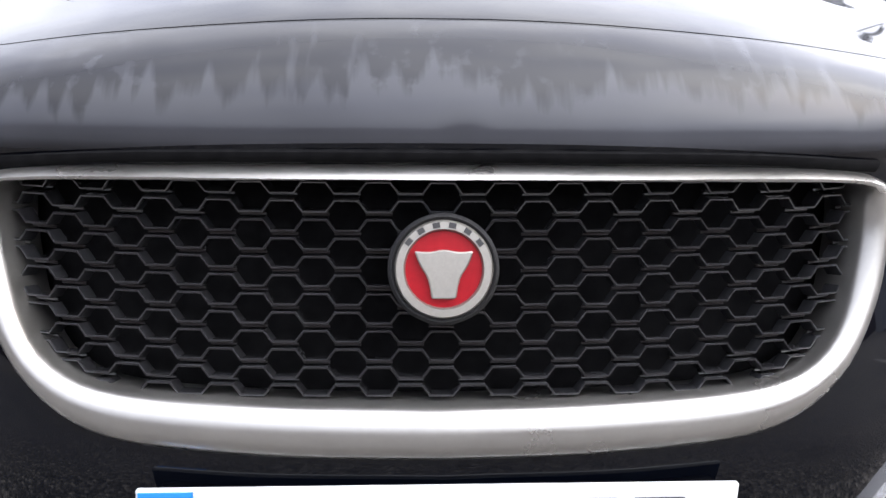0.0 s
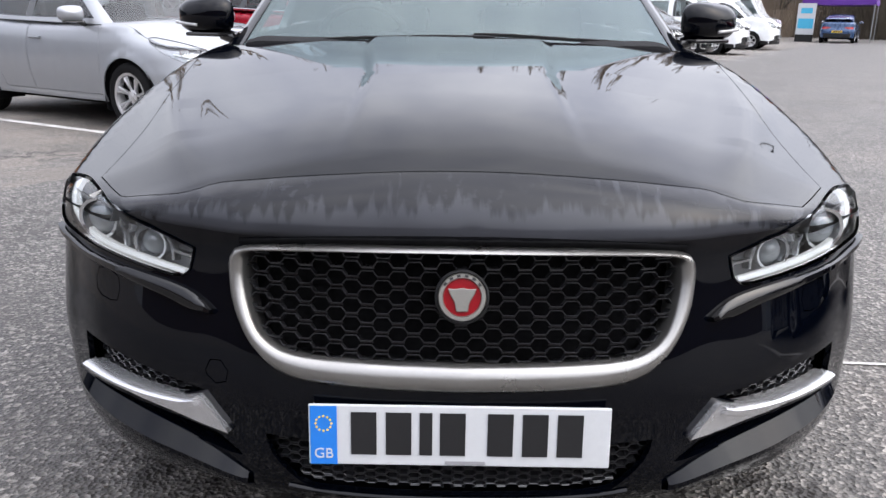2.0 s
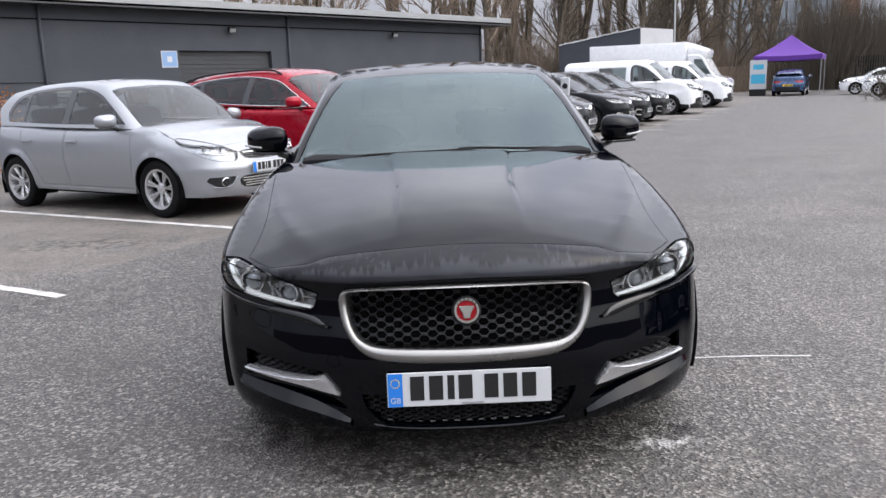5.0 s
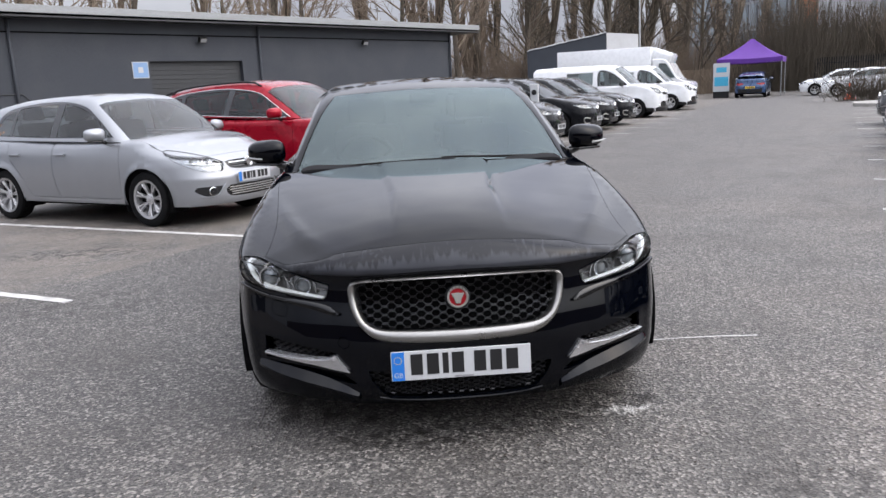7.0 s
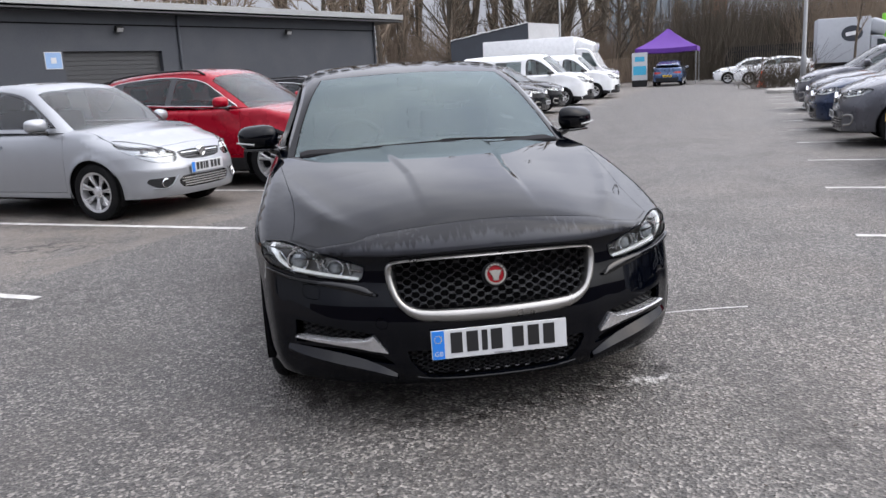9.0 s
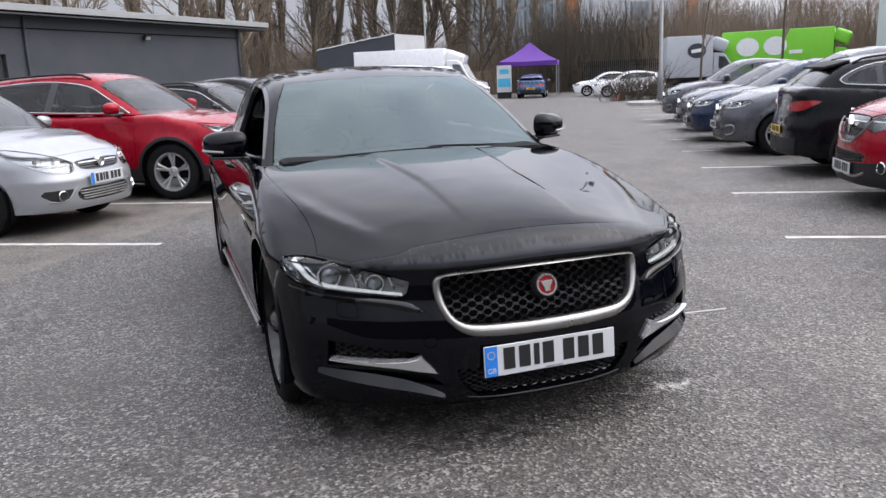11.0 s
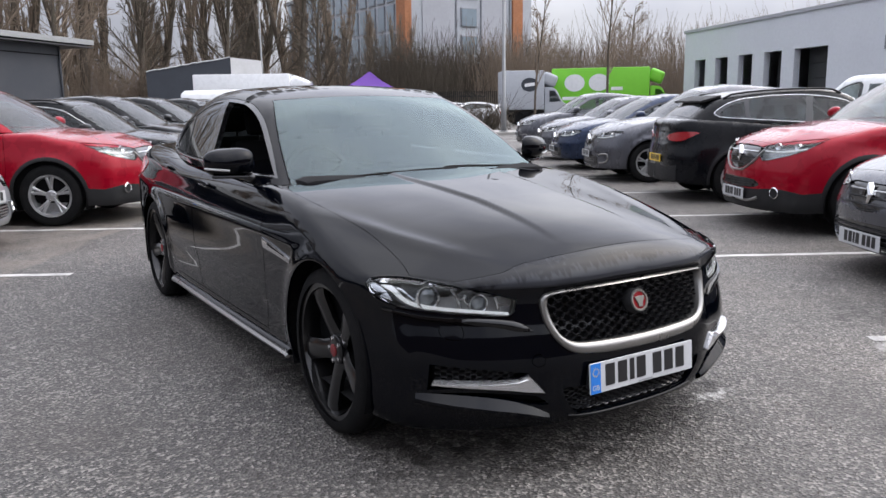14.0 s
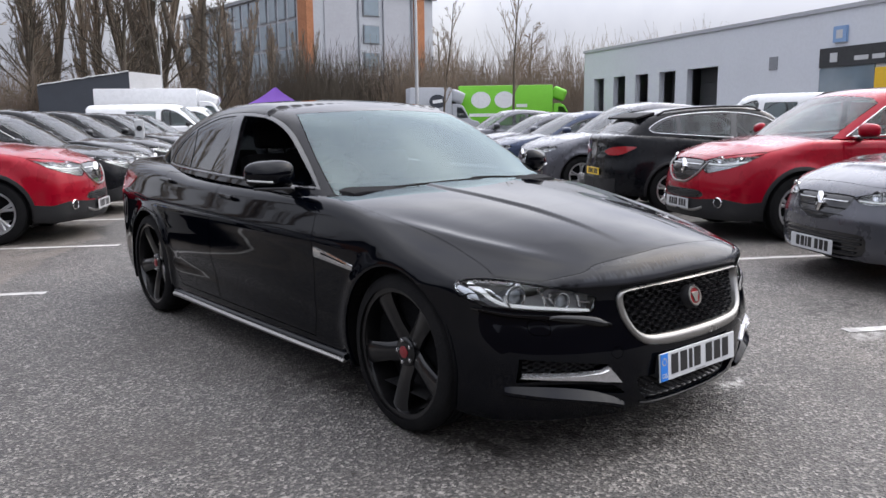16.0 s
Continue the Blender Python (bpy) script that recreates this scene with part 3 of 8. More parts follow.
def number_plate(root, m, yellow=False, small=True, band=True):
    """A plate whose face looks along -y at m; the characters are plain bars."""
    bm = box((0.52, 0.006, 0.111), None, 0.002, 1)
    bm.transform(m)
    plate = part("number_plate", bm, PLATE_YELLOW if yellow else PLATE_WHITE, root, "yellow number plate" if yellow else "white number plate with blue band" if band else "white number plate")
    if band and not yellow:
        bm = box((0.046, 0.002, 0.107), Matrix.Translation((-0.234, -0.0042, 0)))
        bm.transform(m)
        part("blue_band", bm, PLATE_BLUE, plate)
    for x in (-0.165, -0.105, -0.058, -0.012, 0.07, 0.13, 0.19):
        bm = box((0.022 if abs(x + 0.058) < 0.01 else 0.044, 0.0016, 0.078), Matrix.Translation((x, -0.0042, 0.004)))
        bm.transform(m)
        part("character_bar", bm, INK, plate)
    if small and not yellow:
        bm = box((0.07, 0.0012, 0.006), Matrix.Translation((0.01, -0.004, -0.049)))
        bm.transform(m)
        part("small_print_bar", bm, GREY_INK, plate)
        bm = letters("GB", 0.026)
        bm.transform(m @ Matrix.Translation((-0.234, -0.0056, -0.034)))
        part("country_letters", bm, PLATE_WHITE, plate)
        for k in range(12):
            a = k * math.pi / 6
            bm = bmesh.new()
            block(bm, (0.0032, 0.001, 0.0032), m @ Matrix.Translation((-0.234 + 0.0135 * math.cos(a), -0.0056, 0.022 + 0.0135 * math.sin(a))) @ pose(0, 0, 0, 0, 45))
            part("star", bm, PLATE_YELLOW, plate)
    return plate


def mirror_of(root, at, sign, size, paint_mat, stalk=0.08, strip=None, sweep=0):
    """A door mirror: rounded housing, stalk, glass, and a side repeater strip. at: the housing's middle; sweep: degrees that its outer end leans back."""
    sx, sy, sz = size
    turn = Matrix.Translation(at) @ Matrix.Rotation(math.radians(sweep * sign), 4, "Z") @ Matrix.Translation([-c for c in at])
    bm = bmesh.new()
    bmesh.ops.create_uvsphere(bm, u_segments=28, v_segments=16, radius=0.5)
    for v in bm.verts:
        x, y, z = v.co
        k = 1.0
        e = 0.62
        r = (abs(2 * x) ** 3.2 + abs(2 * z) ** 3.2) ** (1 / 3.2) + 1e-6
        rr = math.hypot(2 * x, 2 * z) + 1e-6
        f = rr / r
        x, z = x * f, z * f
        if y > 0.12:
            y = 0.12 + (y - 0.12) * 0.15
        z *= 1.0 - 0.16 * (sign * x + 0.5) if z > 0 else 0.9
        v.co = (x * sx, y * sy, z * sz)
    bm.transform(turn @ Matrix.Translation(at))
    body = part("mirror_housing", bm, paint_mat, root, smooth=50)
    bm = bmesh.new()
    bmesh.ops.create_uvsphere(bm, u_segments=20, v_segments=8, radius=0.5)
    bm.transform(turn @ Matrix.Translation((at[0], at[1] + sy * 0.17, at[2] - sz * 0.02)) @ Matrix.Diagonal((sx * 0.86, 0.01, sz * 0.78, 1)))
    part("mirror_glass", bm, CHROME, body, smooth=60)
    bm = bmesh.new()
    x_in = at[0] - sign * sx * 0.38 * math.cos(math.radians(sweep))
    y_in = at[1] - sx * 0.38 * math.sin(math.radians(sweep))
    tube(bm, [(x_in + sign * 0.02, y_in + 0.01, at[2] - sz * 0.42), (x_in - sign * stalk * 0.4, y_in + 0.02, at[2] - sz * 0.56), (x_in - sign * stalk, y_in + 0.04, at[2] - sz * 0.66)], [0.022, 0.026, 0.04], 10)
    part("mirror_stalk", bm, GLOSS_BLACK, body, smooth=50)
    bm = box((sx * 0.72, sy * 0.5, sz * 0.10), turn @ Matrix.Translation((at[0] - sign * sx * 0.06, at[1] - sy * 0.04, at[2] - sz * 0.45)), 0.006)
    part("mirror_base", bm, GLOSS_BLACK, body, smooth=40)
    if strip:
        bm = bmesh.new()
        tube(bm, [(at[0] + sign * sx * (0.40 - 0.5 * t), at[1] - sy * (0.24 + 0.235 * math.sin(math.pi * (0.2 + 0.42 * t))), at[2] - sz * (0.17 + 0.06 * t)) for t in np.linspace(0, 1, 8)], 0.006, 6)
        bm.transform(turn)
        part("side_repeater", bm, strip, body, smooth=60)
    return body


def seat_of(root, x, y, material, z=0.5):
    bm = box((0.50, 0.50, 0.18), Matrix.Translation((x, y, z)), 0.05)
    s = part("seat", bm, material, root, "dark cloth car seat", smooth=40)
    bm = box((0.48, 0.14, 0.58), Matrix.Translation((x, y + 0.32, z + 0.30)) @ pose(0, 0, 0, -16), 0.05)
    part("backrest", bm, material, s, smooth=40)
    bm = box((0.26, 0.09, 0.17), Matrix.Translation((x, y + 0.43, z + 0.70)) @ pose(0, 0, 0, -12), 0.035)
    part("headrest", bm, material, s, smooth=40)
    for dx in (-0.06, 0.06):
        bm = bmesh.new()
        tube(bm, [(x + dx, y + 0.40, z + 0.55), (x + dx, y + 0.42, z + 0.66)], 0.007, 6)
        part("headrest_post", bm, TRIM, s)


def ring_line(cy, cz, r, a0, a1, n=24):
    return [(cy + r * math.cos(a), cz + r * math.sin(a)) for a in np.linspace(a0, a1, n)]


def deck_edge(shape, half, n=8):
    """The 3D line, from the tail on the right round the nose to the tail on the left, where sides and deck meet. half: (x, y) from nose to tail."""
    line = outline(half, n, closed=False)
    left = line * [-1, 1]
    both = np.vstack([line[::-1], left[1:]])
    return shape.body.top(both)


def body_edge(shape, top, sill, nose, tail):
    """The outline of the sheet round the car: bottom line, then the deck's edge back."""
    w, ln = 0.86, shape.length
    pts = []
    ys = np.linspace(0.75, ln - 0.7, 40)
    right = shape.body.side(np.stack([ys, 0 * ys + sill], 1), 1.0)
    xs = np.linspace(0.74, -0.74, 44)
    front = shape.body.front(np.stack([xs, 0 * xs + nose], 1))
    xr = np.linspace(0.004, 0.72, 14)
    rear = shape.body.rear(np.stack([xr, 0 * xr + tail], 1), ln - 1.4)
    pts = list(rear) + list(right[::-1]) + list(front) + list(right * [-1, 1, 1]) + list((rear * [-1, 1, 1])[::-1])
    return np.array(pts + list(top[::-1]))


def inner_shell(shape, root, edge, top, name="inner_structure", lift=-0.03, step=0.09):
    sheets(shape.body, shape.around, edge, [], step, dict(name=name, mat=LINER, lift=lift, rim=0), root)


def arch_hole(shape, hy, sign, r=None):
    c = ring_line(hy, shape.wheel_r, r or shape.arch_r, 0, 2 * math.pi, 40)[:-1]
    c = [(y, max(z, 0.12)) for y, z in c]
    return shape.body.side(c, sign)


def arch_liner(shape, root, hy, sign, depth=0.30):
    """The dark tunnel behind a wheel opening."""
    r = shape.arch_r + 0.012
    x1 = float(shape.width(hy)) - 0.012
    bm = bmesh.new()
    rows = []
    for a in np.linspace(-0.42, math.pi + 0.42, 26):
        y, z = hy + r * math.cos(a), max(shape.wheel_r + r * math.sin(a), 0.16)
        rows.append([bm.verts.new((sign * x, y, z)) for x in (x1, x1 - depth)])
    for p, q in zip(rows, rows[1:]):
        bm.faces.new((p[0], p[1], q[1], q[0]))
    bm.faces.new([p[1] for p in rows])
    bmesh.ops.recalc_face_normals(bm, faces=bm.faces)
    return part("wheel_arch", bm, LINER, root, smooth=40)


def strip_on(form, line3, half, lift, name, material, root, label=""):
    """A thin raised strip along a line on a form."""
    p = np.asarray(line3, float)
    n = form.normal(p)
    d = np.gradient(p, axis=0)
    d /= np.linalg.norm(d, axis=1)[:, None] + 1e-9
    w = np.cross(d, n)
    hw = np.asarray(half) * np.ones(len(p))
    bm = bmesh.new()
    rows = []
    for i in range(len(p)):
        a, b = p[i] + w[i] * hw[i], p[i] - w[i] * hw[i]
        ring = [a - n[i] * 0.006, a + n[i] * lift * 0.6, p[i] + w[i] * hw[i] * 0.5 + n[i] * lift, p[i] - w[i] * hw[i] * 0.5 + n[i] * lift, b + n[i] * lift * 0.6, b - n[i] * 0.006]
        rows.append([bm.verts.new(tuple(v)) for v in ring])
    for a, b in zip(rows, rows[1:]):
        for k in range(5):
            bm.faces.new((a[k], a[k + 1], b[k + 1], b[k]))
    bm.faces.new(rows[0][::-1])
    bm.faces.new(rows[-1])
    bmesh.ops.recalc_face_normals(bm, faces=bm.faces)
    return part(name, bm, material, root, label, smooth=45)


def ring_on(form, lift_fun, outer, inner, height, name, material, root, label="", n=120, sink=0.03):
    """A frame between two closed outlines (x, z), rounded in section, laid on a form."""
    def even(line):
        q = np.vstack([line, line[:1]])
        d = np.concatenate([[0], np.cumsum(np.linalg.norm(np.diff(q, axis=0), axis=1))])
        s = np.linspace(0, d[-1], n, endpoint=False)
        return np.stack([np.interp(s, d, q[:, 0]), np.interp(s, d, q[:, 1])], 1)
    o, i = even(outline(outer, 10)), even(outline(inner, 10))
    rows = []
    for f, h in ((0, -sink), (0, 0.25), (0.12, 0.72), (0.35, 1.0), (0.65, 0.98), (0.9, 0.62), (1.0, 0.1), (1.0, -sink * 1.4)):
        q = o * (1 - f) + i * f
        p = lift_fun(q)
        nn = form.normal(p)
        rows.append(p + nn * (h if h < 0 else h * height))
    verts = np.vstack(rows)
    faces = [(r * n + k, r * n + (k + 1) % n, (r + 1) * n + (k + 1) % n, (r + 1) * n + k) for r in range(len(rows) - 1) for k in range(n)]
    bm = bmesh.new()
    vs = [bm.verts.new(tuple(v)) for v in verts]
    for f in faces:
        bm.faces.new([vs[k] for k in f])
    bmesh.ops.recalc_face_normals(bm, faces=bm.faces)
    return part(name, bm, material, root, label, smooth=50)


def honeycomb(place, hole, a, b, bar, depth, name, material, root, label=""):
    """A net of stacked wavy ribs that leave flat six-sided cells. place: (x, z) -> 3D points and normals."""
    hole = outline(hole, 8)
    lo, hi = hole.min(0), hole.max(0)
    rows = int((hi[1] - lo[1]) / b) + 2
    cols = int((hi[0] - lo[0]) / a) + 2
    xm, zm = (lo + hi) / 2
    up, f = b * 0.29, a * 0.185
    segs = []
    for j in range(-rows, rows + 1):
        for i in range(-cols, cols + 1):
            cx, cz = xm + i * a + (j % 2) * a / 2, zm + j * b
            wave = [(cx - f, cz + up), (cx + f, cz + up), (cx + a / 2 - f, cz - up), (cx + a / 2 + f, cz - up), (cx + a - f, cz + up)]
            segs += [(p, q, 1.0, 0.0) for p, q in zip(wave, wave[1:])]
            # a sunken web joins each low flat to the rib below
            segs.append(((cx + a / 2 - f * 1.1, cz - b / 2), (cx + a / 2 + f * 1.1, cz - b / 2), 1.2, 0.011))
    mid = np.array([((p[0] + q[0]) / 2, (p[1] + q[1]) / 2) for p, q, _, _ in segs])
    ok = inside(hole, mid)
    flat, sink = [], []
    for (p, q, wide, dip), k in zip(segs, ok):
        if k:
            p, q = np.array(p), np.array(q)
            d = (q - p) / np.linalg.norm(q - p)
            if d[0] < 0:
                d, p, q = -d, q, p
            w = np.array([-d[1], d[0]]) * bar / 2 * wide
            p, q = p - d * bar * 0.25, q + d * bar * 0.25
            flat += [p + w, p + w * 0.45, p - w * 0.45, p - w, q + w, q + w * 0.45, q - w * 0.45, q - w]
            sink.append(dip)
    flat = np.array(flat)
    p3, n3 = place(flat)
    verts, faces = [], []
    for k in range(0, len(flat), 8):
        c, dip = len(verts), sink[k // 8]
        for e in (0, 4):
            for r in range(4):
                v, nn = p3[k + e + r], n3[k + e + r]
                verts.append(v + nn * ((0.0014 if r in (1, 2) else 0.0) - dip))
            for r in (0, 3):
                verts.append(p3[k + e + r] - n3[k + e + r] * depth)
        o = [4, 0, 1, 2, 3, 5]
        for x, y in zip(o, o[1:]):
            faces.append((c + x, c + y, c + 6 + y, c + 6 + x))
    return mesh_object(name, verts, faces, material, root, label, smooth=False)


# ---- ground ----
def asphalt():
    mat = pbr("worn_tarmac", (0.092, 0.086, 0.079), 0.62)
    nt = mat.node_tree
    nd, ln = nt.nodes, nt.links
    b = nd["Principled BSDF"]
    co = nd.new("ShaderNodeTexCoord")

    def noise_n(scale, detail, lo, hi, rough=0.6):
        n, r = nd.new("ShaderNodeTexNoise"), nd.new("ShaderNodeMapRange")
        n.inputs["Scale"].default_value, n.inputs["Detail"].default_value, n.inputs["Roughness"].default_value = scale, detail, rough
        r.inputs[1].default_value, r.inputs[2].default_value = lo, hi
        ln.new(co.outputs["Object"], n.inputs["Vector"])
        ln.new(n.outputs["Fac"], r.inputs[0])
        return r.outputs[0]

    def mix(a, fac, colour, amount):
        mu, mx = nd.new("ShaderNodeMath"), nd.new("ShaderNodeMix")
        mu.operation, mx.data_type = "MULTIPLY", "RGBA"
        mu.inputs[1].default_value = amount
        ln.new(fac, mu.inputs[0])
        ln.new(mu.outputs[0], mx.inputs[0])
        if a is None:
            mx.inputs[6].default_value = (0.076, 0.0715, 0.066, 1)
        else:
            ln.new(a, mx.inputs[6])
        mx.inputs[7].default_value = (*colour, 1)
        return mx.outputs[2]
    def chips(scale):
        v, sep = nd.new("ShaderNodeTexVoronoi"), nd.new("ShaderNodeSeparateColor")
        v.inputs["Scale"].default_value = scale
        ln.new(co.outputs["Object"], v.inputs["Vector"])
        ln.new(v.outputs["Color"], sep.inputs[0])
        return v, sep

    def range_of(sock, lo, hi):
        r = nd.new("ShaderNodeMapRange")
        r.inputs[1].default_value, r.inputs[2].default_value = lo, hi
        ln.new(sock, r.inputs[0])
        return r.outputs[0]

    def math_of(kind, a, k):
        m = nd.new("ShaderNodeMath")
        m.operation = kind
        ln.new(a, m.inputs[0])
        if isinstance(k, (int, float)):
            m.inputs[1].default_value = k
        else:
            ln.new(k, m.inputs[1])
        return m.outputs[0]
    v, sep = chips(88)
    v2, sep2 = chips(150)
    c = mix(None, noise_n(0.9, 5, 0.40, 0.62), (0.108, 0.091, 0.078), 0.75)
    c = mix(c, noise_n(0.35, 6, 0.44, 0.64), (0.065, 0.064, 0.063), 0.6)
    c = mix(c, noise_n(1.6, 6, 0.52, 0.72), (0.125, 0.114, 0.10), 0.45)
    c = mix(c, noise_n(5.0, 7, 0.62, 0.70, 0.75), (0.030, 0.027, 0.025), 0.6)
    c = mix(c, noise_n(3.1, 6, 0.50, 0.66), (0.042, 0.039, 0.036), 0.5)
    c = mix(c, noise_n(13.0, 5, 0.54, 0.72), (0.20, 0.182, 0.16), 0.45)
    # older, paler surface in the bays across the aisle
    xyz = nd.new("ShaderNodeSeparateXYZ")
    ln.new(co.outputs["Object"], xyz.inputs[0])
    u = math_of("SUBTRACT", math_of("MULTIPLY", xyz.outputs[0], 0.866), math_of("MULTIPLY", xyz.outputs[1], 0.5))
    wob = nd.new("ShaderNodeTexNoise")
    wob.inputs["Scale"].default_value, wob.inputs["Detail"].default_value = 1.1, 6
    ln.new(co.outputs["Object"], wob.inputs["Vector"])
    u = math_of("ADD", u, math_of("MULTIPLY", wob.outputs["Fac"], 1.1))
    old = math_of("MULTIPLY", range_of(u, -3.50, -3.58), noise_n(2.2, 6, 0.66, 0.46))
    c = mix(c, old, (0.165, 0.143, 0.120), 0.72)
    # uneven shade across the aisle, painted in: the colour darkens towards its left
    c = mix(c, math_of("MULTIPLY", range_of(u, 2.2, -0.8), noise_n(0.8, 5, 0.2, 0.55)), (0.024, 0.023, 0.0225), 0.80)
    # pale and dark stone chips
    c = mix(c, range_of(sep.outputs[0], 0.58, 1.0), (0.38, 0.352, 0.32), 0.74)
    c = mix(c, range_of(sep2.outputs[2], 0.6, 1.0), (0.26, 0.245, 0.225), 0.45)
    c = mix(c, range_of(sep.outputs[1], 0.55, 0.05), (0.016, 0.015, 0.0145), 0.8)
    # thin stains and dust over the chips
    c = mix(c, old, (0.165, 0.141, 0.117), 0.5)
    c = mix(c, noise_n(1.3, 6, 0.46, 0.68), (0.045, 0.039, 0.034), 0.5)
    c = mix(c, noise_n(5.0, 7, 0.60, 0.70, 0.75), (0.026, 0.022, 0.019), 0.5)
    # oil drips and worn crumbs near the black car's bumper

    def blot(x, y, rx, ry, lo, hi, scale):
        dx, dy = math_of("MULTIPLY", math_of("SUBTRACT", xyz.outputs[0], x), 1 / rx), math_of("MULTIPLY", math_of("SUBTRACT", xyz.outputs[1], y), 1 / ry)
        d = math_of("ADD", math_of("MULTIPLY", dx, dx), math_of("MULTIPLY", dy, dy))
        return math_of("MULTIPLY", range_of(d, 1.0, 0.2), noise_n(scale, 6, lo, hi, 0.7))
    for x, y, rx, ry, k, fine in ((0.68, 0.30, 0.30, 0.13, 0.95, 7), (-0.42, 0.34, 0.36, 0.16, 0.95, 12), (-0.15, 0.08, 0.55, 0.14, 0.9, 15), (-0.75, 0.42, 0.30, 0.22, 0.9, 12), (0.35, 0.15, 0.35, 0.18, 0.8, 15), (1.12, -0.5, 0.30, 0.16, 0.6, 9), (-0.85, 1.5, 0.35, 0.45, 0.75, 9),
                                  (-3.2, 4.6, 0.9, 0.35, 0.85, 9), (-2.4, 2.6, 0.8, 0.5, 0.6, 9), (2.6, 0.6, 0.5, 0.25, 0.7, 9)):
        c = mix(c, blot(x, y, rx, ry, 0.50, 0.56, fine), (0.014, 0.011, 0.009), k)
    # light thrown onto the ground off the bumper, painted as a pale patch
    c = mix(c, blot(0.70, 0.20, 0.16, 0.07, 0.46, 0.60, 22), (0.46, 0.45, 0.43), 0.85)
    # a second pale patch, farther to the right
    c = mix(c, blot(2.10, 0.15, 0.22, 0.09, 0.40, 0.60, 14), (0.40, 0.39, 0.37), 0.7)
    ln.new(c, b.inputs["Base Color"])
    bp = nd.new("ShaderNodeBump")
    bp.inputs["Strength"].default_value, bp.inputs["Distance"].default_value = 0.8, 0.010
    ln.new(v.outputs["Distance"], bp.inputs["Height"])
    ln.new(bp.outputs["Normal"], b.inputs["Normal"])
    return mat


TARMAC = asphalt()
bm = bmesh.new()
xs = [-900, -300, -120, -60, -30, -12, 0, 12, 30, 60, 120, 300, 900]
grid = [[bm.verts.new((x, y, 0)) for x in xs] for y in xs]
for a, b in zip(grid, grid[1:]):
    for i in range(len(xs) - 1):
        bm.faces.new((a[i], a[i + 1], b[i + 1], b[i]))
ground = part("ground", bm, TARMAC, None)
tagged(ground, "worn grey tarmac of a car park with stains", "ground", kind="structure")


def bay(u, v):
    """The place in the world of a point in the car park's own frame: u across the aisle, v along it."""
    return 0.866 * u + 0.5 * v, -0.5 * u + 0.866 * v


# ---- the black saloon: its curves ----
def hood_ridge(ax, y):
    """A raised middle with crisp short flanks, then a shallow hollow up to a crest along the wings."""
    c = 0.205 + 0.05 * np.clip((y - 0.7) / 0.5, 0, 1)
    d = np.clip((ax - c) / 0.035, 0, 1)
    fade = np.clip((y - 0.15) / 0.5, 0, 1)
    hollow = np.exp(-((ax - 0.46) / 0.12) ** 2) * np.clip((1.25 - y) / 0.4, 0, 1)
    line = np.interp(y, [0.06, 0.09, 0.127, 0.2, 0.38, 0.62, 0.85, 1.0], [0.43, 0.45, 0.478, 0.515, 0.60, 0.685, 0.745, 0.785])
    crest = np.exp(-((ax - line) / 0.045) ** 2) * np.clip((y - 0.13) / 0.3, 0, 1) * np.clip((1.1 - y) / 0.4, 0, 1)
    return fade * (0.009 - 0.010 * d * d * (3 - 2 * d) - 0.004 * hollow) + 0.011 * crest


def saloon_crease(y, z):
    zc = 0.735 + 0.04 * (y - 1.2) / 2.4
    a = np.clip((y - 0.9) / 0.5, 0, 1)
    low = 0.33 + 0.03 * (y - 1.4)
    b = np.clip((y - 1.2) / 0.3, 0, 1) * np.clip((3.4 - y) / 0.3, 0, 1)
    return a * (0.008 * np.exp(-((z - zc) / 0.045) ** 2) - 0.005 * np.exp(-((z - zc + 0.13) / 0.08) ** 2)) - b * 0.010 * np.exp(-((z - low - 0.04) / 0.06) ** 2)


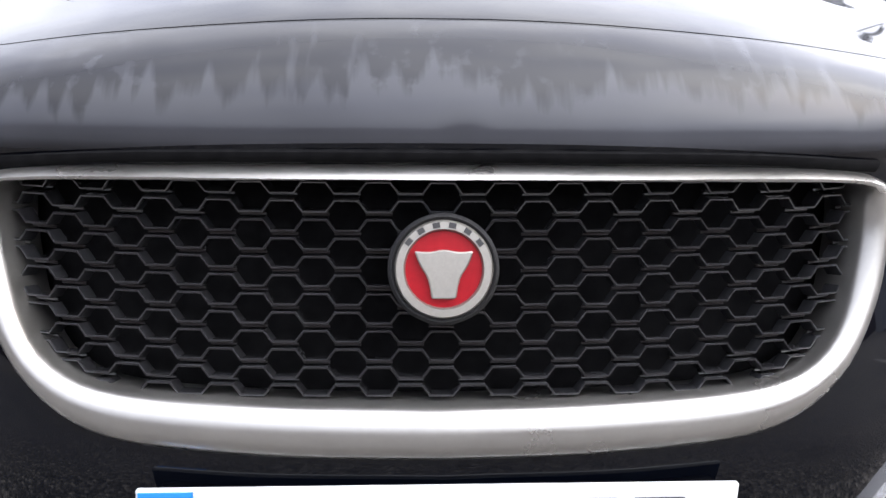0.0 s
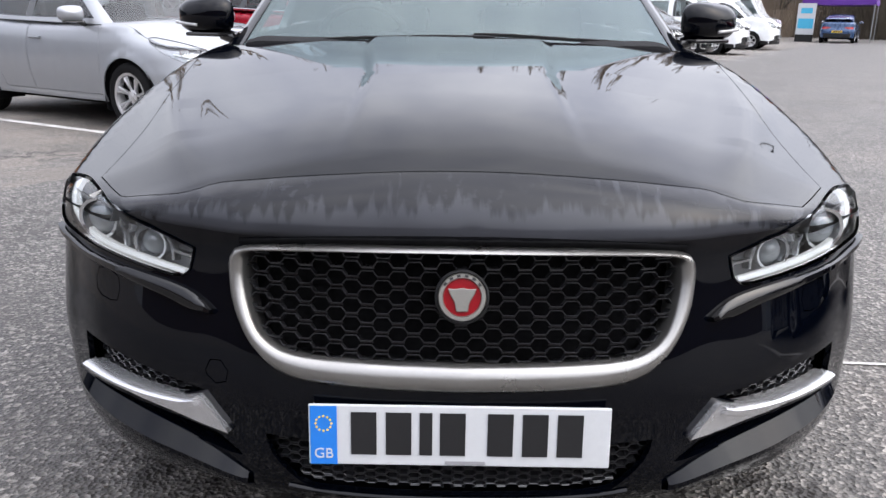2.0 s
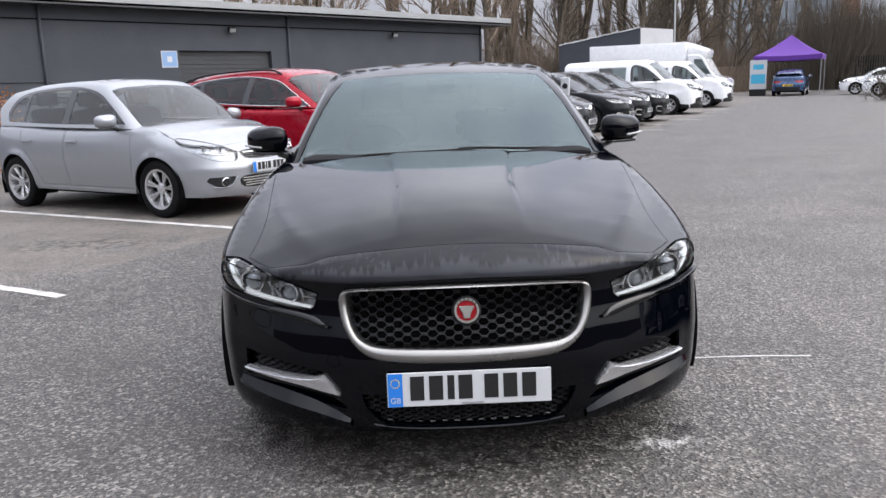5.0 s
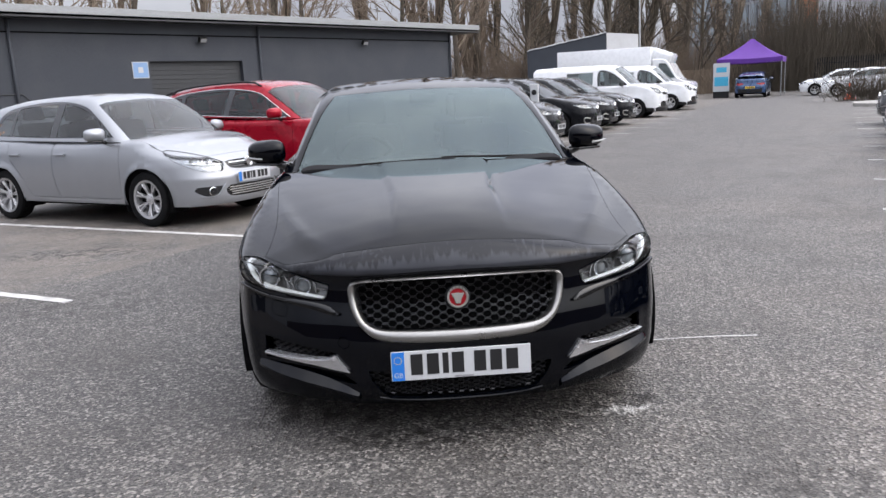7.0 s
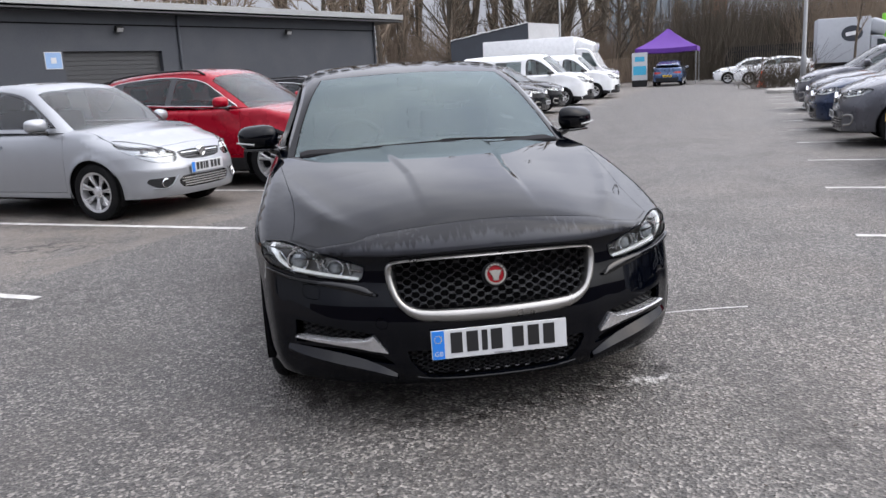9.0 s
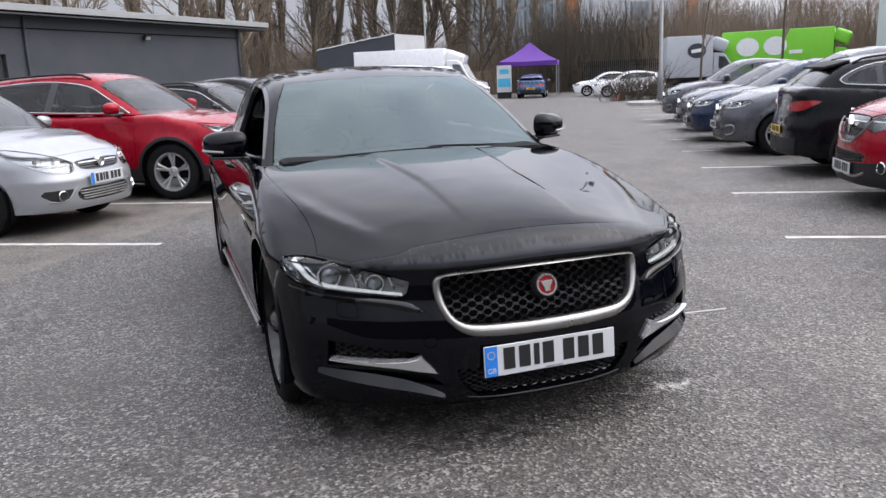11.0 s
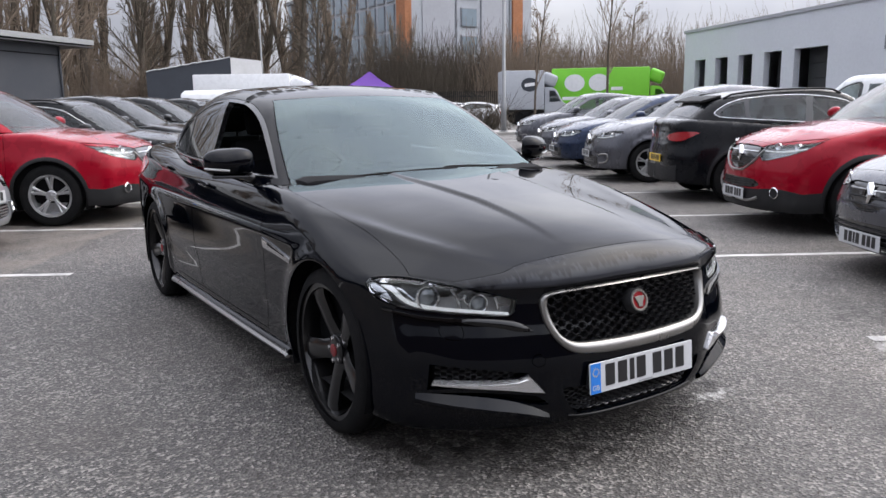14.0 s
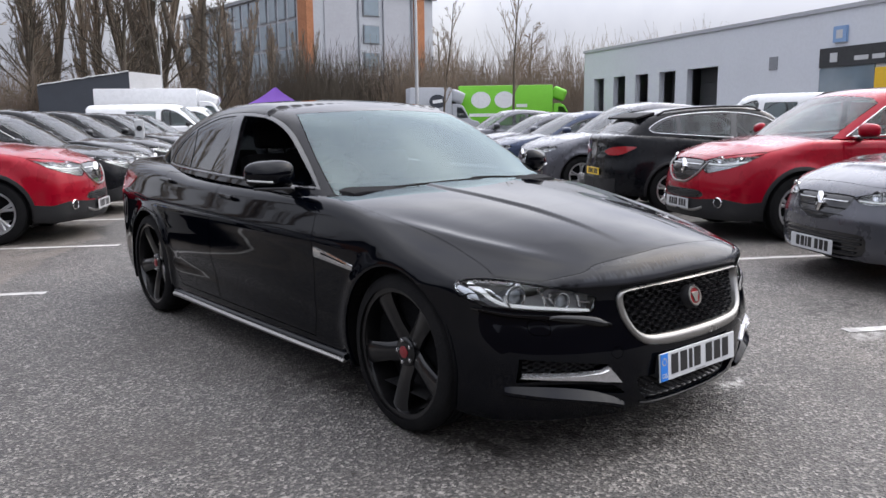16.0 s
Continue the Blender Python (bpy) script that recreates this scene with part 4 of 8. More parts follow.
SALOON = Shape(
    length=4.63,
    width=knots((0, 0.865), (0.4, 0.890), (0.6, 0.898), (0.8, 0.902), (1.4, 0.905), (2.4, 0.912), (3.4, 0.915), (4.0, 0.90), (4.63, 0.82)),
    profile=knots((0.1, -0.10), (0.17, -0.055), (0.24, -0.028), (0.36, -0.012), (0.5, -0.006), (0.62, 0), (0.70, -0.002), (0.78, -0.014), (0.86, -0.042), (0.95, -0.085), (1.05, -0.16)),
    deck=knots((-0.03, 0.675), (0, 0.71), (0.03, 0.738), (0.06, 0.760), (0.12, 0.786), (0.2, 0.810), (0.3, 0.834), (0.4, 0.8535), (0.5, 0.870), (0.7, 0.897), (1.0, 0.932), (1.3, 0.957), (1.6, 0.975), (3.0, 0.99), (3.6, 1.04), (4.2, 1.05), (4.55, 1.03), (4.63, 0.98)),
    crown=knots((0, 0.17), (0.15, 0.17), (0.35, 0.145), (0.8, 0.085), (1.4, 0.035), (4.6, 0.04)),
    bow=knots((0, 0), (0.2, 0.006), (0.37, 0.03), (0.48, 0.075), (0.6, 0.132), (0.7, 0.203), (0.78, 0.280), (0.85, 0.36), (0.90, 0.49), (0.95, 0.72)),
    lean=knots((0.10, 0.08), (0.15, 0.02), (0.2, -0.015), (0.26, -0.03), (0.32, -0.034), (0.40, -0.04), (0.46, -0.03), (0.576, 0.003), (0.625, 0.011), (0.652, 0.009), (0.675, -0.006), (0.70, -0.016), (0.84, -0.02)),
    tail_bow=knots((0, 0), (0.5, 0.06), (0.75, 0.17), (0.9, 0.4)),
    tail_lean=knots((0.2, 0.06), (0.4, 0.0), (0.7, 0.0), (0.95, 0.02), (1.05, 0.06)),
    roof=knots((1.0, 0.78), (1.2, 0.884), (1.4, 0.986), (1.7, 1.155), (1.95, 1.283), (2.15, 1.355), (2.4, 1.397), (2.7, 1.414), (3.1, 1.395), (3.5, 1.32), (3.9, 1.20), (4.2, 1.08), (4.45, 0.95)),
    cabin=knots((1.0, 0.79), (1.5, 0.815), (2.4, 0.826), (3.2, 0.80), (3.66, 0.745), (4.2, 0.62)),
    tumble=0.40, roof_crown=0.03, belt=knots((1.4, 0.935), (2.5, 0.965), (3.66, 1.015)),
    hubs=(0.79, 3.625), wheel_r=0.335, arch_r=0.362, k_nose=0.08, k_top=0.055, extra=saloon_crease, ridge=hood_ridge)


# ---- the black saloon ----
def water_marks():
    """Black paint under a grey film that running drops washed away in streaks below the bonnet's edge."""
    mat = pbr("black_paint_with_water_marks", (0.003, 0.003, 0.004), 0.3, coat=1.0, spec=0.0)
    nd, ln = mat.node_tree.nodes, mat.node_tree.links
    b = nd["Principled BSDF"]
    co, xyz = nd.new("ShaderNodeTexCoord"), nd.new("ShaderNodeSeparateXYZ")
    ln.new(co.outputs["Object"], xyz.inputs[0])

    def noise(stretch, scale, lo, hi, a=0.0, z=1.0, detail=3):
        mp, n, r = nd.new("ShaderNodeMapping"), nd.new("ShaderNodeTexNoise"), nd.new("ShaderNodeMapRange")
        mp.inputs["Scale"].default_value = stretch
        n.inputs["Scale"].default_value, n.inputs["Detail"].default_value = scale, detail
        r.inputs[1].default_value, r.inputs[2].default_value, r.inputs[3].default_value, r.inputs[4].default_value = lo, hi, a, z
        ln.new(co.outputs["Object"], mp.inputs[0])
        ln.new(mp.outputs[0], n.inputs["Vector"])
        ln.new(n.outputs["Fac"], r.inputs[0])
        return r.outputs[0]

    def both(kind, p, q):
        m = nd.new("ShaderNodeMath")
        m.operation = kind
        for k, v in enumerate((p, q)):
            if isinstance(v, (int, float)):
                m.inputs[k].default_value = v
            else:
                ln.new(v, m.inputs[k])
        return m.outputs[0]

    def span(v, lo, hi):
        r = nd.new("ShaderNodeMapRange")
        r.inputs[1].default_value, r.inputs[2].default_value = lo, hi
        ln.new(v, r.inputs[0])
        return r.outputs[0]
    # the washed zone ends in ragged drips; paler runs cross it
    ragged = both("ADD", xyz.outputs[2], both("ADD", noise((1, 0.1, 0.1), 55, 0.3, 0.7, -0.016, 0.016), noise((1, 0.2, 0.2), 9, 0.3, 0.7, -0.012, 0.012)))
    crown = both("MULTIPLY", both("MULTIPLY", xyz.outputs[0], xyz.outputs[0]), 0.13)
    washed = span(both("ADD", ragged, crown), 0.715, 0.728)
    runs = both("MULTIPLY", noise((1, 0.16, 0.16), 42, 0.56, 0.66), noise((1, 1, 1), 7, 0.42, 0.60))
    drops = both("MULTIPLY", noise((1, 1, 1), 60, 0.56, 0.66), noise((1, 1, 1), 5, 0.45, 0.6))
    clear = both("SUBTRACT", washed, both("MAXIMUM", runs, both("MULTIPLY", drops, 0.6)))
    lip = span(xyz.outputs[2], 0.664, 0.676)
    film = both("MULTIPLY", both("SUBTRACT", 1.0, both("MULTIPLY", both("MAXIMUM", clear, 0.0), 0.72)), both("MULTIPLY", lip, noise((1, 1, 1), 4, 0.3, 0.7, 0.55, 1.0)))
    mx, cr = nd.new("ShaderNodeMix"), nd.new("ShaderNodeMapRange")
    mx.data_type = "RGBA"
    mx.inputs[6].default_value, mx.inputs[7].default_value = (0.002, 0.002, 0.003, 1), (0.040, 0.042, 0.049, 1)
    ln.new(film, mx.inputs[0])
    ln.new(mx.outputs[2], b.inputs["Base Color"])
    cr.inputs[3].default_value, cr.inputs[4].default_value = 0.04, 0.22
    ln.new(film, cr.inputs[0])
    ln.new(cr.outputs[0], b.inputs["Coat Roughness"])
    deep_gloss(mat, 0.36, 1.6, 0.40, 0.76, 1.0)
    return mat


NOSE_FILM = water_marks()


def build_saloon():
    sh = SALOON
    body, cab = sh.body, sh.cab
    root = thing("black_saloon_car", "glossy black four-door saloon car with open driver window, parked on tarmac", "car")
    root.location.z = 0.007
    half = [(0, 0.079), (0.20, 0.083), (0.35, 0.103), (0.44, 0.124), (0.48, 0.122), (0.53, 0.132), (0.65, 0.200), (0.65, 0.200), (0.70, 0.27), (0.75, 0.345), (0.75, 0.345), (0.735, 0.45), (0.735, 0.65), (0.765, 0.94), (0.795, 1.25), (0.80, 1.45), (0.80, 2.0), (0.80, 2.6),
            (0.785, 3.2), (0.75, 3.7), (0.70, 4.2), (0.5, 4.45), (0.25, 4.53), (0.004, 4.55)]
    top = deck_edge(sh, half)
    edge = body_edge(sh, top, 0.20, 0.165, 0.26)
    pieces = []
    lamp = [(0.478, 0.625), (0.478, 0.625), (0.55, 0.648), (0.65, 0.674), (0.745, 0.690), (0.80, 0.691), (0.855, 0.682), (0.868, 0.658), (0.86, 0.632), (0.83, 0.608), (0.78, 0.594), (0.70, 0.586), (0.60, 0.577), (0.512, 0.570), (0.488, 0.585)]
    intake = [(0.752, 0.412), (0.752, 0.412), (0.62, 0.398), (0.462, 0.376), (0.462, 0.376), (0.52, 0.352), (0.62, 0.336), (0.757, 0.318), (0.757, 0.318)]
    under = [(0.745, 0.310), (0.745, 0.310), (0.60, 0.312), (0.44, 0.292), (0.44, 0.292), (0.395, 0.255), (0.50, 0.268), (0.745, 0.288), (0.745, 0.288)]
    grille = [(0, 0.652), (0.25, 0.649), (0.374, 0.638), (0.394, 0.612), (0.392, 0.57), (0.372, 0.51), (0.342, 0.474), (0.275, 0.446), (0.13, 0.436), (0, 0.434)]
    low = [(0, 0.30), (0.345, 0.31), (0.345, 0.31), (0.335, 0.27), (0.29, 0.215), (0.24, 0.192), (0, 0.183)]
    flap = [(0.655, 0.545), (0.71, 0.548), (0.71, 0.502), (0.655, 0.499)]

    def lift(pts, n=8):
        line = outline(pts, n)
        return body.front(line)

    def closed_half(pts):
        return pts + [(-p[0], p[1]) for p in pts[::-1] if p[0] > 1e-6]

    # the lamp's outer end is seen from the side
    for sg in (-1, 1):
        for hy in sh.hubs:
            pieces.append(dict(name="x", line=arch_hole(sh, hy, sg), skip=True, mat=None))
    fl = {}
    for sg in (-1, 1):
        sx = lambda pts: [(sg * p[0], p[1]) for p in pts]
        seam = [(0.452, 0.655), (0.452, 0.655), (0.50, 0.660), (0.60, 0.670), (0.66, 0.70), (0.80, 0.80), (1.25, 0.90), (1.40, 0.89), (1.40, 0.89), (1.405, 0.7), (1.40, 0.3), (1.40, 0.22), (1.40, 0.22), (1.2, 0.2), (1.2, 0.2), (1.2, 0.35), (0.8, 0.66), (0.5, 0.5)]
        # doors
        fd = [(1.455, 0.90), (1.455, 0.90), (1.425, 0.78), (1.415, 0.6), (1.425, 0.42), (1.45, 0.265), (1.45, 0.265), (2.50, 0.265), (2.50, 0.265), (2.585, 0.5), (2.585, 0.7), (2.555, 0.945), (2.555, 0.945)]
        rd = [(2.567, 0.945), (2.567, 0.945), (2.597, 0.7), (2.597, 0.5), (2.515, 0.265), (2.515, 0.265), (3.08, 0.265), (3.08, 0.265), (3.17, 0.40), (3.25, 0.60), (3.36, 0.78), (3.43, 0.965), (3.43, 0.965)]
        pieces.append(dict(name="front_door", line=body.side(outline(fd, 6), sg), mat=BLACK_PAINT, gap=0.004))
        pieces.append(dict(name="rear_door", line=body.side(outline(rd, 6), sg), mat=BLACK_PAINT, gap=0.004))
        pieces.append(dict(name="headlight_lens", line=lift(sx(lamp)), mat=LENS, gap=0.004, label="clear headlight lens"))
        pieces.append(dict(name="x", line=lift(sx(intake)), skip=True, mat=None))
        pieces.append(dict(name="x", line=lift(sx(under)), skip=True, mat=None))
        pieces.append(dict(name="washer_flap", line=lift(sx(flap)), mat=BLACK_PAINT, gap=0.002))
        cap = [(0.432 + 0.024 * math.cos(a), 0.418 + 0.024 * math.sin(a)) for a in np.linspace(0, 2 * math.pi, 14)[:-1]]
        if sg < 0:
            pieces.append(dict(name="towing_eye_cap", line=lift(sx(cap), 3), mat=BLACK_PAINT, gap=0.002))
    pieces.append(dict(name="x", line=lift(closed_half(grille)), skip=True, mat=None))
    pieces.append(dict(name="x", line=lift(closed_half(low)), skip=True, mat=None))
    low_edge = body.front(outline([(-0.64, 0.680), (-0.55, 0.656), (-0.475, 0.634), (-0.43, 0.643), (-0.36, 0.661), (-0.2, 0.674), (0, 0.678), (0.2, 0.674), (0.36, 0.661), (0.43, 0.643), (0.475, 0.634), (0.55, 0.656), (0.64, 0.680)], 6, closed=False))
    up_edge = body.top(outline([(0.66, 0.235), (0.53, 0.165), (0.44, 0.15), (0.25, 0.12), (0, 0.11), (-0.25, 0.12), (-0.44, 0.15), (-0.53, 0.165), (-0.66, 0.235)], 8, closed=False))
    pieces.append(dict(name="nose_panel", line=np.vstack([low_edge, up_edge]), mat=NOSE_FILM, rim=0, label="black nose panel with dried water marks"))
    sheets(body, sh.around, edge, pieces, 0.026, dict(name="body_shell", mat=BLACK_PAINT, label="glossy black bodywork with bumpers and wings"), root)

    # deck: bonnet, cowl, boot lid
    e2 = top.copy()
    line = outline(half[:15] + [(0.785, 1.41), (0.785, 1.41), (0.6, 1.365), (0.3, 1.33), (0, 1.32)], 6, closed=False)
    bon = np.vstack([line, (line * [-1, 1])[::-1][1:-1]])
    bonnet = body.top(offset(bon, 0.002))
    cowl = body.top(outline([(-0.79, 1.435), (-0.79, 1.435), (-0.6, 1.38), (0, 1.335), (0.6, 1.38), (0.79, 1.435), (0.79, 1.435), (0.72, 1.66), (0, 1.54), (-0.72, 1.66)], 6))
    sheets(body, Plan("top", 0.55), e2, [dict(name="bonnet", line=bonnet, mat=BLACK_PAINT, gap=0.002), dict(name="cowl", line=cowl, mat=TRIM, lift=-0.012)], 0.015,
           dict(name="deck_panel", mat=BLACK_PAINT), root)
    inner_shell(sh, root, edge, top, "inner_body", -0.09)

    # cabin
    side = [(1.43, 0.915), (1.43, 0.915), (2.0, 0.93), (2.6, 0.945), (3.2, 0.965), (3.7, 0.99), (4.15, 1.02)]
    ring = []
    r = cab.side(outline(side, 8, closed=False), 1.0)
    rear = cab.top(outline([(0.60, 4.2), (0.4, 4.33), (0, 4.36), (-0.4, 4.33), (-0.60, 4.2)], 6, closed=False), 0.6)
    fr = cab.top(outline([(-0.74, 1.39), (-0.6, 1.31), (-0.3, 1.25), (0, 1.235), (0.3, 1.25), (0.6, 1.31), (0.74, 1.39)], 6, closed=False), 0.6)
    base = np.vstack([r, rear, (r * [-1, 1, 1])[::-1], fr])
    ws = [(0, 1.25), (0.35, 1.275), (0.62, 1.35), (0.735, 1.47), (0.735, 1.47), (0.66, 1.80), (0.555, 2.13), (0.52, 2.165), (0.3, 2.115), (0, 2.095)]
    dlo_f = [(1.60, 0.965), (1.60, 0.965), (1.82, 1.10), (2.05, 1.225), (2.3, 1.298), (2.59, 1.318), (2.59, 1.318), (2.53, 1.15), (2.49, 0.985), (2.49, 0.985)]
    dlo_r = [(2.60, 0.988), (2.60, 0.988), (2.65, 1.15), (2.70, 1.318), (2.70, 1.318), (2.95, 1.303), (3.25, 1.238), (3.25, 1.238), (3.17, 1.10), (3.14, 1.003), (3.14, 1.003)]
    dlo_q = [(3.18, 1.005), (3.18, 1.005), (3.21, 1.10), (3.285, 1.225), (3.285, 1.225), (3.40, 1.175), (3.52, 1.10), (3.565, 1.05), (3.54, 1.015), (3.54, 1.015)]
    whole = [(1.565, 0.952), (1.565, 0.952), (1.80, 1.105), (2.05, 1.242), (2.3, 1.315), (2.62, 1.335), (2.95, 1.318), (3.27, 1.25), (3.45, 1.165), (3.58, 1.075), (3.61, 1.02), (3.56, 1.0), (3.2, 0.99), (2.6, 0.972)]
    rg = [(0, 3.42), (0.42, 3.44), (0.50, 3.5), (0.53, 3.7), (0.54, 4.05), (0.45, 4.2), (0, 4.25)]
    gl = [dict(name="windscreen", line=cab.top(outline(closed_half(ws), 6), 0.6), mat=WINDSCREEN, gap=0.003, rim=0.004, label="blue-tinted windscreen with a dusty film"),
          dict(name="rear_window", line=cab.top(outline(closed_half(rg), 6), 0.6), mat=SIDE_GLASS, gap=0.003, rim=0.004)]
    for sg in (-1, 1):
        gl.append(dict(name="window_surround", line=cab.side(outline(whole, 6), sg), mat=GLOSS_BLACK, gap=0.0015, lift=-0.002))
        gl.append(dict(name="front_side_window", line=cab.side(outline(dlo_f, 6), sg), mat=SIDE_GLASS, gap=0.003, lift=-0.006, rim=0.003, skip=sg < 0))
        gl.append(dict(name="rear_side_window", line=cab.side(outline(dlo_r, 6), sg), mat=SIDE_GLASS, gap=0.003, lift=-0.006, rim=0.003))
        gl.append(dict(name="quarter_window", line=cab.side(outline(dlo_q, 6), sg), mat=SIDE_GLASS, gap=0.003, lift=-0.006, rim=0.003))
    sheets(cab, sh.over, base, gl, 0.03, dict(name="roof_frame", mat=BLACK_PAINT), root, rim=0.03)

    # front frame and net
    outer = closed_half([(0, 0.659), (0.25, 0.656), (0.372, 0.646), (0.402, 0.625), (0.404, 0.585), (0.393, 0.53), (0.355, 0.468), (0.288, 0.428), (0.15, 0.415), (0, 0.412)])
    inner = closed_half([(0, 0.647), (0.25, 0.644), (0.360, 0.638), (0.378, 0.617), (0.377, 0.577), (0.361, 0.522), (0.332, 0.486), (0.275, 0.467), (0.14, 0.460), (0, 0.458)])
    ring_on(body, body.front, outer, inner, 0.016, "grille_frame", SATIN, root, "satin silver grille surround")

    ln = body.front(outline([(-0.385, 0.652), (-0.25, 0.664), (0, 0.667), (0.25, 0.664), (0.385, 0.652)], 12, closed=False))
    strip_on(body, ln, 0.0055, 0.004, "grille_top_seal", LINER, root)

    def net_place(off):
        def place(q):
            p = body.front(q)
            n = body.normal(p)
            return p - n * off, n
        return place
    honeycomb(net_place(0.012), closed_half(grille), 0.0547, 0.0152, 0.0022, 0.016, "grille_net", NET, root, "black honeycomb grille")
    honeycomb(net_place(0.02), closed_half(low), 0.040, 0.0105, 0.0024, 0.014, "lower_grille_net", NET, root, "black honeycomb lower grille")
    for sg in (-1, 1):
        honeycomb(net_place(0.025), [(sg * p[0] * 0.985, p[1]) for p in intake], 0.034, 0.0105, 0.0024, 0.014, "side_intake_net", NET, root)
    # dark pans behind the openings
    for nm, pts, d in (("grille_backing", closed_half(grille), 0.06), ("lower_grille_backing", closed_half(low), 0.06)):
        lo = outline(pts, 8) * 1.0
        sheets(body, Plan("front", 1.4), body.front(lo), [], 0.05, dict(name=nm, mat=LINER, lift=-d, rim=0), root)
    for sg in (-1, 1):
        for nm, pts in (("intake_backing", intake), ("lower_intake_backing", under)):
            lo = outline([(sg * p[0], p[1]) for p in pts], 8)
            sheets(body, Plan("front", 1.4), body.front(lo), [], 0.05, dict(name=nm, mat=LINER, lift=-0.05 if nm[0] == "i" else -0.03, rim=0), root)
        # blade: thin at its outer end, a broad point inwards
        q = [(0.738, 0.352), (0.738, 0.352), (0.55, 0.350), (0.50, 0.355), (0.465, 0.369), (0.465, 0.369), (0.411, 0.304), (0.411, 0.304), (0.47, 0.311), (0.53, 0.322), (0.62, 0.332), (0.745, 0.341), (0.745, 0.341)]
        sheets(body, Plan("front", 1.4), body.front(outline([(sg * x, z) for x, z in q], 5)), [], 0.012, dict(name="bumper_blade", mat=BLADE, lift=0.012, rim=0.03, label="satin silver bumper blade"), root)
        ln = body.front(outline([(sg * x, z) for x, z in [(0.742, 0.348), (0.64, 0.346), (0.55, 0.346), (0.50, 0.349), (0.47, 0.357)]], 6, closed=False))
        strip_on(body, ln, np.linspace(0.005, 0.009, len(ln)), 0.022, "blade_edge", BLADE, root)
        # lower fin under the intake, its upper face turned to the sky
        ln = body.front(outline([(sg * a, b) for a, b in [(0.785, 0.288), (0.70, 0.278), (0.58, 0.262), (0.46, 0.236), (0.385, 0.210)]], 6, closed=False))
        nn = body.normal(ln)
        bm = bmesh.new()
        rows = []
        for k, (p, q) in enumerate(zip(ln, nn)):
            t = k / (len(ln) - 1)
            hgt, out = 0.030 * math.sin(math.pi * (0.15 + 0.8 * t)) + 0.004, 0.026 * math.sin(math.pi * (0.06 + 0.89 * t)) ** 0.8 + 0.003
            rows.append([bm.verts.new(tuple(v)) for v in (p - q * 0.02 + np.array((0, 0, hgt)), p + q * 0.002 + np.array((0, 0, hgt * 0.9)), p + q * out, p + q * out * 0.9 - np.array((0, 0, 0.012)), p - q * 0.02 - np.array((0, 0, 0.035)))])
        for a, b in zip(rows, rows[1:]):
            for k in range(4):
                bm.faces.new((a[k], a[k + 1], b[k + 1], b[k]))
        bmesh.ops.recalc_face_normals(bm, faces=bm.faces)
        part("bumper_fin", bm, BLACK_PAINT, root, smooth=25)
        # lamp ledge
        ln = body.front(outline([(sg * a, b) for a, b in [(0.845, 0.592), (0.76, 0.570), (0.65, 0.560), (0.53, 0.545), (0.44, 0.520)]], 6, closed=False))
        strip_on(body, ln, np.interp(np.linspace(0, 1, len(ln)), [0, 0.5, 0.85, 1], [0.006, 0.010, 0.016, 0.005]), 0.013, "lamp_ledge", LEDGE_PAINT, root)
        headlight(root, sg, lamp)
    ln = body.front(outline([(x, 0.178 + 0.02 * abs(x / 0.3) ** 3) for x in np.linspace(-0.31, 0.31, 15)], 4, closed=False))
    strip_on(body, ln, 0.003, 0.005, "lower_grille_trim", BLACK_PAINT, root)

    # splitter and floor
    bm = bmesh.new()
    rows = []
    for x in np.linspace(-0.84, 0.84, 33):
        yb = float(body.front([(x, 0.175)])[0][1]) if abs(x) < 0.8 else 0.62
        rows.append([bm.verts.new((x, yb + 0.012, 0.178)), bm.verts.new((x, yb + 0.03, 0.155)), bm.verts.new((x, 0.95, 0.165))])
    for a, b in zip(rows, rows[1:]):
        for k in range(2):
            bm.faces.new((a[k], a[k + 1], b[k + 1], b[k]))
    part("front_splitter", bm, TRIM, root, smooth=30)
    bm = box((1.5, 3.6, 0.06), Matrix.Translation((0, 2.4, 0.19)), 0.02)
    part("underbody", bm, LINER, root)
    bm = box((1.46, 1.9, 0.4), Matrix.Translation((0, 0.98 + 0.28, 0.42)), 0.05)
    part("engine_bay_fill", bm, LINER, root)

    number_plate(root, Matrix.Translation((0, -0.050, 0.334)) @ pose(0, 0, 0, -4))
    bm = box((0.50, 0.03, 0.09), Matrix.Translation((0, -0.03, 0.334)), 0.01)
    part("plate_mount", bm, TRIM, root)
    badge(root, (0, -0.016, 0.576))

    # wheels
    for sg in (-1, 1):
        for hy in sh.hubs:
            arch_liner(sh, root, hy, sg)
            wheel_of(root, (sg * (0.779 if hy < 2 else 0.80), hy, sh.wheel_r - 0.007), sg, sh.wheel_r, 0.21, (5, 0, 0.044, 0.046), BLACK_ALLOY, 0.268, CAP_RED, -0.21)
        mirror_of(root, (sg * 0.925, 1.775, 1.024), sg, (0.245, 0.165, 0.150), BLACK_PAINT, 0.10, REPEATER, 32)
        # handles
        for hy, hz in ((2.40, 0.862), (3.34, 0.905)):
            ln = body.side(outline([(hy - 0.10, hz), (hy + 0.10, hz + 0.006)], 10, closed=False), sg)
            strip_on(body, ln, np.interp(np.linspace(0, 1, len(ln)), [0, 0.1, 0.9, 1], [0.006, 0.013, 0.013, 0.008]), 0.030, "door_handle", BLACK_PAINT, root)
        # wing vent
        ln = body.side(outline([(1.075, 0.650), (1.18, 0.661), (1.30, 0.675), (1.405, 0.685)], 6, closed=False), sg)
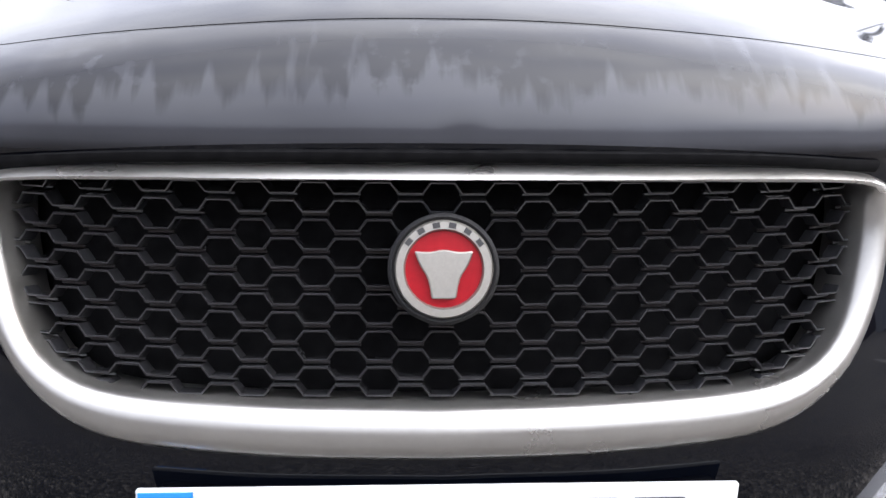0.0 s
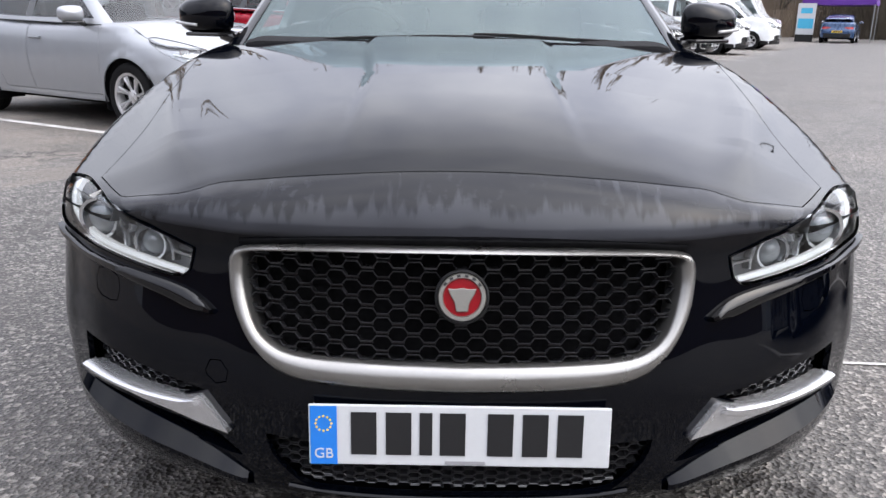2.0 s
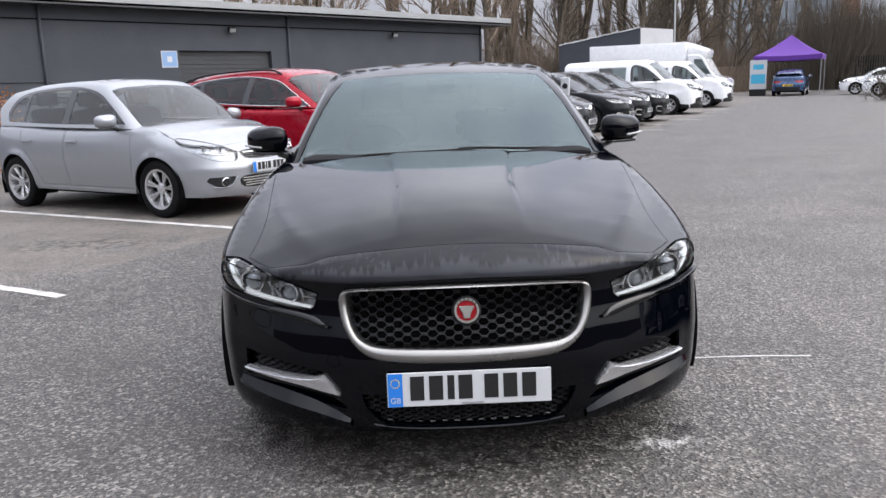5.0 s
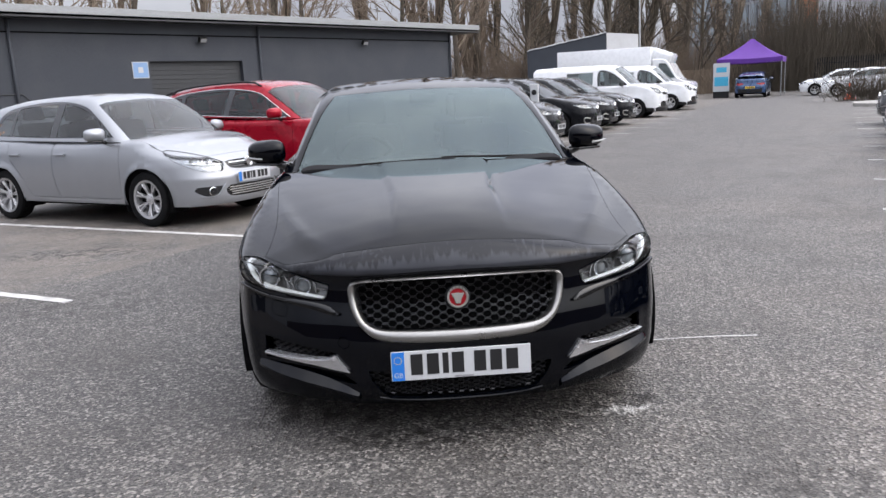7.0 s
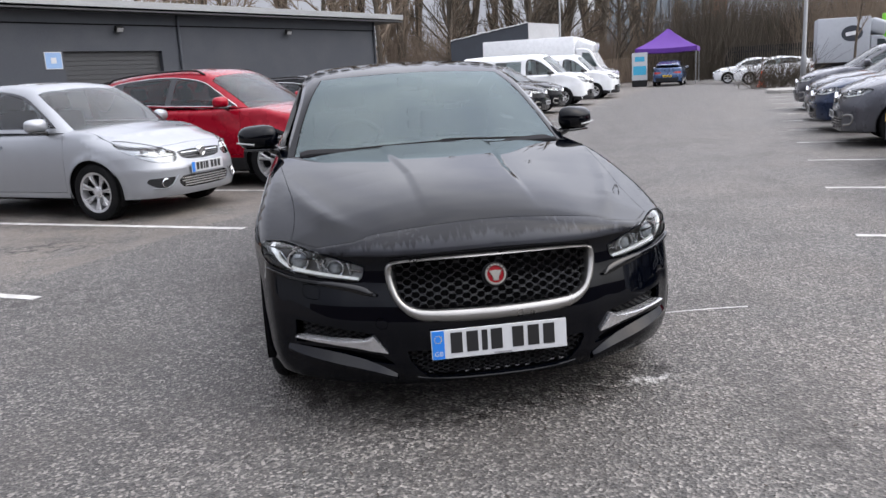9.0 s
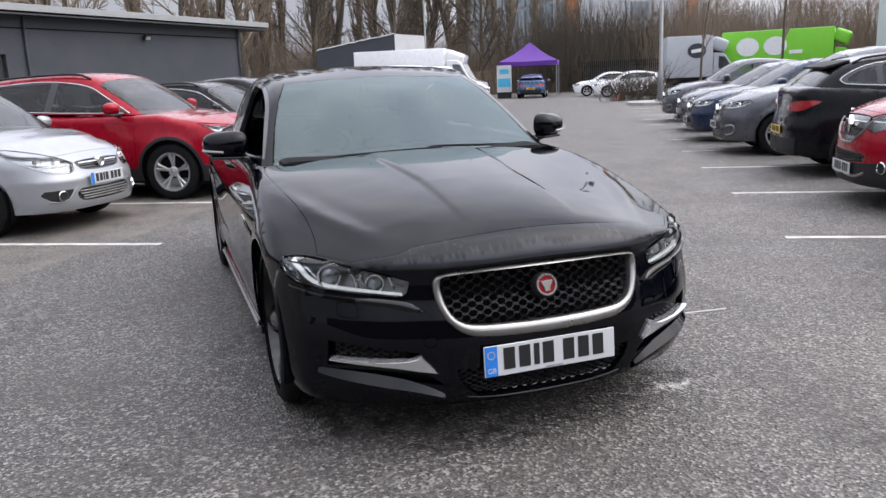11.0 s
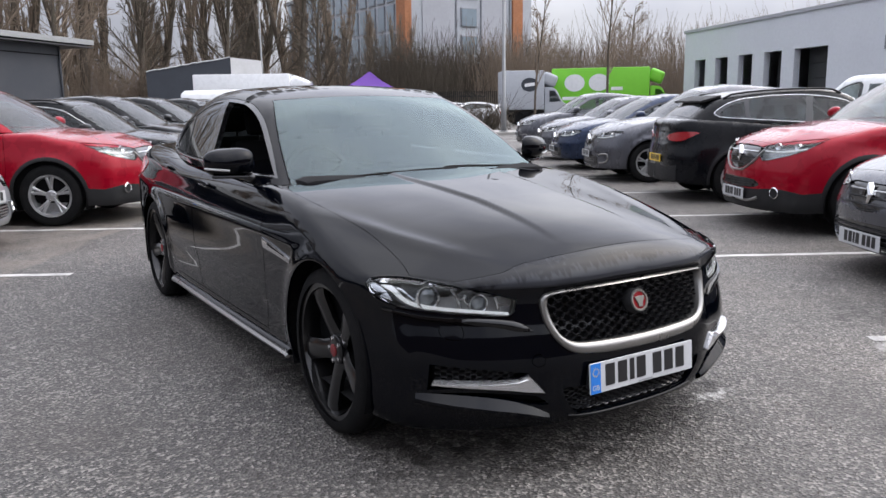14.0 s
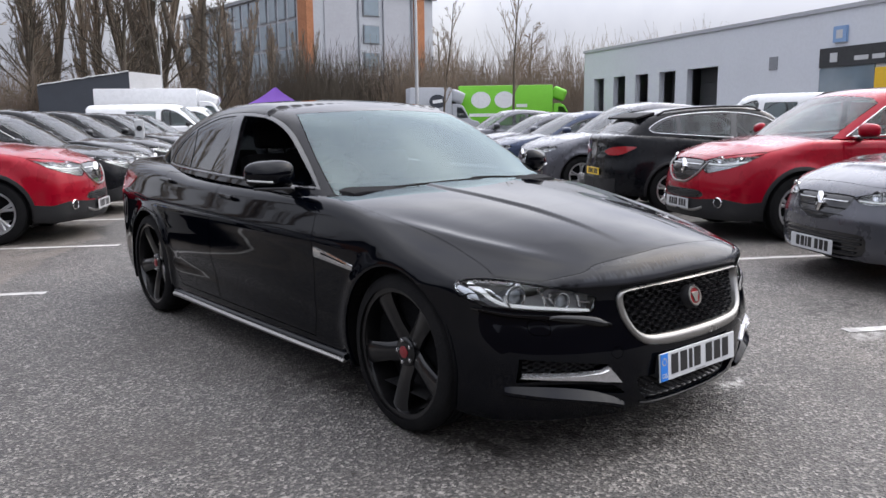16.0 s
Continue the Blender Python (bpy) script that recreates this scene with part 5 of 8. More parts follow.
        strip_on(body, ln, np.linspace(0.012, 0.026, len(ln)), 0.006, "wing_vent", CHROME, root, "chrome wing vent trim")
        ln2 = body.side(outline([(1.13, 0.660), (1.25, 0.675), (1.335, 0.685)], 6, closed=False), sg)
        strip_on(body, ln2, np.linspace(0.003, 0.008, len(ln2)), 0.007, "vent_slot", LINER, root)
        # sill
        ln = body.side(outline([(1.18, 0.225), (1.6, 0.215), (2.4, 0.205), (3.24, 0.20)], 10, closed=False), sg)
        strip_on(body, ln, 0.014, 0.02, "side_sill", BLACK_PAINT, root, "black side sill with a bright lower edge")
        strip_on(body, ln - [0, 0, 0.012], np.linspace(0.007, 0.017, len(ln)), 0.030, "sill_trim", SATIN, root, "satin silver lower sill edge")
        # window line trim
        ln = cab.side(outline([(1.60, 0.955), (2.5, 0.974), (3.3, 0.993), (3.58, 1.008)], 8, closed=False), sg)
        strip_on(cab, ln, 0.006, 0.006, "waist_trim", GLOSS_BLACK, root)
        # tail lamp
        tl = outline([(3.98, 0.90), (4.15, 0.93), (4.32, 0.93), (4.36, 0.85), (4.3, 0.78), (4.1, 0.82)], 6)
        sheets(body, sh.around, body.side(tl, sg), [], 0.05, dict(name="tail_lamp", mat=RED_LENS, lift=0.004, label="red tail lamp"), root)
    # wipers
    for pts in ([(-0.58, 1.435), (-0.2, 1.373), (0.12, 1.368)], [(0.05, 1.38), (0.35, 1.405), (0.64, 1.48)]):
        ln = cab.top(outline(pts, 10, closed=False), 0.6)
        strip_on(cab, ln, 0.003, 0.006, "wiper", TRIM, root)
    # roof sensor and mirror behind the glass
    bm = box((0.16, 0.10, 0.07), Matrix.Translation((0, 2.16, 1.30)) @ pose(0, 0, 0, 30), 0.02)
    part("sensor_housing", bm, TRIM, root, smooth=40)
    bm = box((0.22, 0.03, 0.065), Matrix.Translation((0, 2.10, 1.20)), 0.015)
    part("rear_view_mirror", bm, GLOSS_BLACK, root, smooth=40)
    # inside
    bm = box((1.42, 0.52, 0.20), Matrix.Translation((0, 1.62, 0.86)), 0.06)
    part("dashboard", bm, SEAT, root, "dark dashboard", smooth=40)
    for x, y in ((-0.37, 2.35), (0.37, 2.35), (-0.37, 3.15), (0.37, 3.15)):
        seat_of(root, x, y, SEAT, 0.50)
    bm = bmesh.new()
    tube(bm, [(-0.37 + 0.185 * math.cos(a), 1.98 + 0.06 * math.sin(a), 0.90 + 0.175 * math.sin(a)) for a in np.linspace(0, 2 * math.pi, 33)], 0.016, 8, False)
    block(bm, (0.34, 0.03, 0.05), Matrix.Translation((-0.37, 1.97, 0.90)), 0.01)
    part("steering_wheel", bm, TRIM, root, smooth=40)
    bm = box((1.36, 2.6, 0.03), Matrix.Translation((0, 2.7, 0.36)))
    part("cabin_floor", bm, LINER, root)
    for sg in (-1, 1):
        bm = box((0.05, 2.2, 0.5), Matrix.Translation((sg * 0.74, 2.55, 0.68)), 0.02)
        part("door_lining", bm, SEAT, root)
    return root


def headlight(root, sg, lamp):
    """Bowl, projectors, light guide and bezels behind the lens."""
    body = SALOON.body
    lo = outline([(sg * p[0], p[1]) for p in lamp], 8)
    bowl = sheets(body, SALOON.around, body.front(lo), [], 0.03, dict(name="headlight_bowl", mat=LAMP_DARK, lift=-0.07, rim=-0.075, label="headlight with two projectors"), root)[0]
    for x, z, r in ((0.722, 0.632, 0.039), (0.582, 0.612, 0.031)):
        c = body.front([(sg * x, z)])[0]
        m = Matrix.Translation((c[0], c[1] + 0.034, c[2])) @ Matrix.Rotation(sg * radians(12), 4, "Z")
        bm = lathe([(r * 0.95, 0.05), (r * 1.12, 0.0), (r * 1.08, -0.012), (r * 0.92, -0.010), (r * 0.88, 0.01), (r * 0.86, 0.03)], 36, "y")
        bm.transform(m)
        part("projector_ring", bm, LAMP_INSIDE, bowl, smooth=40)
        bm = lathe([(r * 0.87, 0.012), (r * 0.8, 0.002), (r * 0.55, -0.008), (0.0, -0.013)], 32, "y")
        bm.transform(m)
        part("projector_lens", bm, LENS_DEEP, bowl, smooth=60)
    guide = [(0.828, 0.684), (0.815, 0.655), (0.796, 0.626), (0.765, 0.607), (0.70, 0.598), (0.60, 0.589), (0.505, 0.579)]
    ln = body.front(outline([(sg * a, b) for a, b in guide], 6, closed=False))
    n = body.normal(ln)
    strip_on(Form(body.fun), ln - n * 0.012, np.interp(np.linspace(0, 1, len(ln)), [0, 0.35, 1], [0.011, 0.007, 0.005]), 0.006, "light_guide", DRL, bowl, "white light guide in a hockey-stick line")
    # pale reflector at the outer end, bright arcs round the projectors, and the Y-shaped bezels between them
    side = outline([(sg * a, b) for a, b in [(0.842, 0.684), (0.842, 0.684), (0.862, 0.678), (0.864, 0.655), (0.852, 0.630), (0.828, 0.618), (0.828, 0.618)]], 4)
    sheets(body, Plan("front", 1.4), body.front(side), [], 0.03, dict(name="side_reflector", mat=LAMP_INSIDE, lift=-0.016, rim=0.01), bowl)
    for pts, hw in (([(0.672, 0.662), (0.660, 0.640), (0.652, 0.612), (0.650, 0.600)], 0.006), ([(0.655, 0.632), (0.640, 0.628), (0.634, 0.645)], 0.005), ([(0.640, 0.628), (0.622, 0.606), (0.615, 0.595)], 0.005),
                    ([(0.545, 0.634), (0.536, 0.612), (0.534, 0.594)], 0.006), ([(0.532, 0.610), (0.496, 0.606)], 0.004), ([(0.803, 0.672), (0.782, 0.640), (0.766, 0.620)], 0.005)):
        ln = body.front(outline([(sg * a, b) for a, b in pts], 6, closed=False))
        n = body.normal(ln)
        strip_on(body, ln - n * 0.020, hw, 0.008, "lamp_bezel", LAMP_INSIDE, bowl)


def badge(root, at):
    """Round enamel badge: dark rim, satin ring, red field and a plain raised shield shape."""
    m = Matrix.Translation(at) @ pose(0, 0, 0, -16)
    bm = lathe([(0.046, 0.03), (0.046, -0.004), (0.043, -0.008), (0.040, -0.004)], 48, "y")
    bm.transform(m)
    rim = part("badge", bm, TRIM, root, "round red and silver front badge", smooth=40)
    bm = lathe([(0.0405, 0.004), (0.0405, -0.008), (0.039, -0.0105), (0.033, -0.0105), (0.0315, -0.008), (0.0315, 0.0)], 48, "y")
    bm.transform(m)
    part("badge_ring", bm, SATIN_LIGHT, rim, smooth=40)
    bm = lathe([(0.0318, 0.0), (0.0318, -0.006), (0.0, -0.007)], 40, "y")
    bm.transform(m)
    part("badge_field", bm, BADGE_RED, rim, smooth=60)
    pts = outline([(-0.024, 0.015), (-0.024, 0.015), (-0.012, 0.014), (0, 0.016), (0.012, 0.014), (0.024, 0.015), (0.024, 0.015), (0.020, 0.004), (0.013, -0.008), (0.010, -0.024), (0.010, -0.024), (-0.010, -0.024), (-0.010, -0.024), (-0.013, -0.008), (-0.020, 0.004)], 3)
    bm = slab(pts, 0.006, Matrix.Translation((0, -0.0115, 0)))
    bmesh.ops.bevel(bm, geom=[e for e in bm.edges], offset=0.0012, segments=1, affect="EDGES")
    bm.transform(m)
    part("badge_shield", bm, SATIN_LIGHT, rim, smooth=40)
    for k in range(6):
        a = radians(-52 + k * 21)
        bm = box((0.006, 0.001, 0.0045), m @ Matrix.Rotation(a, 4, "Y") @ Matrix.Translation((0, -0.0108, 0.0363)))
        part("badge_letter_bar", bm, INK, rim)


build_saloon()


# ---- other vehicles ----
def car_shape(L, W, H, fo, wb, r, nose, cowl, belt, ws_top, roof_end, tail=0.25, arch=0.04, tumble=0.33, k_roof=0.10, rear_top=None, flare=0.018, blunt=0.0, rear_line=None):
    """Curves for a hatchback, crossover or van. W: half width; nose: bonnet's front height; cowl: (y, z) of the windscreen's foot; belt: window sill
    heights front and rear; ws_top, roof_end: where the roof begins and ends."""
    cy, cz = cowl
    rt = rear_top or H - 0.07
    return Shape(
        length=L,
        width=knots((0, W - 0.07), (0.4, W - 0.03), (fo, W - 0.005), (L * 0.5, W), (L - 0.7, W - 0.01), (L, W - 0.07)),
        profile=knots((0.15, -0.09), (0.25, -0.045), (0.40, -0.015), (0.58, 0), (0.72, -0.004), (0.85, -0.025), (belt[0], -0.06), (belt[1] + 0.2, -0.15)),
        deck=knots((0, nose - 0.07), (0.1, nose), (0.35, nose + (cz - nose) * 0.55), (cy * 0.7, nose + (cz - nose) * 0.82), (cy, cz), (L * 0.5, belt[0] + 0.02), (L - 0.3, belt[1] + 0.02), (L, belt[1] - 0.03)),
        crown=knots((0, 0.09), (cy * 0.6, 0.06), (cy, 0.035), (L, 0.02)),
        bow=knots((0, 0), (0.3, 0.02), (0.5, 0.075), (0.65, 0.16 - blunt), (W - 0.12, 0.27 - blunt), (W - 0.03, 0.45 - blunt), (W + 0.1, 0.9)),
        lean=knots((0.15, 0.10), (0.22, 0.03), (0.32, 0.0), (0.5, 0.0), (nose - 0.16, 0.03), (nose - 0.06, 0.07), (nose + 0.02, 0.15), (nose + 0.12, 0.4)),
        tail_bow=knots((0, 0), (0.45, 0.03), (0.65, 0.09), (W, 0.28)),
        tail_lean=knots((0.2, 0.10), (0.32, 0.0), (0.6, 0.0), (0.8, 0.04), (belt[1], 0.09), (belt[1] + 0.2, 0.2)),
        roof=knots((cy - 0.3, cz - 0.16), (cy, cz - 0.005), ((cy + ws_top) / 2, cz + (H - 0.06 - cz) * 0.56), (ws_top, H - 0.055), (ws_top + 0.35, H - 0.008), (L * 0.55, H), *(rear_line or ((roof_end, rt), (L - tail * 0.75, rt - 0.10), (L - tail * 0.3, belt[1] + 0.18), (L - 0.02, belt[1] - 0.10)))),
        cabin=knots((cy - 0.2, W - 0.10), (cy + 0.3, W - 0.055), (L * 0.55, W - 0.048), (L - 0.6, W - 0.072), (L, W - 0.15)),
        tumble=tumble, roof_crown=0.03, belt=knots((cy, belt[0]), (L - 0.5, belt[1])), hubs=(fo, fo + wb), wheel_r=r, arch_r=r + arch,
        k_nose=0.10, k_top=0.06, k_roof=k_roof, ws_bow=0.2, flare=flare)


def make_car(name, label, category, m, sh, colour, cowl, ws_top, windows, doors, lamp, grille, trim_low=0.0, rails=False, rim=(5, 0.0, 0.03, 0.025), rim_mat=None,
             rim_r=0.205, fog=None, emblem="ring", yellow_rear=True, step=0.055, rear_lamp=None, rear_glass=None, handle_z=0.82, plate_z=0.42, chrome_line=False, cladding=False,
             upper=None, mirror_mat=None, group="", inside_seats=True, band=False):
    """A whole car or van from its curves. windows: the glazed side outline and its panes (y, z); doors: outlines (y, z); lamp, grille, upper: front
    outlines (x, z)."""
    body, cab, L = sh.body, sh.cab, sh.length
    root = thing(name, label, category, m, group)
    W = float(sh.width(L * 0.5))
    half = [(0, 0.16), (0.3, 0.165), (0.5, 0.20), (0.62, 0.27), (W - 0.12, 0.45), (W - 0.10, 0.8), (W - 0.09, cowl[0]), (W - 0.09, L * 0.5), (W - 0.11, L - 0.7), (W - 0.2, L - 0.35), (W * 0.5, L - 0.22), (0.004, L - 0.2)]
    top = deck_edge(sh, half, 6)
    edge = body_edge(sh, top, 0.24, 0.22, 0.28)

    def both(pts):
        return pts + [(-p[0], p[1]) for p in pts[::-1] if p[0] > 1e-6]

    def lift(pts, n=6):
        return body.front(outline(pts, n))
    pieces = []
    for sg in (-1, 1):
        if cladding:
            for hy in sh.hubs:
                pieces.append(dict(name="arch_trim", line=arch_hole(sh, hy, sg, sh.arch_r + 0.040), mat=TRIM, lift=0.006))
            c0, c1 = sh.hubs[0] + sh.arch_r + 0.03, sh.hubs[1] - sh.arch_r - 0.03
            ln = [(c0, 0.05), (c0, 0.05), (c0, 0.40), (c0, 0.40), (c1, 0.42), (c1, 0.42), (c1, 0.05), (c1, 0.05)]
            pieces.insert(0, dict(name="sill_cladding", line=body.side([(y, max(z, 0.17)) for y, z in outline(ln, 4)], sg), mat=TRIM, lift=0.004))
        for d in doors:
            pieces.append(dict(name="door", line=body.side(outline(d, 5), sg), mat=colour, gap=0.005))
        for hy in sh.hubs:
            pieces.append(dict(name="x", line=arch_hole(sh, hy, sg), skip=True, mat=None))
        pieces.append(dict(name="headlight", line=lift([(sg * a, b) for a, b in lamp]), mat=LENS, gap=0.005, label="clear headlight"))
    if trim_low:
        low = [(0, trim_low), (0.35, trim_low), (0.60, trim_low + 0.02), (0.74, trim_low + 0.01), (0.835, trim_low - 0.02), (0.835, trim_low - 0.02), (0.80, 0.18), (0.80, 0.18), (0, 0.18)]
        for sg in (-1, 1):
            f = sh.hubs[0] - sh.arch_r
            ln = outline([(0.26, 0.18), (0.26, 0.18), (0.28, trim_low - 0.02), (0.28, trim_low - 0.02), (f + 0.04, trim_low + 0.01), (f + 0.04, trim_low + 0.01), (f + 0.04, 0.18), (f + 0.04, 0.18)], 4)
            pieces.insert(0, dict(name="corner_trim", line=body.side(ln, sg), mat=TRIM, lift=0.004))
        pieces.append(dict(name="bumper_trim", line=lift(both(low)), mat=TRIM, lift=0.004))
    pieces.append(dict(name="grille", line=lift(both(grille)), mat=GLOSS_BLACK, gap=0.004, lift=-0.012, label="black front grille"))
    if upper:
        pieces.append(dict(name="upper_grille", line=lift(both(upper)), mat=GLOSS_BLACK, gap=0.004, lift=-0.012, label="black upper grille"))
    sheets(body, sh.around, edge, pieces, step, dict(name="body_shell", mat=colour), root)
    line = outline(half[:6] + [(W - 0.10, cowl[0] - 0.08), (W - 0.10, cowl[0] - 0.08), (0.4, cowl[0] - 0.16), (0, cowl[0] - 0.18)], 5, closed=False)
    bon = np.vstack([line, (line * [-1, 1])[::-1][1:-1]])
    sheets(body, Plan("top", 0.5), top, [dict(name="bonnet", line=body.top(offset(bon, 0.004)), mat=colour, gap=0.004)], step, dict(name="deck_panel", mat=colour), root)
    inner_shell(sh, root, edge, top, "inner_body", -0.06, 0.13)
    # cabin
    cy = cowl[0]
    ys = np.linspace(cy + 0.05, L - 0.32, 24)
    r = cab.side(np.stack([ys, sh.belt(ys) - 0.02], 1), 1.0)
    xr = np.linspace(W - 0.25, -W + 0.25, 14)
    rear = cab.top(np.stack([xr, L - 0.10 - 0.15 * (xr / W) ** 2], 1), 0.6)
    xf = np.linspace(-W + 0.13, W - 0.13, 17)
    fr = cab.top(np.stack([xf, cy - 0.12 + 0.22 * xf**2], 1), 0.6)
    base = np.vstack([r, rear, (r * [-1, 1, 1])[::-1], fr])
    tw = W - 0.26
    ws = [(0, cy - 0.10), (0.35, cy - 0.075), (W - 0.22, cy + 0.03), (W - 0.145, cy + 0.09), (W - 0.145, cy + 0.09), (tw + 0.03, ws_top - 0.12), (tw - 0.03, ws_top - 0.05), (0.3, ws_top - 0.09), (0, ws_top - 0.10)]
    gl = [dict(name="windscreen", line=cab.top(outline(both(ws), 6), 0.6), mat=WINDSCREEN_FAR, gap=0.004, rim=0.004)]
    if rear_glass:
        gl.append(dict(name="rear_window", line=cab.top(outline(both(rear_glass), 6), 0.6), mat=SIDE_GLASS, gap=0.004, rim=0.004))
    for sg in (-1, 1):
        for i, wline in enumerate(windows):
            first = i == 0
            gl.append(dict(name="window_surround" if first else "side_window", line=cab.side(outline(wline, 6), sg), mat=GLOSS_BLACK if first else SIDE_GLASS_PALE if colour == SILVER_PAINT else SIDE_GLASS_FAR, gap=0.003, lift=-0.002 if first else -0.006, rim=0.004))
    sheets(cab, sh.over, base, gl, step, dict(name="roof_frame", mat=colour), root, rim=0.025)
    if chrome_line:
        for sg in (-1, 1):
            ln = cab.side(outline(windows[0], 6), sg)
            strip_on(cab, np.vstack([ln, ln[:1]]), 0.0055, 0.008, "window_trim", CHROME, root)
    # lamps, front bars, plate
    for sg in (-1, 1):
        lo = outline([(sg * a, b) for a, b in lamp], 6)
        bowl = sheets(body, sh.around, body.front(lo), [], 0.05, dict(name="headlight_bowl", mat=LAMP_BOWL, lift=-0.035, rim=-0.04), root)[0]
        cx = np.mean([p[0] for p in lamp])
        cz = np.mean([p[1] for p in lamp])
        span = max(p[0] for p in lamp) - min(p[0] for p in lamp)
        for dx in (-0.18, 0.2):
            c = body.front([(sg * (cx + dx * span), cz)])[0]
            bm = lathe([(0.036, 0.03), (0.04, 0.0), (0.034, 0.0), (0.02, 0.016), (0.0, 0.02)], 18, "y")
            bm.transform(Matrix.Translation((c[0], c[1] + 0.012, c[2])) @ Matrix.Rotation(sg * radians(15), 4, "Z"))
            part("reflector", bm, LAMP_INSIDE, bowl, smooth=40)
        low_edge = sorted(lamp, key=lambda p: p[0])
        ln = body.front(outline([(sg * (cx - 0.4 * span), cz - 0.035), (sg * cx, cz - 0.038), (sg * (cx + 0.38 * span), cz - 0.005)], 6, closed=False))
        strip_on(body, ln - body.normal(ln) * 0.012, 0.005, 0.006, "light_guide", DRL, bowl)
        if fog:
            fx, fz, fr_ = fog
            c = body.front([(sg * fx, fz)])[0]
            bm = lathe([(fr_ * 1.25, 0.03), (fr_ * 1.25, -0.008), (fr_ * 1.1, -0.014), (fr_, -0.004), (fr_, 0.012), (0, 0.0)], 20, "y")
            bm.transform(Matrix.Translation((c[0], c[1] - 0.004, c[2])) @ Matrix.Rotation(sg * radians(20), 4, "Z"))
            part("fog_lamp", bm, CHROME, root, smooth=40)
    gz = [p[1] for p in grille]
    gx = max(p[0] for p in grille)
    for k in range(1, 5):
        z = min(gz) + (max(gz) - min(gz)) * k / 5
        wx = gx * (0.92 if k > 2 else 0.84)
        ln = body.front([(x, z) for x in np.linspace(-wx, wx, 13)])
        strip_on(body, ln, 0.006, 0.004, "grille_bar", TRIM if emblem != "ring" else SATIN, root)
    if upper:
        zs = [p[1] for p in upper]
        ux = max(p[0] for p in upper)
        for k in range(1, 4):
            z = min(zs) + (max(zs) - min(zs)) * k / 4
            ln = body.front([(x, z) for x in np.linspace(-ux * 0.86, ux * 0.86, 13)])
            strip_on(body, ln, 0.005, 0.002, "grille_bar", CHROME if k == 3 else TRIM, root)
    ez = float(np.mean([p[1] for p in (upper or grille)])) + 0.01
    c = body.front([(0, ez)])[0]
    if emblem == "ring":
        bm = lathe([(0.055, 0.02), (0.055, -0.02), (0.045, -0.024), (0.043, -0.012), (0.0, -0.012)], 28, "y")
        bm.transform(Matrix.Translation(c))
    else:
        o = [(0, 0.085), (0.05, 0), (0, -0.085), (-0.05, 0)]
        i_ = [(0, 0.05), (0.022, 0), (0, -0.05), (-0.022, 0)]
        bm = bmesh.new()
        vs = [[bm.verts.new((p[0], y, p[1])) for p in q] for q, y in ((o, 0.02), (o, -0.015), (i_, -0.026), (i_, 0.0))]
        for a, b in zip(vs, vs[1:]):
            for k in range(4):
                bm.faces.new((a[k], a[(k + 1) % 4], b[(k + 1) % 4], b[k]))
        bmesh.ops.recalc_face_normals(bm, faces=bm.faces)
        bm.transform(Matrix.Translation(c))
    part("emblem", bm, CHROME, root, "plain chrome emblem shape", smooth=20)
    c = body.front([(0, plate_z)])[0]
    number_plate(root, Matrix.Translation((0, c[1] - 0.018, plate_z)), small=False, band=band)
    c = body.rear([(0, 0.62)], L - 1.2)[0]
    if yellow_rear:
        number_plate(root, Matrix.Translation((0, c[1] + 0.012, 0.60)) @ pose(0, 0, 0, 0, 0, 180), yellow=True)
    if rear_lamp:
        for sg in (-1, 1):
            lo = outline([(sg * a, b) for a, b in rear_lamp], 6)
            sheets(body, sh.around, body.rear(lo, L - 1.2), [], 0.05, dict(name="tail_lamp", mat=RED_LENS, lift=0.008), root)
        bump = both([(0, 0.50), (0.4, 0.50), (0.66, 0.52), (0.66, 0.52), (0.66, 0.30), (0.66, 0.30), (0, 0.28)])
        sheets(body, sh.around, body.rear(outline([p for p in bump if p[0] > 0] + [(0.006, 0.28), (0.006, 0.28), (0.006, 0.50), (0.006, 0.50)], 4), L - 1.2), [], 0.06, dict(name="rear_bumper_trim", mat=TRIM, lift=0.006), root)
        sheets(body, sh.around, body.rear(outline([(-p[0], p[1]) for p in bump if p[0] > 0] + [(-0.006, 0.28), (-0.006, 0.28), (-0.006, 0.50), (-0.006, 0.50)], 4), L - 1.2), [], 0.06, dict(name="rear_bumper_trim", mat=TRIM, lift=0.006), root)
    # wheels, mirrors, handles
    R = sh.wheel_r
    for sg in (-1, 1):
        for hy in sh.hubs:
            arch_liner(sh, root, hy, sg, 0.28)
            wheel_of(root, (sg * (W - 0.115), hy, R), sg, R, 0.20, rim, rim_mat or ALLOY, rim_r)
        mirror_of(root, (sg * (W + 0.075), cy + 0.43, float(sh.belt(cy)) + 0.075), sg, (0.235, 0.17, 0.158), mirror_mat or colour, 0.11, None, 15)
        for d in doors:
            hy = max(p[0] for p in d) - 0.16
            ln = body.side(outline([(hy - 0.09, handle_z), (hy + 0.09, handle_z)], 8, closed=False), sg)
            strip_on(body, ln, 0.012, 0.03, "door_handle", colour, root)
        if rails:
            ys = np.linspace(ws_top + 0.1, L - 0.75, 16)
            p = cab.top(np.stack([0 * ys + sg * (W - 0.30), ys], 1), 0.6)
            bm = bmesh.new()
            tube(bm, [(a[0], a[1], a[2] + (0.035 if 0 < i < 15 else 0.0)) for i, a in enumerate(p)], 0.014, 8)
            part("roof_rail", bm, TRIM, root, smooth=50)
    bm = box((2 * W - 0.3, L - 1.2, 0.08), Matrix.Translation((0, L / 2, 0.24)), 0.02)
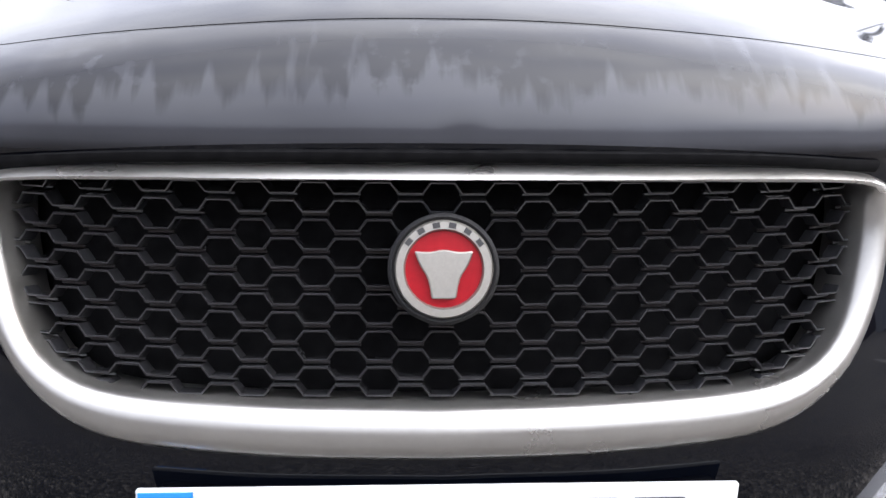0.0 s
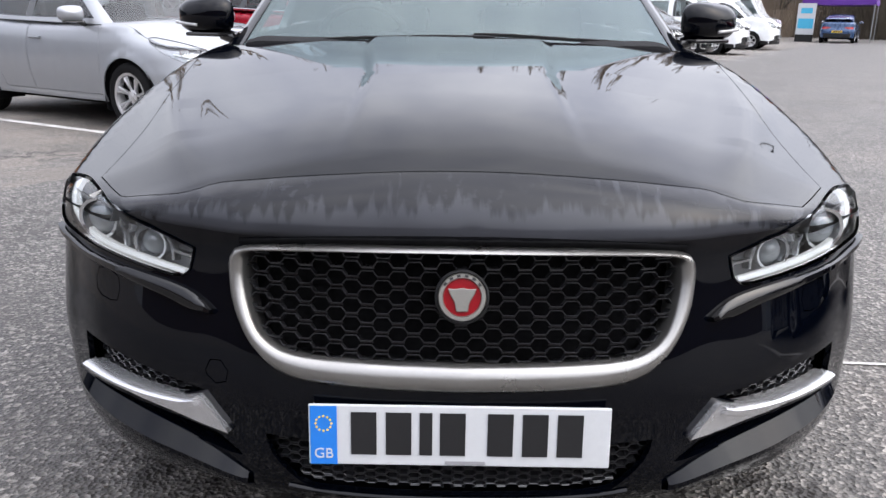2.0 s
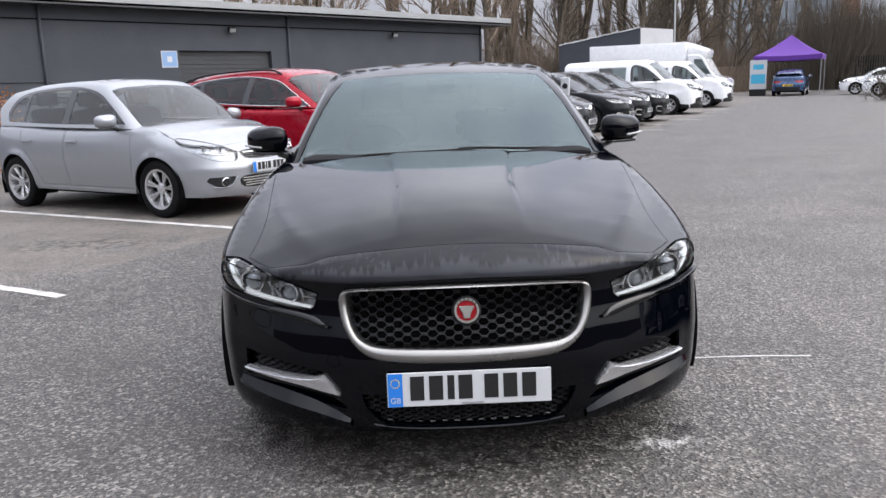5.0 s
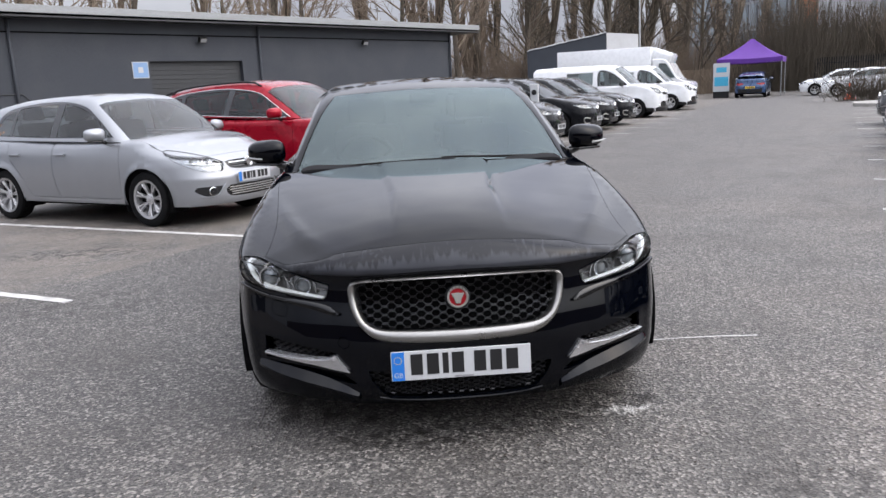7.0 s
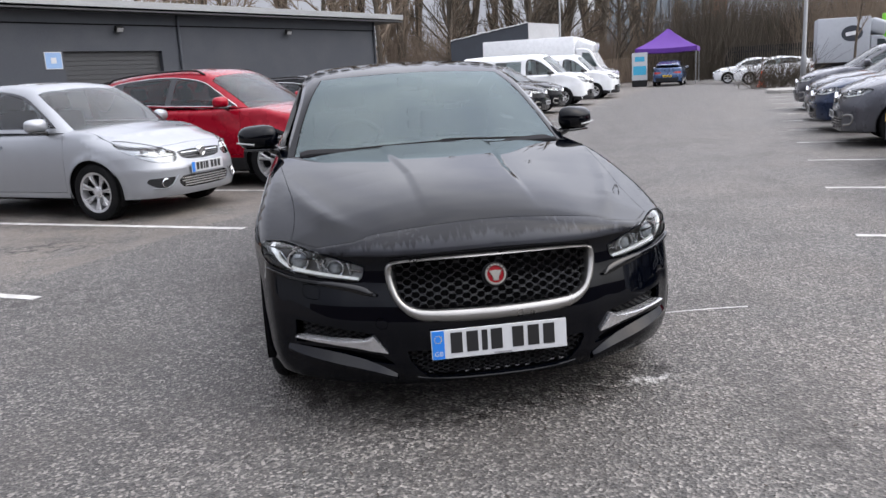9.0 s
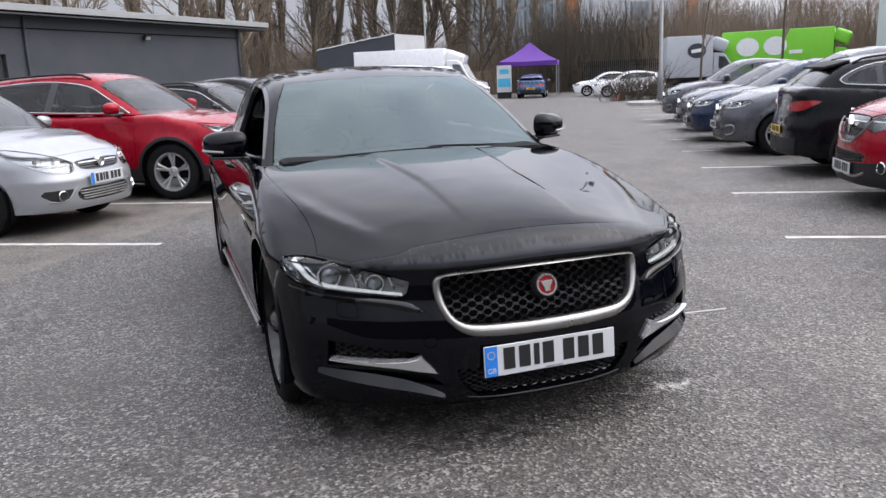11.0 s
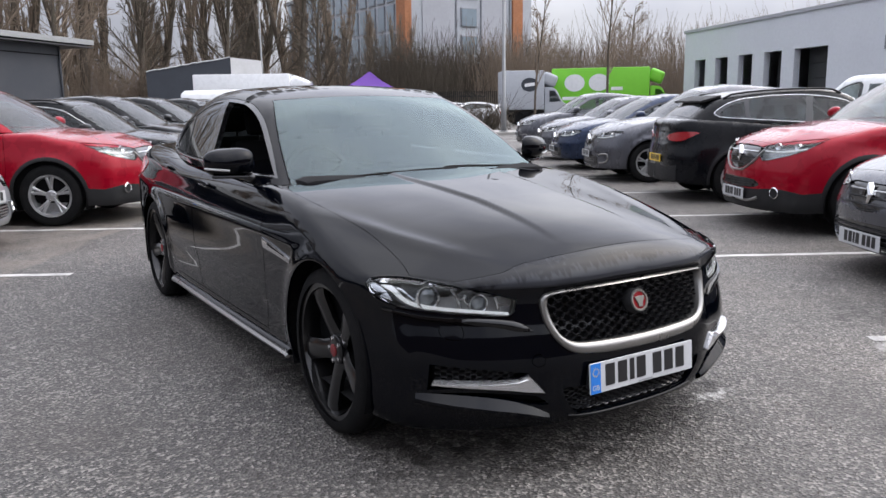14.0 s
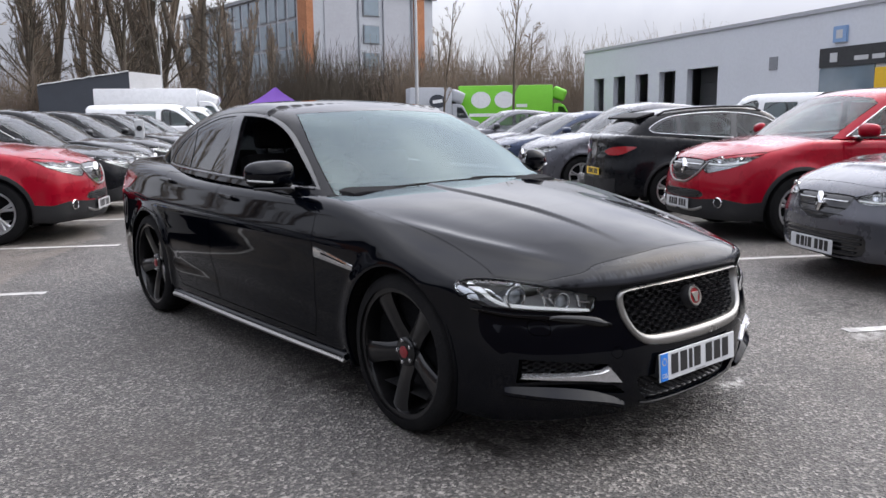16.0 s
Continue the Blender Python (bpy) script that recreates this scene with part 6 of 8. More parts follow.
    part("underbody", bm, LINER, root)
    bm = box((2 * W - 0.36, cy - 0.1, 0.36), Matrix.Translation((0, 0.3 + cy / 2, 0.46)), 0.05)
    part("engine_bay_fill", bm, LINER, root)
    if inside_seats:
        bm = box((2 * W - 0.4, 0.45, 0.16), Matrix.Translation((0, cy + 0.34, float(sh.belt(cy)) - 0.08)), 0.05)
        part("dashboard", bm, SEAT, root, smooth=40)
        for x in (-0.36, 0.36):
            seat_of(root, x, cy + 1.05, SEAT, 0.56)
            seat_of(root, x, cy + 1.85, SEAT, 0.58)
        bm = box((2 * W - 0.3, L - 2.0, 0.03), Matrix.Translation((0, L / 2 + 0.2, 0.40)))
        part("cabin_floor", bm, LINER, root)
    return root


WINDSCREEN_FAR = glass("car_windscreen", (0.50, 0.57, 0.58), 0.015, 1.5, 0.008)
SIDE_GLASS_FAR = glass("car_side_glass", (0.40, 0.45, 0.45), 0.01, 1.5, 0.008)
SIDE_GLASS_PALE = glass("pale_car_side_glass", (0.72, 0.80, 0.77), 0.01, 1.55, 0.025)


def at_bay(u, v, back=False):
    x, y = bay(u, v)
    return pose(x, y, 0, 0, 0, -120 if back else 60)


def d2(pts):
    """Doubles the marked corners: a third value of 1 makes a point sharp."""
    out = []
    for p in pts:
        out.append((p[0], p[1]))
        if len(p) > 2:
            out.append((p[0], p[1]))
    return out


# small silver hatchback
def hatchback(name, label, m, colour, rim=(7, 0.12, 0.012, 0.013), group=""):
    sh = car_shape(3.99, 0.86, 1.49, 0.80, 2.51, 0.305, 0.74, (0.98, 0.985), (0.95, 1.0), 1.70, 3.42, 0.28, rear_top=1.425)
    win = [d2([(1.28, 0.985, 1), (1.55, 1.18), (1.85, 1.34), (2.3, 1.405), (2.9, 1.385), (3.3, 1.32), (3.52, 1.14), (3.46, 1.03, 1), (2.4, 0.995)]),
           d2([(1.52, 1.005, 1), (1.52, 1.14, 1), (1.85, 1.31), (2.2, 1.38, 1), (2.26, 1.005, 1)]), d2([(1.33, 0.995, 1), (1.48, 1.11, 1), (1.48, 1.0, 1)]),
           d2([(2.38, 1.01, 1), (2.32, 1.382, 1), (2.9, 1.36), (3.08, 1.335, 1), (3.12, 1.03, 1)]), d2([(3.17, 1.03, 1), (3.13, 1.325, 1), (3.33, 1.26), (3.45, 1.12), (3.41, 1.035, 1)])]
    doors = [d2([(1.17, 0.93, 1), (1.17, 0.6), (1.20, 0.30, 1), (2.27, 0.30, 1), (2.32, 0.6), (2.30, 0.975, 1)]), d2([(2.315, 0.975, 1), (2.335, 0.6), (2.285, 0.30, 1), (2.80, 0.30, 1), (2.95, 0.55), (3.15, 0.78), (3.18, 1.0, 1)])]
    lamp = d2([(0.36, 0.675, 1), (0.50, 0.745), (0.64, 0.805), (0.72, 0.83), (0.77, 0.79), (0.76, 0.70), (0.64, 0.605), (0.46, 0.575), (0.38, 0.60)])
    up = d2([(0, 0.69), (0.25, 0.685), (0.34, 0.67), (0.27, 0.60), (0, 0.58)])
    gr = d2([(0, 0.42), (0.35, 0.42), (0.40, 0.36), (0.33, 0.30), (0, 0.29)])
    root = make_car(name, label, "car", m, sh, colour, (0.98, 0.985), 1.72, win, doors, lamp, gr, upper=up, rim=rim, rim_r=0.205, fog=(0.55, 0.37, 0.04), handle_z=0.80, plate_z=0.50, band=True, group=group,
                    rear_glass=[(0, 3.35), (0.42, 3.36), (0.50, 3.45), (0.52, 3.72), (0.4, 3.76), (0, 3.77)])
    for sg in (-1, 1):
        pts = [(sg * x, z) for x, z in d2([(0.44, 0.425, 1), (0.68, 0.425, 1), (0.70, 0.385), (0.62, 0.325), (0.50, 0.325)])]
        sheets(sh.body, sh.around, sh.body.front(outline(pts, 5)), [], 0.05, dict(name="fog_recess", mat=TRIM, lift=0.003), root)
        ln = sh.body.front(outline([(sg * 0.40, 0.44), (sg * 0.44, 0.40), (sg * 0.52, 0.318), (sg * 0.66, 0.322)], 6, closed=False))
        strip_on(sh.body, ln, 0.007, 0.012, "bumper_crease", colour, root)
    return root


# crossovers
def crossover(name, label, m, colour, group="", plate=0.36, chrome=True):
    sh = car_shape(4.45, 0.918, 1.60, 0.90, 2.65, 0.345, 0.86, (1.12, 1.08), (1.06, 1.16), 1.92, 3.75, 0.40, arch=0.05, rear_line=((3.0, 1.585), (3.55, 1.53), (3.85, 1.455), (4.05, 1.33), (4.22, 1.185), (4.43, 1.0)))
    win = [d2([(1.42, 1.07, 1), (1.75, 1.27), (2.05, 1.42), (2.6, 1.485), (3.2, 1.465), (3.6, 1.40), (3.86, 1.26), (3.80, 1.19, 1), (2.6, 1.11)]),
           d2([(1.66, 1.09, 1), (1.68, 1.215, 1), (2.05, 1.395), (2.44, 1.46, 1), (2.50, 1.115, 1)]), d2([(2.60, 1.12, 1), (2.54, 1.462, 1), (3.2, 1.44), (3.36, 1.41, 1), (3.36, 1.155, 1)]),
           d2([(3.44, 1.165, 1), (3.44, 1.395, 1), (3.6, 1.36), (3.78, 1.25), (3.74, 1.195, 1)])]
    doors = [d2([(1.36, 1.02, 1), (1.34, 0.7), (1.36, 0.44, 1), (2.52, 0.44, 1), (2.58, 0.7), (2.54, 1.075, 1)]), d2([(2.555, 1.075, 1), (2.595, 0.7), (2.535, 0.44, 1), (3.10, 0.44, 1), (3.25, 0.66), (3.42, 0.86), (3.46, 1.11, 1)])]
    lamp = d2([(0.33, 0.83, 1), (0.50, 0.872), (0.66, 0.902), (0.76, 0.918), (0.808, 0.92), (0.815, 0.875), (0.77, 0.80), (0.62, 0.742), (0.43, 0.705)])
    up = d2([(0, 0.85), (0.22, 0.845), (0.35, 0.825), (0.38, 0.775), (0.30, 0.70), (0.14, 0.62), (0, 0.605)])
    gr = d2([(0, 0.52), (0.30, 0.52), (0.42, 0.50), (0.40, 0.44), (0, 0.42)])
    root = make_car(name, label, "car", m, sh, colour, (1.12, 1.08), 1.92, win, doors, lamp, gr, upper=up, trim_low=0.42, rim=(5, 0.16, 0.016, 0.018), rim_r=0.228, fog=(0.62, 0.40, 0.045), emblem="diamond",
                    handle_z=0.93, plate_z=plate, chrome_line=chrome, cladding=True, rails=True, rear_lamp=d2([(0.30, 0.915, 1), (0.52, 0.975), (0.80, 0.995), (0.825, 0.95), (0.68, 0.865), (0.42, 0.865)]), group=group,
                    rear_glass=[(0, 3.94), (0.44, 3.95), (0.52, 3.99), (0.55, 4.13), (0.4, 4.18), (0, 4.19)])
    bm = box((1.16, 0.30, 0.035), Matrix.Translation((0, 3.86, 1.442)) @ pose(0, 0, 0, -15), 0.014)
    part("rear_spoiler", bm, TRIM, root, smooth=40)
    # satin wing under the nose grille and a skid plate
    for sg in (-1, 1):
        ln = sh.body.front(outline([(sg * 0.40, 0.80), (sg * 0.33, 0.70), (sg * 0.16, 0.605), (0, 0.592)], 6, closed=False))
        strip_on(sh.body, ln, 0.010, 0.012, "grille_wing", SATIN, root)
        ln = sh.body.front(outline([(sg * 0.05, 0.30), (sg * 0.30, 0.30), (sg * 0.44, 0.34)], 6, closed=False))
        strip_on(sh.body, ln, 0.014, 0.012, "skid_trim", SATIN, root)
    return root


def compact(name, label, m, colour, group="", tall=0.0, plate=0.30, fog_trim=True):
    H, b = 1.44 + tall, 0.97 + tall * 0.55
    sh = car_shape(4.06 + tall * 0.3, 0.893, H, 0.84, 2.585, 0.325, 0.76 + tall * 0.5, (1.08, 0.985 + tall * 0.5), (b, b + 0.09), 1.86, 3.3, 0.40, rear_top=H - 0.09)
    win = [d2([(1.36, b + 0.015, 1), (1.7, b + 0.20), (2.0, H - 0.165), (2.5, H - 0.115), (3.0, H - 0.14), (3.4, b + 0.22), (3.44, b + 0.11, 1), (2.5, b + 0.045)]),
           d2([(1.60, b + 0.03, 1), (1.62, b + 0.14, 1), (2.0, H - 0.19), (2.36, H - 0.14, 1), (2.42, b + 0.05, 1)]), d2([(2.52, b + 0.055, 1), (2.46, H - 0.14, 1), (3.0, H - 0.17), (3.26, b + 0.23), (3.36, b + 0.11, 1)])]
    doors = [d2([(1.28, b - 0.05, 1), (1.27, 0.65), (1.30, 0.34, 1), (2.42, 0.34, 1), (2.48, 0.65), (2.45, b, 1)]), d2([(2.465, b, 1), (2.495, 0.65), (2.435, 0.34, 1), (2.95, 0.34, 1), (3.10, 0.6), (3.26, 0.80), (3.30, b + 0.03, 1)])]
    zl = 0.70 + tall * 0.5
    lamp = d2([(0.32, zl - 0.02, 1), (0.5, zl + 0.03), (0.66, zl + 0.06), (0.76, zl + 0.07), (0.80, zl + 0.04), (0.74, zl - 0.02), (0.58, zl - 0.055), (0.44, zl - 0.06)])
    up = d2([(0, zl + 0.0), (0.26, zl), (0.34, zl - 0.02), (0.28, zl - 0.12), (0.12, zl - 0.19), (0, zl - 0.20)])
    gr = d2([(0, 0.42), (0.42, 0.42), (0.50, 0.38), (0.44, 0.25), (0, 0.24)])
    root = make_car(name, label, "car", m, sh, colour, (1.08, 0.985 + tall * 0.5), 1.86, win, doors, lamp, gr, upper=up, rim=(5, 0.15, 0.014, 0.016), rim_r=0.215, emblem="diamond", handle_z=0.84 + tall * 0.4, plate_z=plate,
                    rear_lamp=d2([(0.34, 0.82), (0.60, 0.86), (0.76, 0.84), (0.74, 0.74), (0.5, 0.74)]), group=group, rear_glass=[(0, 3.42), (0.42, 3.43), (0.5, 3.5), (0.52, 3.78), (0.4, 3.84), (0, 3.85)])
    if fog_trim:
        for sg in (-1, 1):
            ln = sh.body.front(outline([(sg * 0.52, 0.44), (sg * 0.66, 0.46), (sg * 0.70, 0.40), (sg * 0.66, 0.33), (sg * 0.54, 0.31)], 5, closed=False))
            strip_on(sh.body, ln, 0.014, 0.012, "fog_trim", SATIN, root)
    return root


def panel_van(name, label, m, group=""):
    sh = car_shape(5.0, 0.955, 1.95, 0.93, 3.1, 0.335, 1.02, (0.98, 1.24), (1.16, 1.20), 1.75, 4.7, 0.16, tumble=0.14, k_roof=0.07, rear_top=1.92, flare=0.008, blunt=0.03)
    win = [d2([(1.20, 1.17, 1), (1.5, 1.42), (1.85, 1.66), (2.3, 1.72), (2.32, 1.18, 1)]), d2([(1.45, 1.20, 1), (1.5, 1.38), (1.88, 1.63), (2.24, 1.69, 1), (2.24, 1.21, 1)]),
           d2([(2.5, 1.24, 1), (2.5, 1.68, 1), (3.5, 1.68, 1), (3.5, 1.24, 1)])]
    doors = [d2([(1.20, 1.08, 1), (1.20, 0.7), (1.24, 0.36, 1), (2.36, 0.36, 1), (2.40, 0.7), (2.38, 1.12, 1)])]
    lamp = d2([(0.46, 0.88, 1), (0.58, 1.0), (0.70, 1.08), (0.80, 1.10), (0.84, 1.0), (0.80, 0.88), (0.62, 0.82)])
    up = d2([(0, 0.90), (0.30, 0.90), (0.44, 0.88), (0.40, 0.80), (0, 0.78)])
    gr = d2([(0, 0.56), (0.48, 0.56), (0.60, 0.50), (0.52, 0.34), (0, 0.32)])
    return make_car(name, label, "van", m, sh, WHITE_PAINT, (0.98, 1.24), 1.75, win, doors, lamp, gr, upper=up, trim_low=0.36, rim=(6, 0.0, 0.022, 0.024), rim_r=0.205, fog=(0.66, 0.42, 0.04), emblem="diamond",
                    handle_z=1.02, plate_z=0.48, group=group, step=0.07, mirror_mat=TRIM)


# ---- parked vehicles ----
hatchback("silver_hatchback", "silver five-door hatchback parked in a bay before the grey building", pose(-1.80, 6.25, 0, 0, 0, 57.7), SILVER_PAINT)
k1 = crossover("red_crossover", "bright red crossover with chrome window trim beside the silver hatchback", pose(0.08, 8.07, 0, 0, 0, 60), RED_PAINT)
copy_thing(k1, at_bay(2.55, 5.35, True))["label"] = "bright red crossover with dark lower trim, nose to the aisle"
k2 = crossover("black_crossover", "black crossover parked tail to the aisle, yellow rear plate", at_bay(2.50 + 4.05, 7.95) @ Matrix.Scale(0.91, 4), DARK_GREY_PAINT)
copy_thing(k2, at_bay(-4.0, 9.5))["label"] = "dark crossover parked beside the red one"
c1 = compact("grey_compact_car", "mid-grey compact hatchback with chrome front emblem", at_bay(2.4, 2.7, True), GREY_PAINT, fog_trim=False)
c2 = compact("grey_small_crossover", "grey small crossover with silver fog lamp frames", at_bay(2.15, 10.7, True), GREY_PAINT, tall=0.12, plate=0.45)
c1b = copy_thing(c1, at_bay(2.1, 15.9, True))
c3 = compact("dark_blue_compact_car", "dark blue compact hatchback in the row", at_bay(2.0, 13.2, True), BLUE_PAINT, plate=0.40, fog_trim=False)
copy_thing(c2, at_bay(2.1, 19.6, True))
c4 = compact("black_small_crossover", "black small crossover with silver fog lamp frames", at_bay(-4.2, 11.9), DARK_GREY_PAINT, tall=0.10, plate=0.42)
copy_thing(c4, at_bay(-4.2, 14.3))
copy_thing(c4, at_bay(-4.3, 17.8))
copy_thing(c4, at_bay(-4.4, 20.0))
copy_thing(c4, at_bay(-4.4, 22.3))
v1 = panel_van("white_panel_van", "white panel van with dark bumper in the row", at_bay(-4.3, 27.0), "white vans")
copy_thing(v1, at_bay(-4.2, 33.0))
copy_thing(v1, pose(19.9, 12.6, 0, 0, 0, 177))["label"] = "white panel van parked behind the row of cars"
w1 = compact("white_compact_car", "white compact hatchback beside a bare shrub", pose(22.6, 38.4, 0, 0, 0, -122), WHITE_PAINT, fog_trim=False)
copy_thing(w1, pose(23.4, 42.2, 0, 0, 0, -118))["label"] = "white compact hatchback at the far end"
b1 = compact("blue_hatchback", "mid-blue hatchback seen from behind beside the gazebo", pose(22.9, 46.5, 0, 0, 0, 150), MID_BLUE_PAINT, tall=0.08, fog_trim=False)
copy_thing(c2, pose(35.4, 60.5, 0, 0, 0, -35))["label"] = "silver-grey crossover at the far end of the aisle"
copy_thing(k1, pose(20.6, 51.2, 0, 0, 0, 60))["label"] = "red car beside the fence at the far end"


# ---- car park markings and kerb ----
LINE_PAINT = pbr("worn_line_paint", (0.50, 0.49, 0.47), 0.8, grain=0.35, scale=70, stain=0.75, stain_scale=6, stain_colour=(0.20, 0.19, 0.18), bump=0.3, bump_scale=90)
KERB = pbr("kerb_concrete", (0.30, 0.29, 0.27), 0.85, grain=0.3, scale=50, stain=0.4, stain_colour=(0.16, 0.15, 0.14), bump=0.3)
SOIL = pbr("kerb_soil", (0.09, 0.075, 0.055), 0.95, grain=0.5, scale=30, bump=0.5)


def marking(a, b, width=0.09):
    """A painted line, or a thin scratch, on the tarmac from a to b, with ragged edges."""
    a, b = Vector((*a, 0)), Vector((*b, 0))
    d = (b - a).normalized()
    w = Vector((-d.y, d.x, 0)) * width / 2
    n = max(4, int((b - a).length / 0.08))
    bm = bmesh.new()
    rows = []
    for i in range(n + 1):
        p = a + (b - a) * i / n
        e1, e2 = 1 + random.uniform(-0.16, 0.08), 1 + random.uniform(-0.16, 0.08)
        rows.append([bm.verts.new(p + w * e1 + Vector((0, 0, 0.004))), bm.verts.new(p - w * e2 + Vector((0, 0, 0.004)))])
    for p, q in zip(rows, rows[1:]):
        bm.faces.new((p[0], p[1], q[1], q[0]))
    bmesh.ops.recalc_face_normals(bm, faces=bm.faces)
    if sum(f.normal.z for f in bm.faces) < 0:
        bmesh.ops.reverse_faces(bm, faces=bm.faces)
    ob = part("bay_line", bm, LINE_PAINT, None)
    return tagged(ob, "worn white painted bay line or thin pale scratch on tarmac", "road marking", "bay lines", "structure")


for k in range(12):
    marking(bay(1.67, 1.28 + 2.39 * k), bay(6.4, 1.28 + 2.39 * k))
for k in range(13):
    marking(bay(-3.54, 1.07 + 2.40 * k), bay(-8.3, 1.07 + 2.40 * k))
# a thin curved scratch, drawn with the bay lines' paint
for p, q in (((1.03, 1.035), (1.22, 1.037)), ((1.22, 1.037), (1.42, 1.026)), ((1.42, 1.026), (1.63, 1.0))):
    marking(p, q, 0.016)

# kerbed island with the lamp post
bm = bmesh.new()
isl = [bay(u, v) for u, v in ((1.75, 30.6), (2.2, 30.1), (7.0, 30.1), (7.0, 33.0), (2.2, 33.0), (1.75, 32.5))]
lo = [bm.verts.new((x, y, 0)) for x, y in isl]
hi = [bm.verts.new((x, y, 0.12)) for x, y in isl]
for i in range(len(isl)):
    j = (i + 1) % len(isl)
    bm.faces.new((lo[i], lo[j], hi[j], hi[i]))
bm.faces.new(hi)
bmesh.ops.recalc_face_normals(bm, faces=bm.faces)
r = bmesh.ops.bevel(bm, geom=[e for e in bm.edges if e.verts[0].co.z > 0.1 and e.verts[1].co.z > 0.1], offset=0.02, segments=2, affect="EDGES")
tagged(part("kerb", bm, KERB, None), "low concrete kerb round a parking island", "kerb", kind="structure")


def street_lamp(m, height, heads=1, label="grey steel lamp post with a flat lamp head"):
    root = thing("street_lamp", label, "street lamp", m, "lamp posts")
    steel = pbr("galvanised_steel", (0.20, 0.205, 0.21), 0.5, 0.4, grain=0.15, scale=20, stain=0.25)
    bm = bmesh.new()
    tube(bm, [(0, 0, 0), (0, 0, 1.2), (0, 0, 1.25), (0, 0, height)], [0.11, 0.11, 0.075, 0.055], 12)
    part("post", bm, steel, root, smooth=40)
    bm = box((0.30, 0.30, 0.05), Matrix.Translation((0, 0, 0.03)), 0.01)
    part("base_plate", bm, steel, root)
    for k in range(heads):
        sx = 1 if k == 0 else -1
        bm = bmesh.new()
        tube(bm, [(0, 0, height - 0.1), (sx * 0.3, 0, height + 0.05), (sx * 0.6, 0, height + 0.08)], 0.03, 8)
        part("arm", bm, steel, root, smooth=40)
        bm = box((0.62, 0.30, 0.12), Matrix.Translation((sx * 0.85, 0, height + 0.08)), 0.04)
        part("lamp_head", bm, TRIM, root, smooth=40)
    return root


street_lamp(pose(18.05, 25.25, 0.12, 0, 0, 30), 8.5)
street_lamp(pose(17.9, 54.4, 0, 0, 0, 10), 9.6, 2, "grey lamp post with two floodlight heads")


def traffic_cone(m):
    root = thing("traffic_cone", "orange plastic traffic cone with a pale band", "traffic cone", m)
    org = pbr("cone_orange", (0.72, 0.10, 0.03), 0.5, grain=0.15, scale=30, stain=0.2)
    bm = lathe([(0.17, 0.04), (0.13, 0.09), (0.03, 0.74), (0.0, 0.75)], 20, "z")
    cone = part("cone_body", bm, org, root, smooth=40)
    bm = box((0.40, 0.40, 0.04), Matrix.Translation((0, 0, 0.02)), 0.015)
    part("cone_base", bm, org, root)
    bm = lathe([(0.102, 0.30), (0.078, 0.45)], 20, "z", caps=False)
    part("reflective_band", bm, PLATE_WHITE, cone, smooth=40)


traffic_cone(pose(21.2, 33.3, 0))

# ---- grey single-storey building behind the parked cars ----
CLAD = pbr("dark_grey_render", (0.0360, 0.0409, 0.0510), 0.75, grain=0.15, scale=12, stain=0.4, stain_scale=0.6, stain_colour=(0.066, 0.069, 0.074), bump=0.12, bump_scale=60)
FASCIA = pbr("weathered_metal_fascia", (0.29, 0.30, 0.305), 0.5, 0.3, grain=0.2, scale=8, stain=0.5, stain_scale=1.2, stain_colour=(0.20, 0.20, 0.20), stretch=(1, 1, 3))
SHUTTER = pbr("dark_shutter", (0.035, 0.037, 0.04), 0.55, grain=0.2, scale=20, stain=0.3)
LOCAL = Matrix.Translation((-13.9, 27.3, 0)) @ Matrix.Rotation(math.atan2(45.3 - 27.3, 3.64 + 13.9), 4, "Z")
bld = thing("grey_building", "long dark grey single-storey building with a pale metal eaves band", "building", LOCAL, kind="structure")


def wall_box(x0, x1, y0, y1, z0, z1, name, mat, root, bevel=0.0, label=""):
    return part(name, box((x1 - x0, y1 - y0, z1 - z0), Matrix.Translation(((x0 + x1) / 2, (y0 + y1) / 2, (z0 + z1) / 2)), bevel), mat, root, label)


wall_box(-32, 5.6, 0, 0.3, 0, 4.6, "wall", CLAD, bld)
wall_box(5.6, 10.18, 0, 0.3, 3.06, 4.6, "lintel_wall", CLAD, bld)
wall_box(10.18, 25.0, 0, 0.3, 0, 4.6, "wall", CLAD, bld)
wall_box(5.5, 10.3, 0.22, 0.3, 0, 3.1, "roller_shutter", SHUTTER, bld)
for k in range(16):
    wall_box(5.62, 10.16, 0.195, 0.22, 0.1 + k * 0.185, 0.255 + k * 0.185, "shutter_slat", SHUTTER, bld, 0.004)
wall_box(24.7, 25.0, 0.3, 14, 0, 4.6, "end_wall", CLAD, bld)
wall_box(-32, 25.0, 14, 14.3, 0, 4.6, "back_wall", CLAD, bld)
wall_box(-32, -31.7, 0.3, 14, 0, 4.6, "end_wall", CLAD, bld)
wall_box(-32.6, 26.9, -0.75, 14.8, 4.6, 4.66, "soffit", SHUTTER, bld)
wall_box(-32.6, 26.9, -0.78, -0.72, 4.74, 5.02, "eaves_band", FASCIA, bld, 0.01)
wall_box(26.86, 26.92, -0.72, 14.8, 4.74, 5.02, "eaves_band", FASCIA, bld, 0.01)
wall_box(-32.6, 26.86, -0.72, 14.8, 4.9, 5.0, "roof", FASCIA, bld)
wall_box(-32, 25.05, -0.03, -0.002, 4.10, 4.15, "cladding_joint", LINER, bld)
for x in (-8, 0.2, 11.14, 24.9):
    bm = bmesh.new()
    tube(bm, [(x, -0.08, 4.6), (x, -0.08, 0)], 0.055, 10)
    part("downpipe", bm, CLAD, bld, smooth=50)
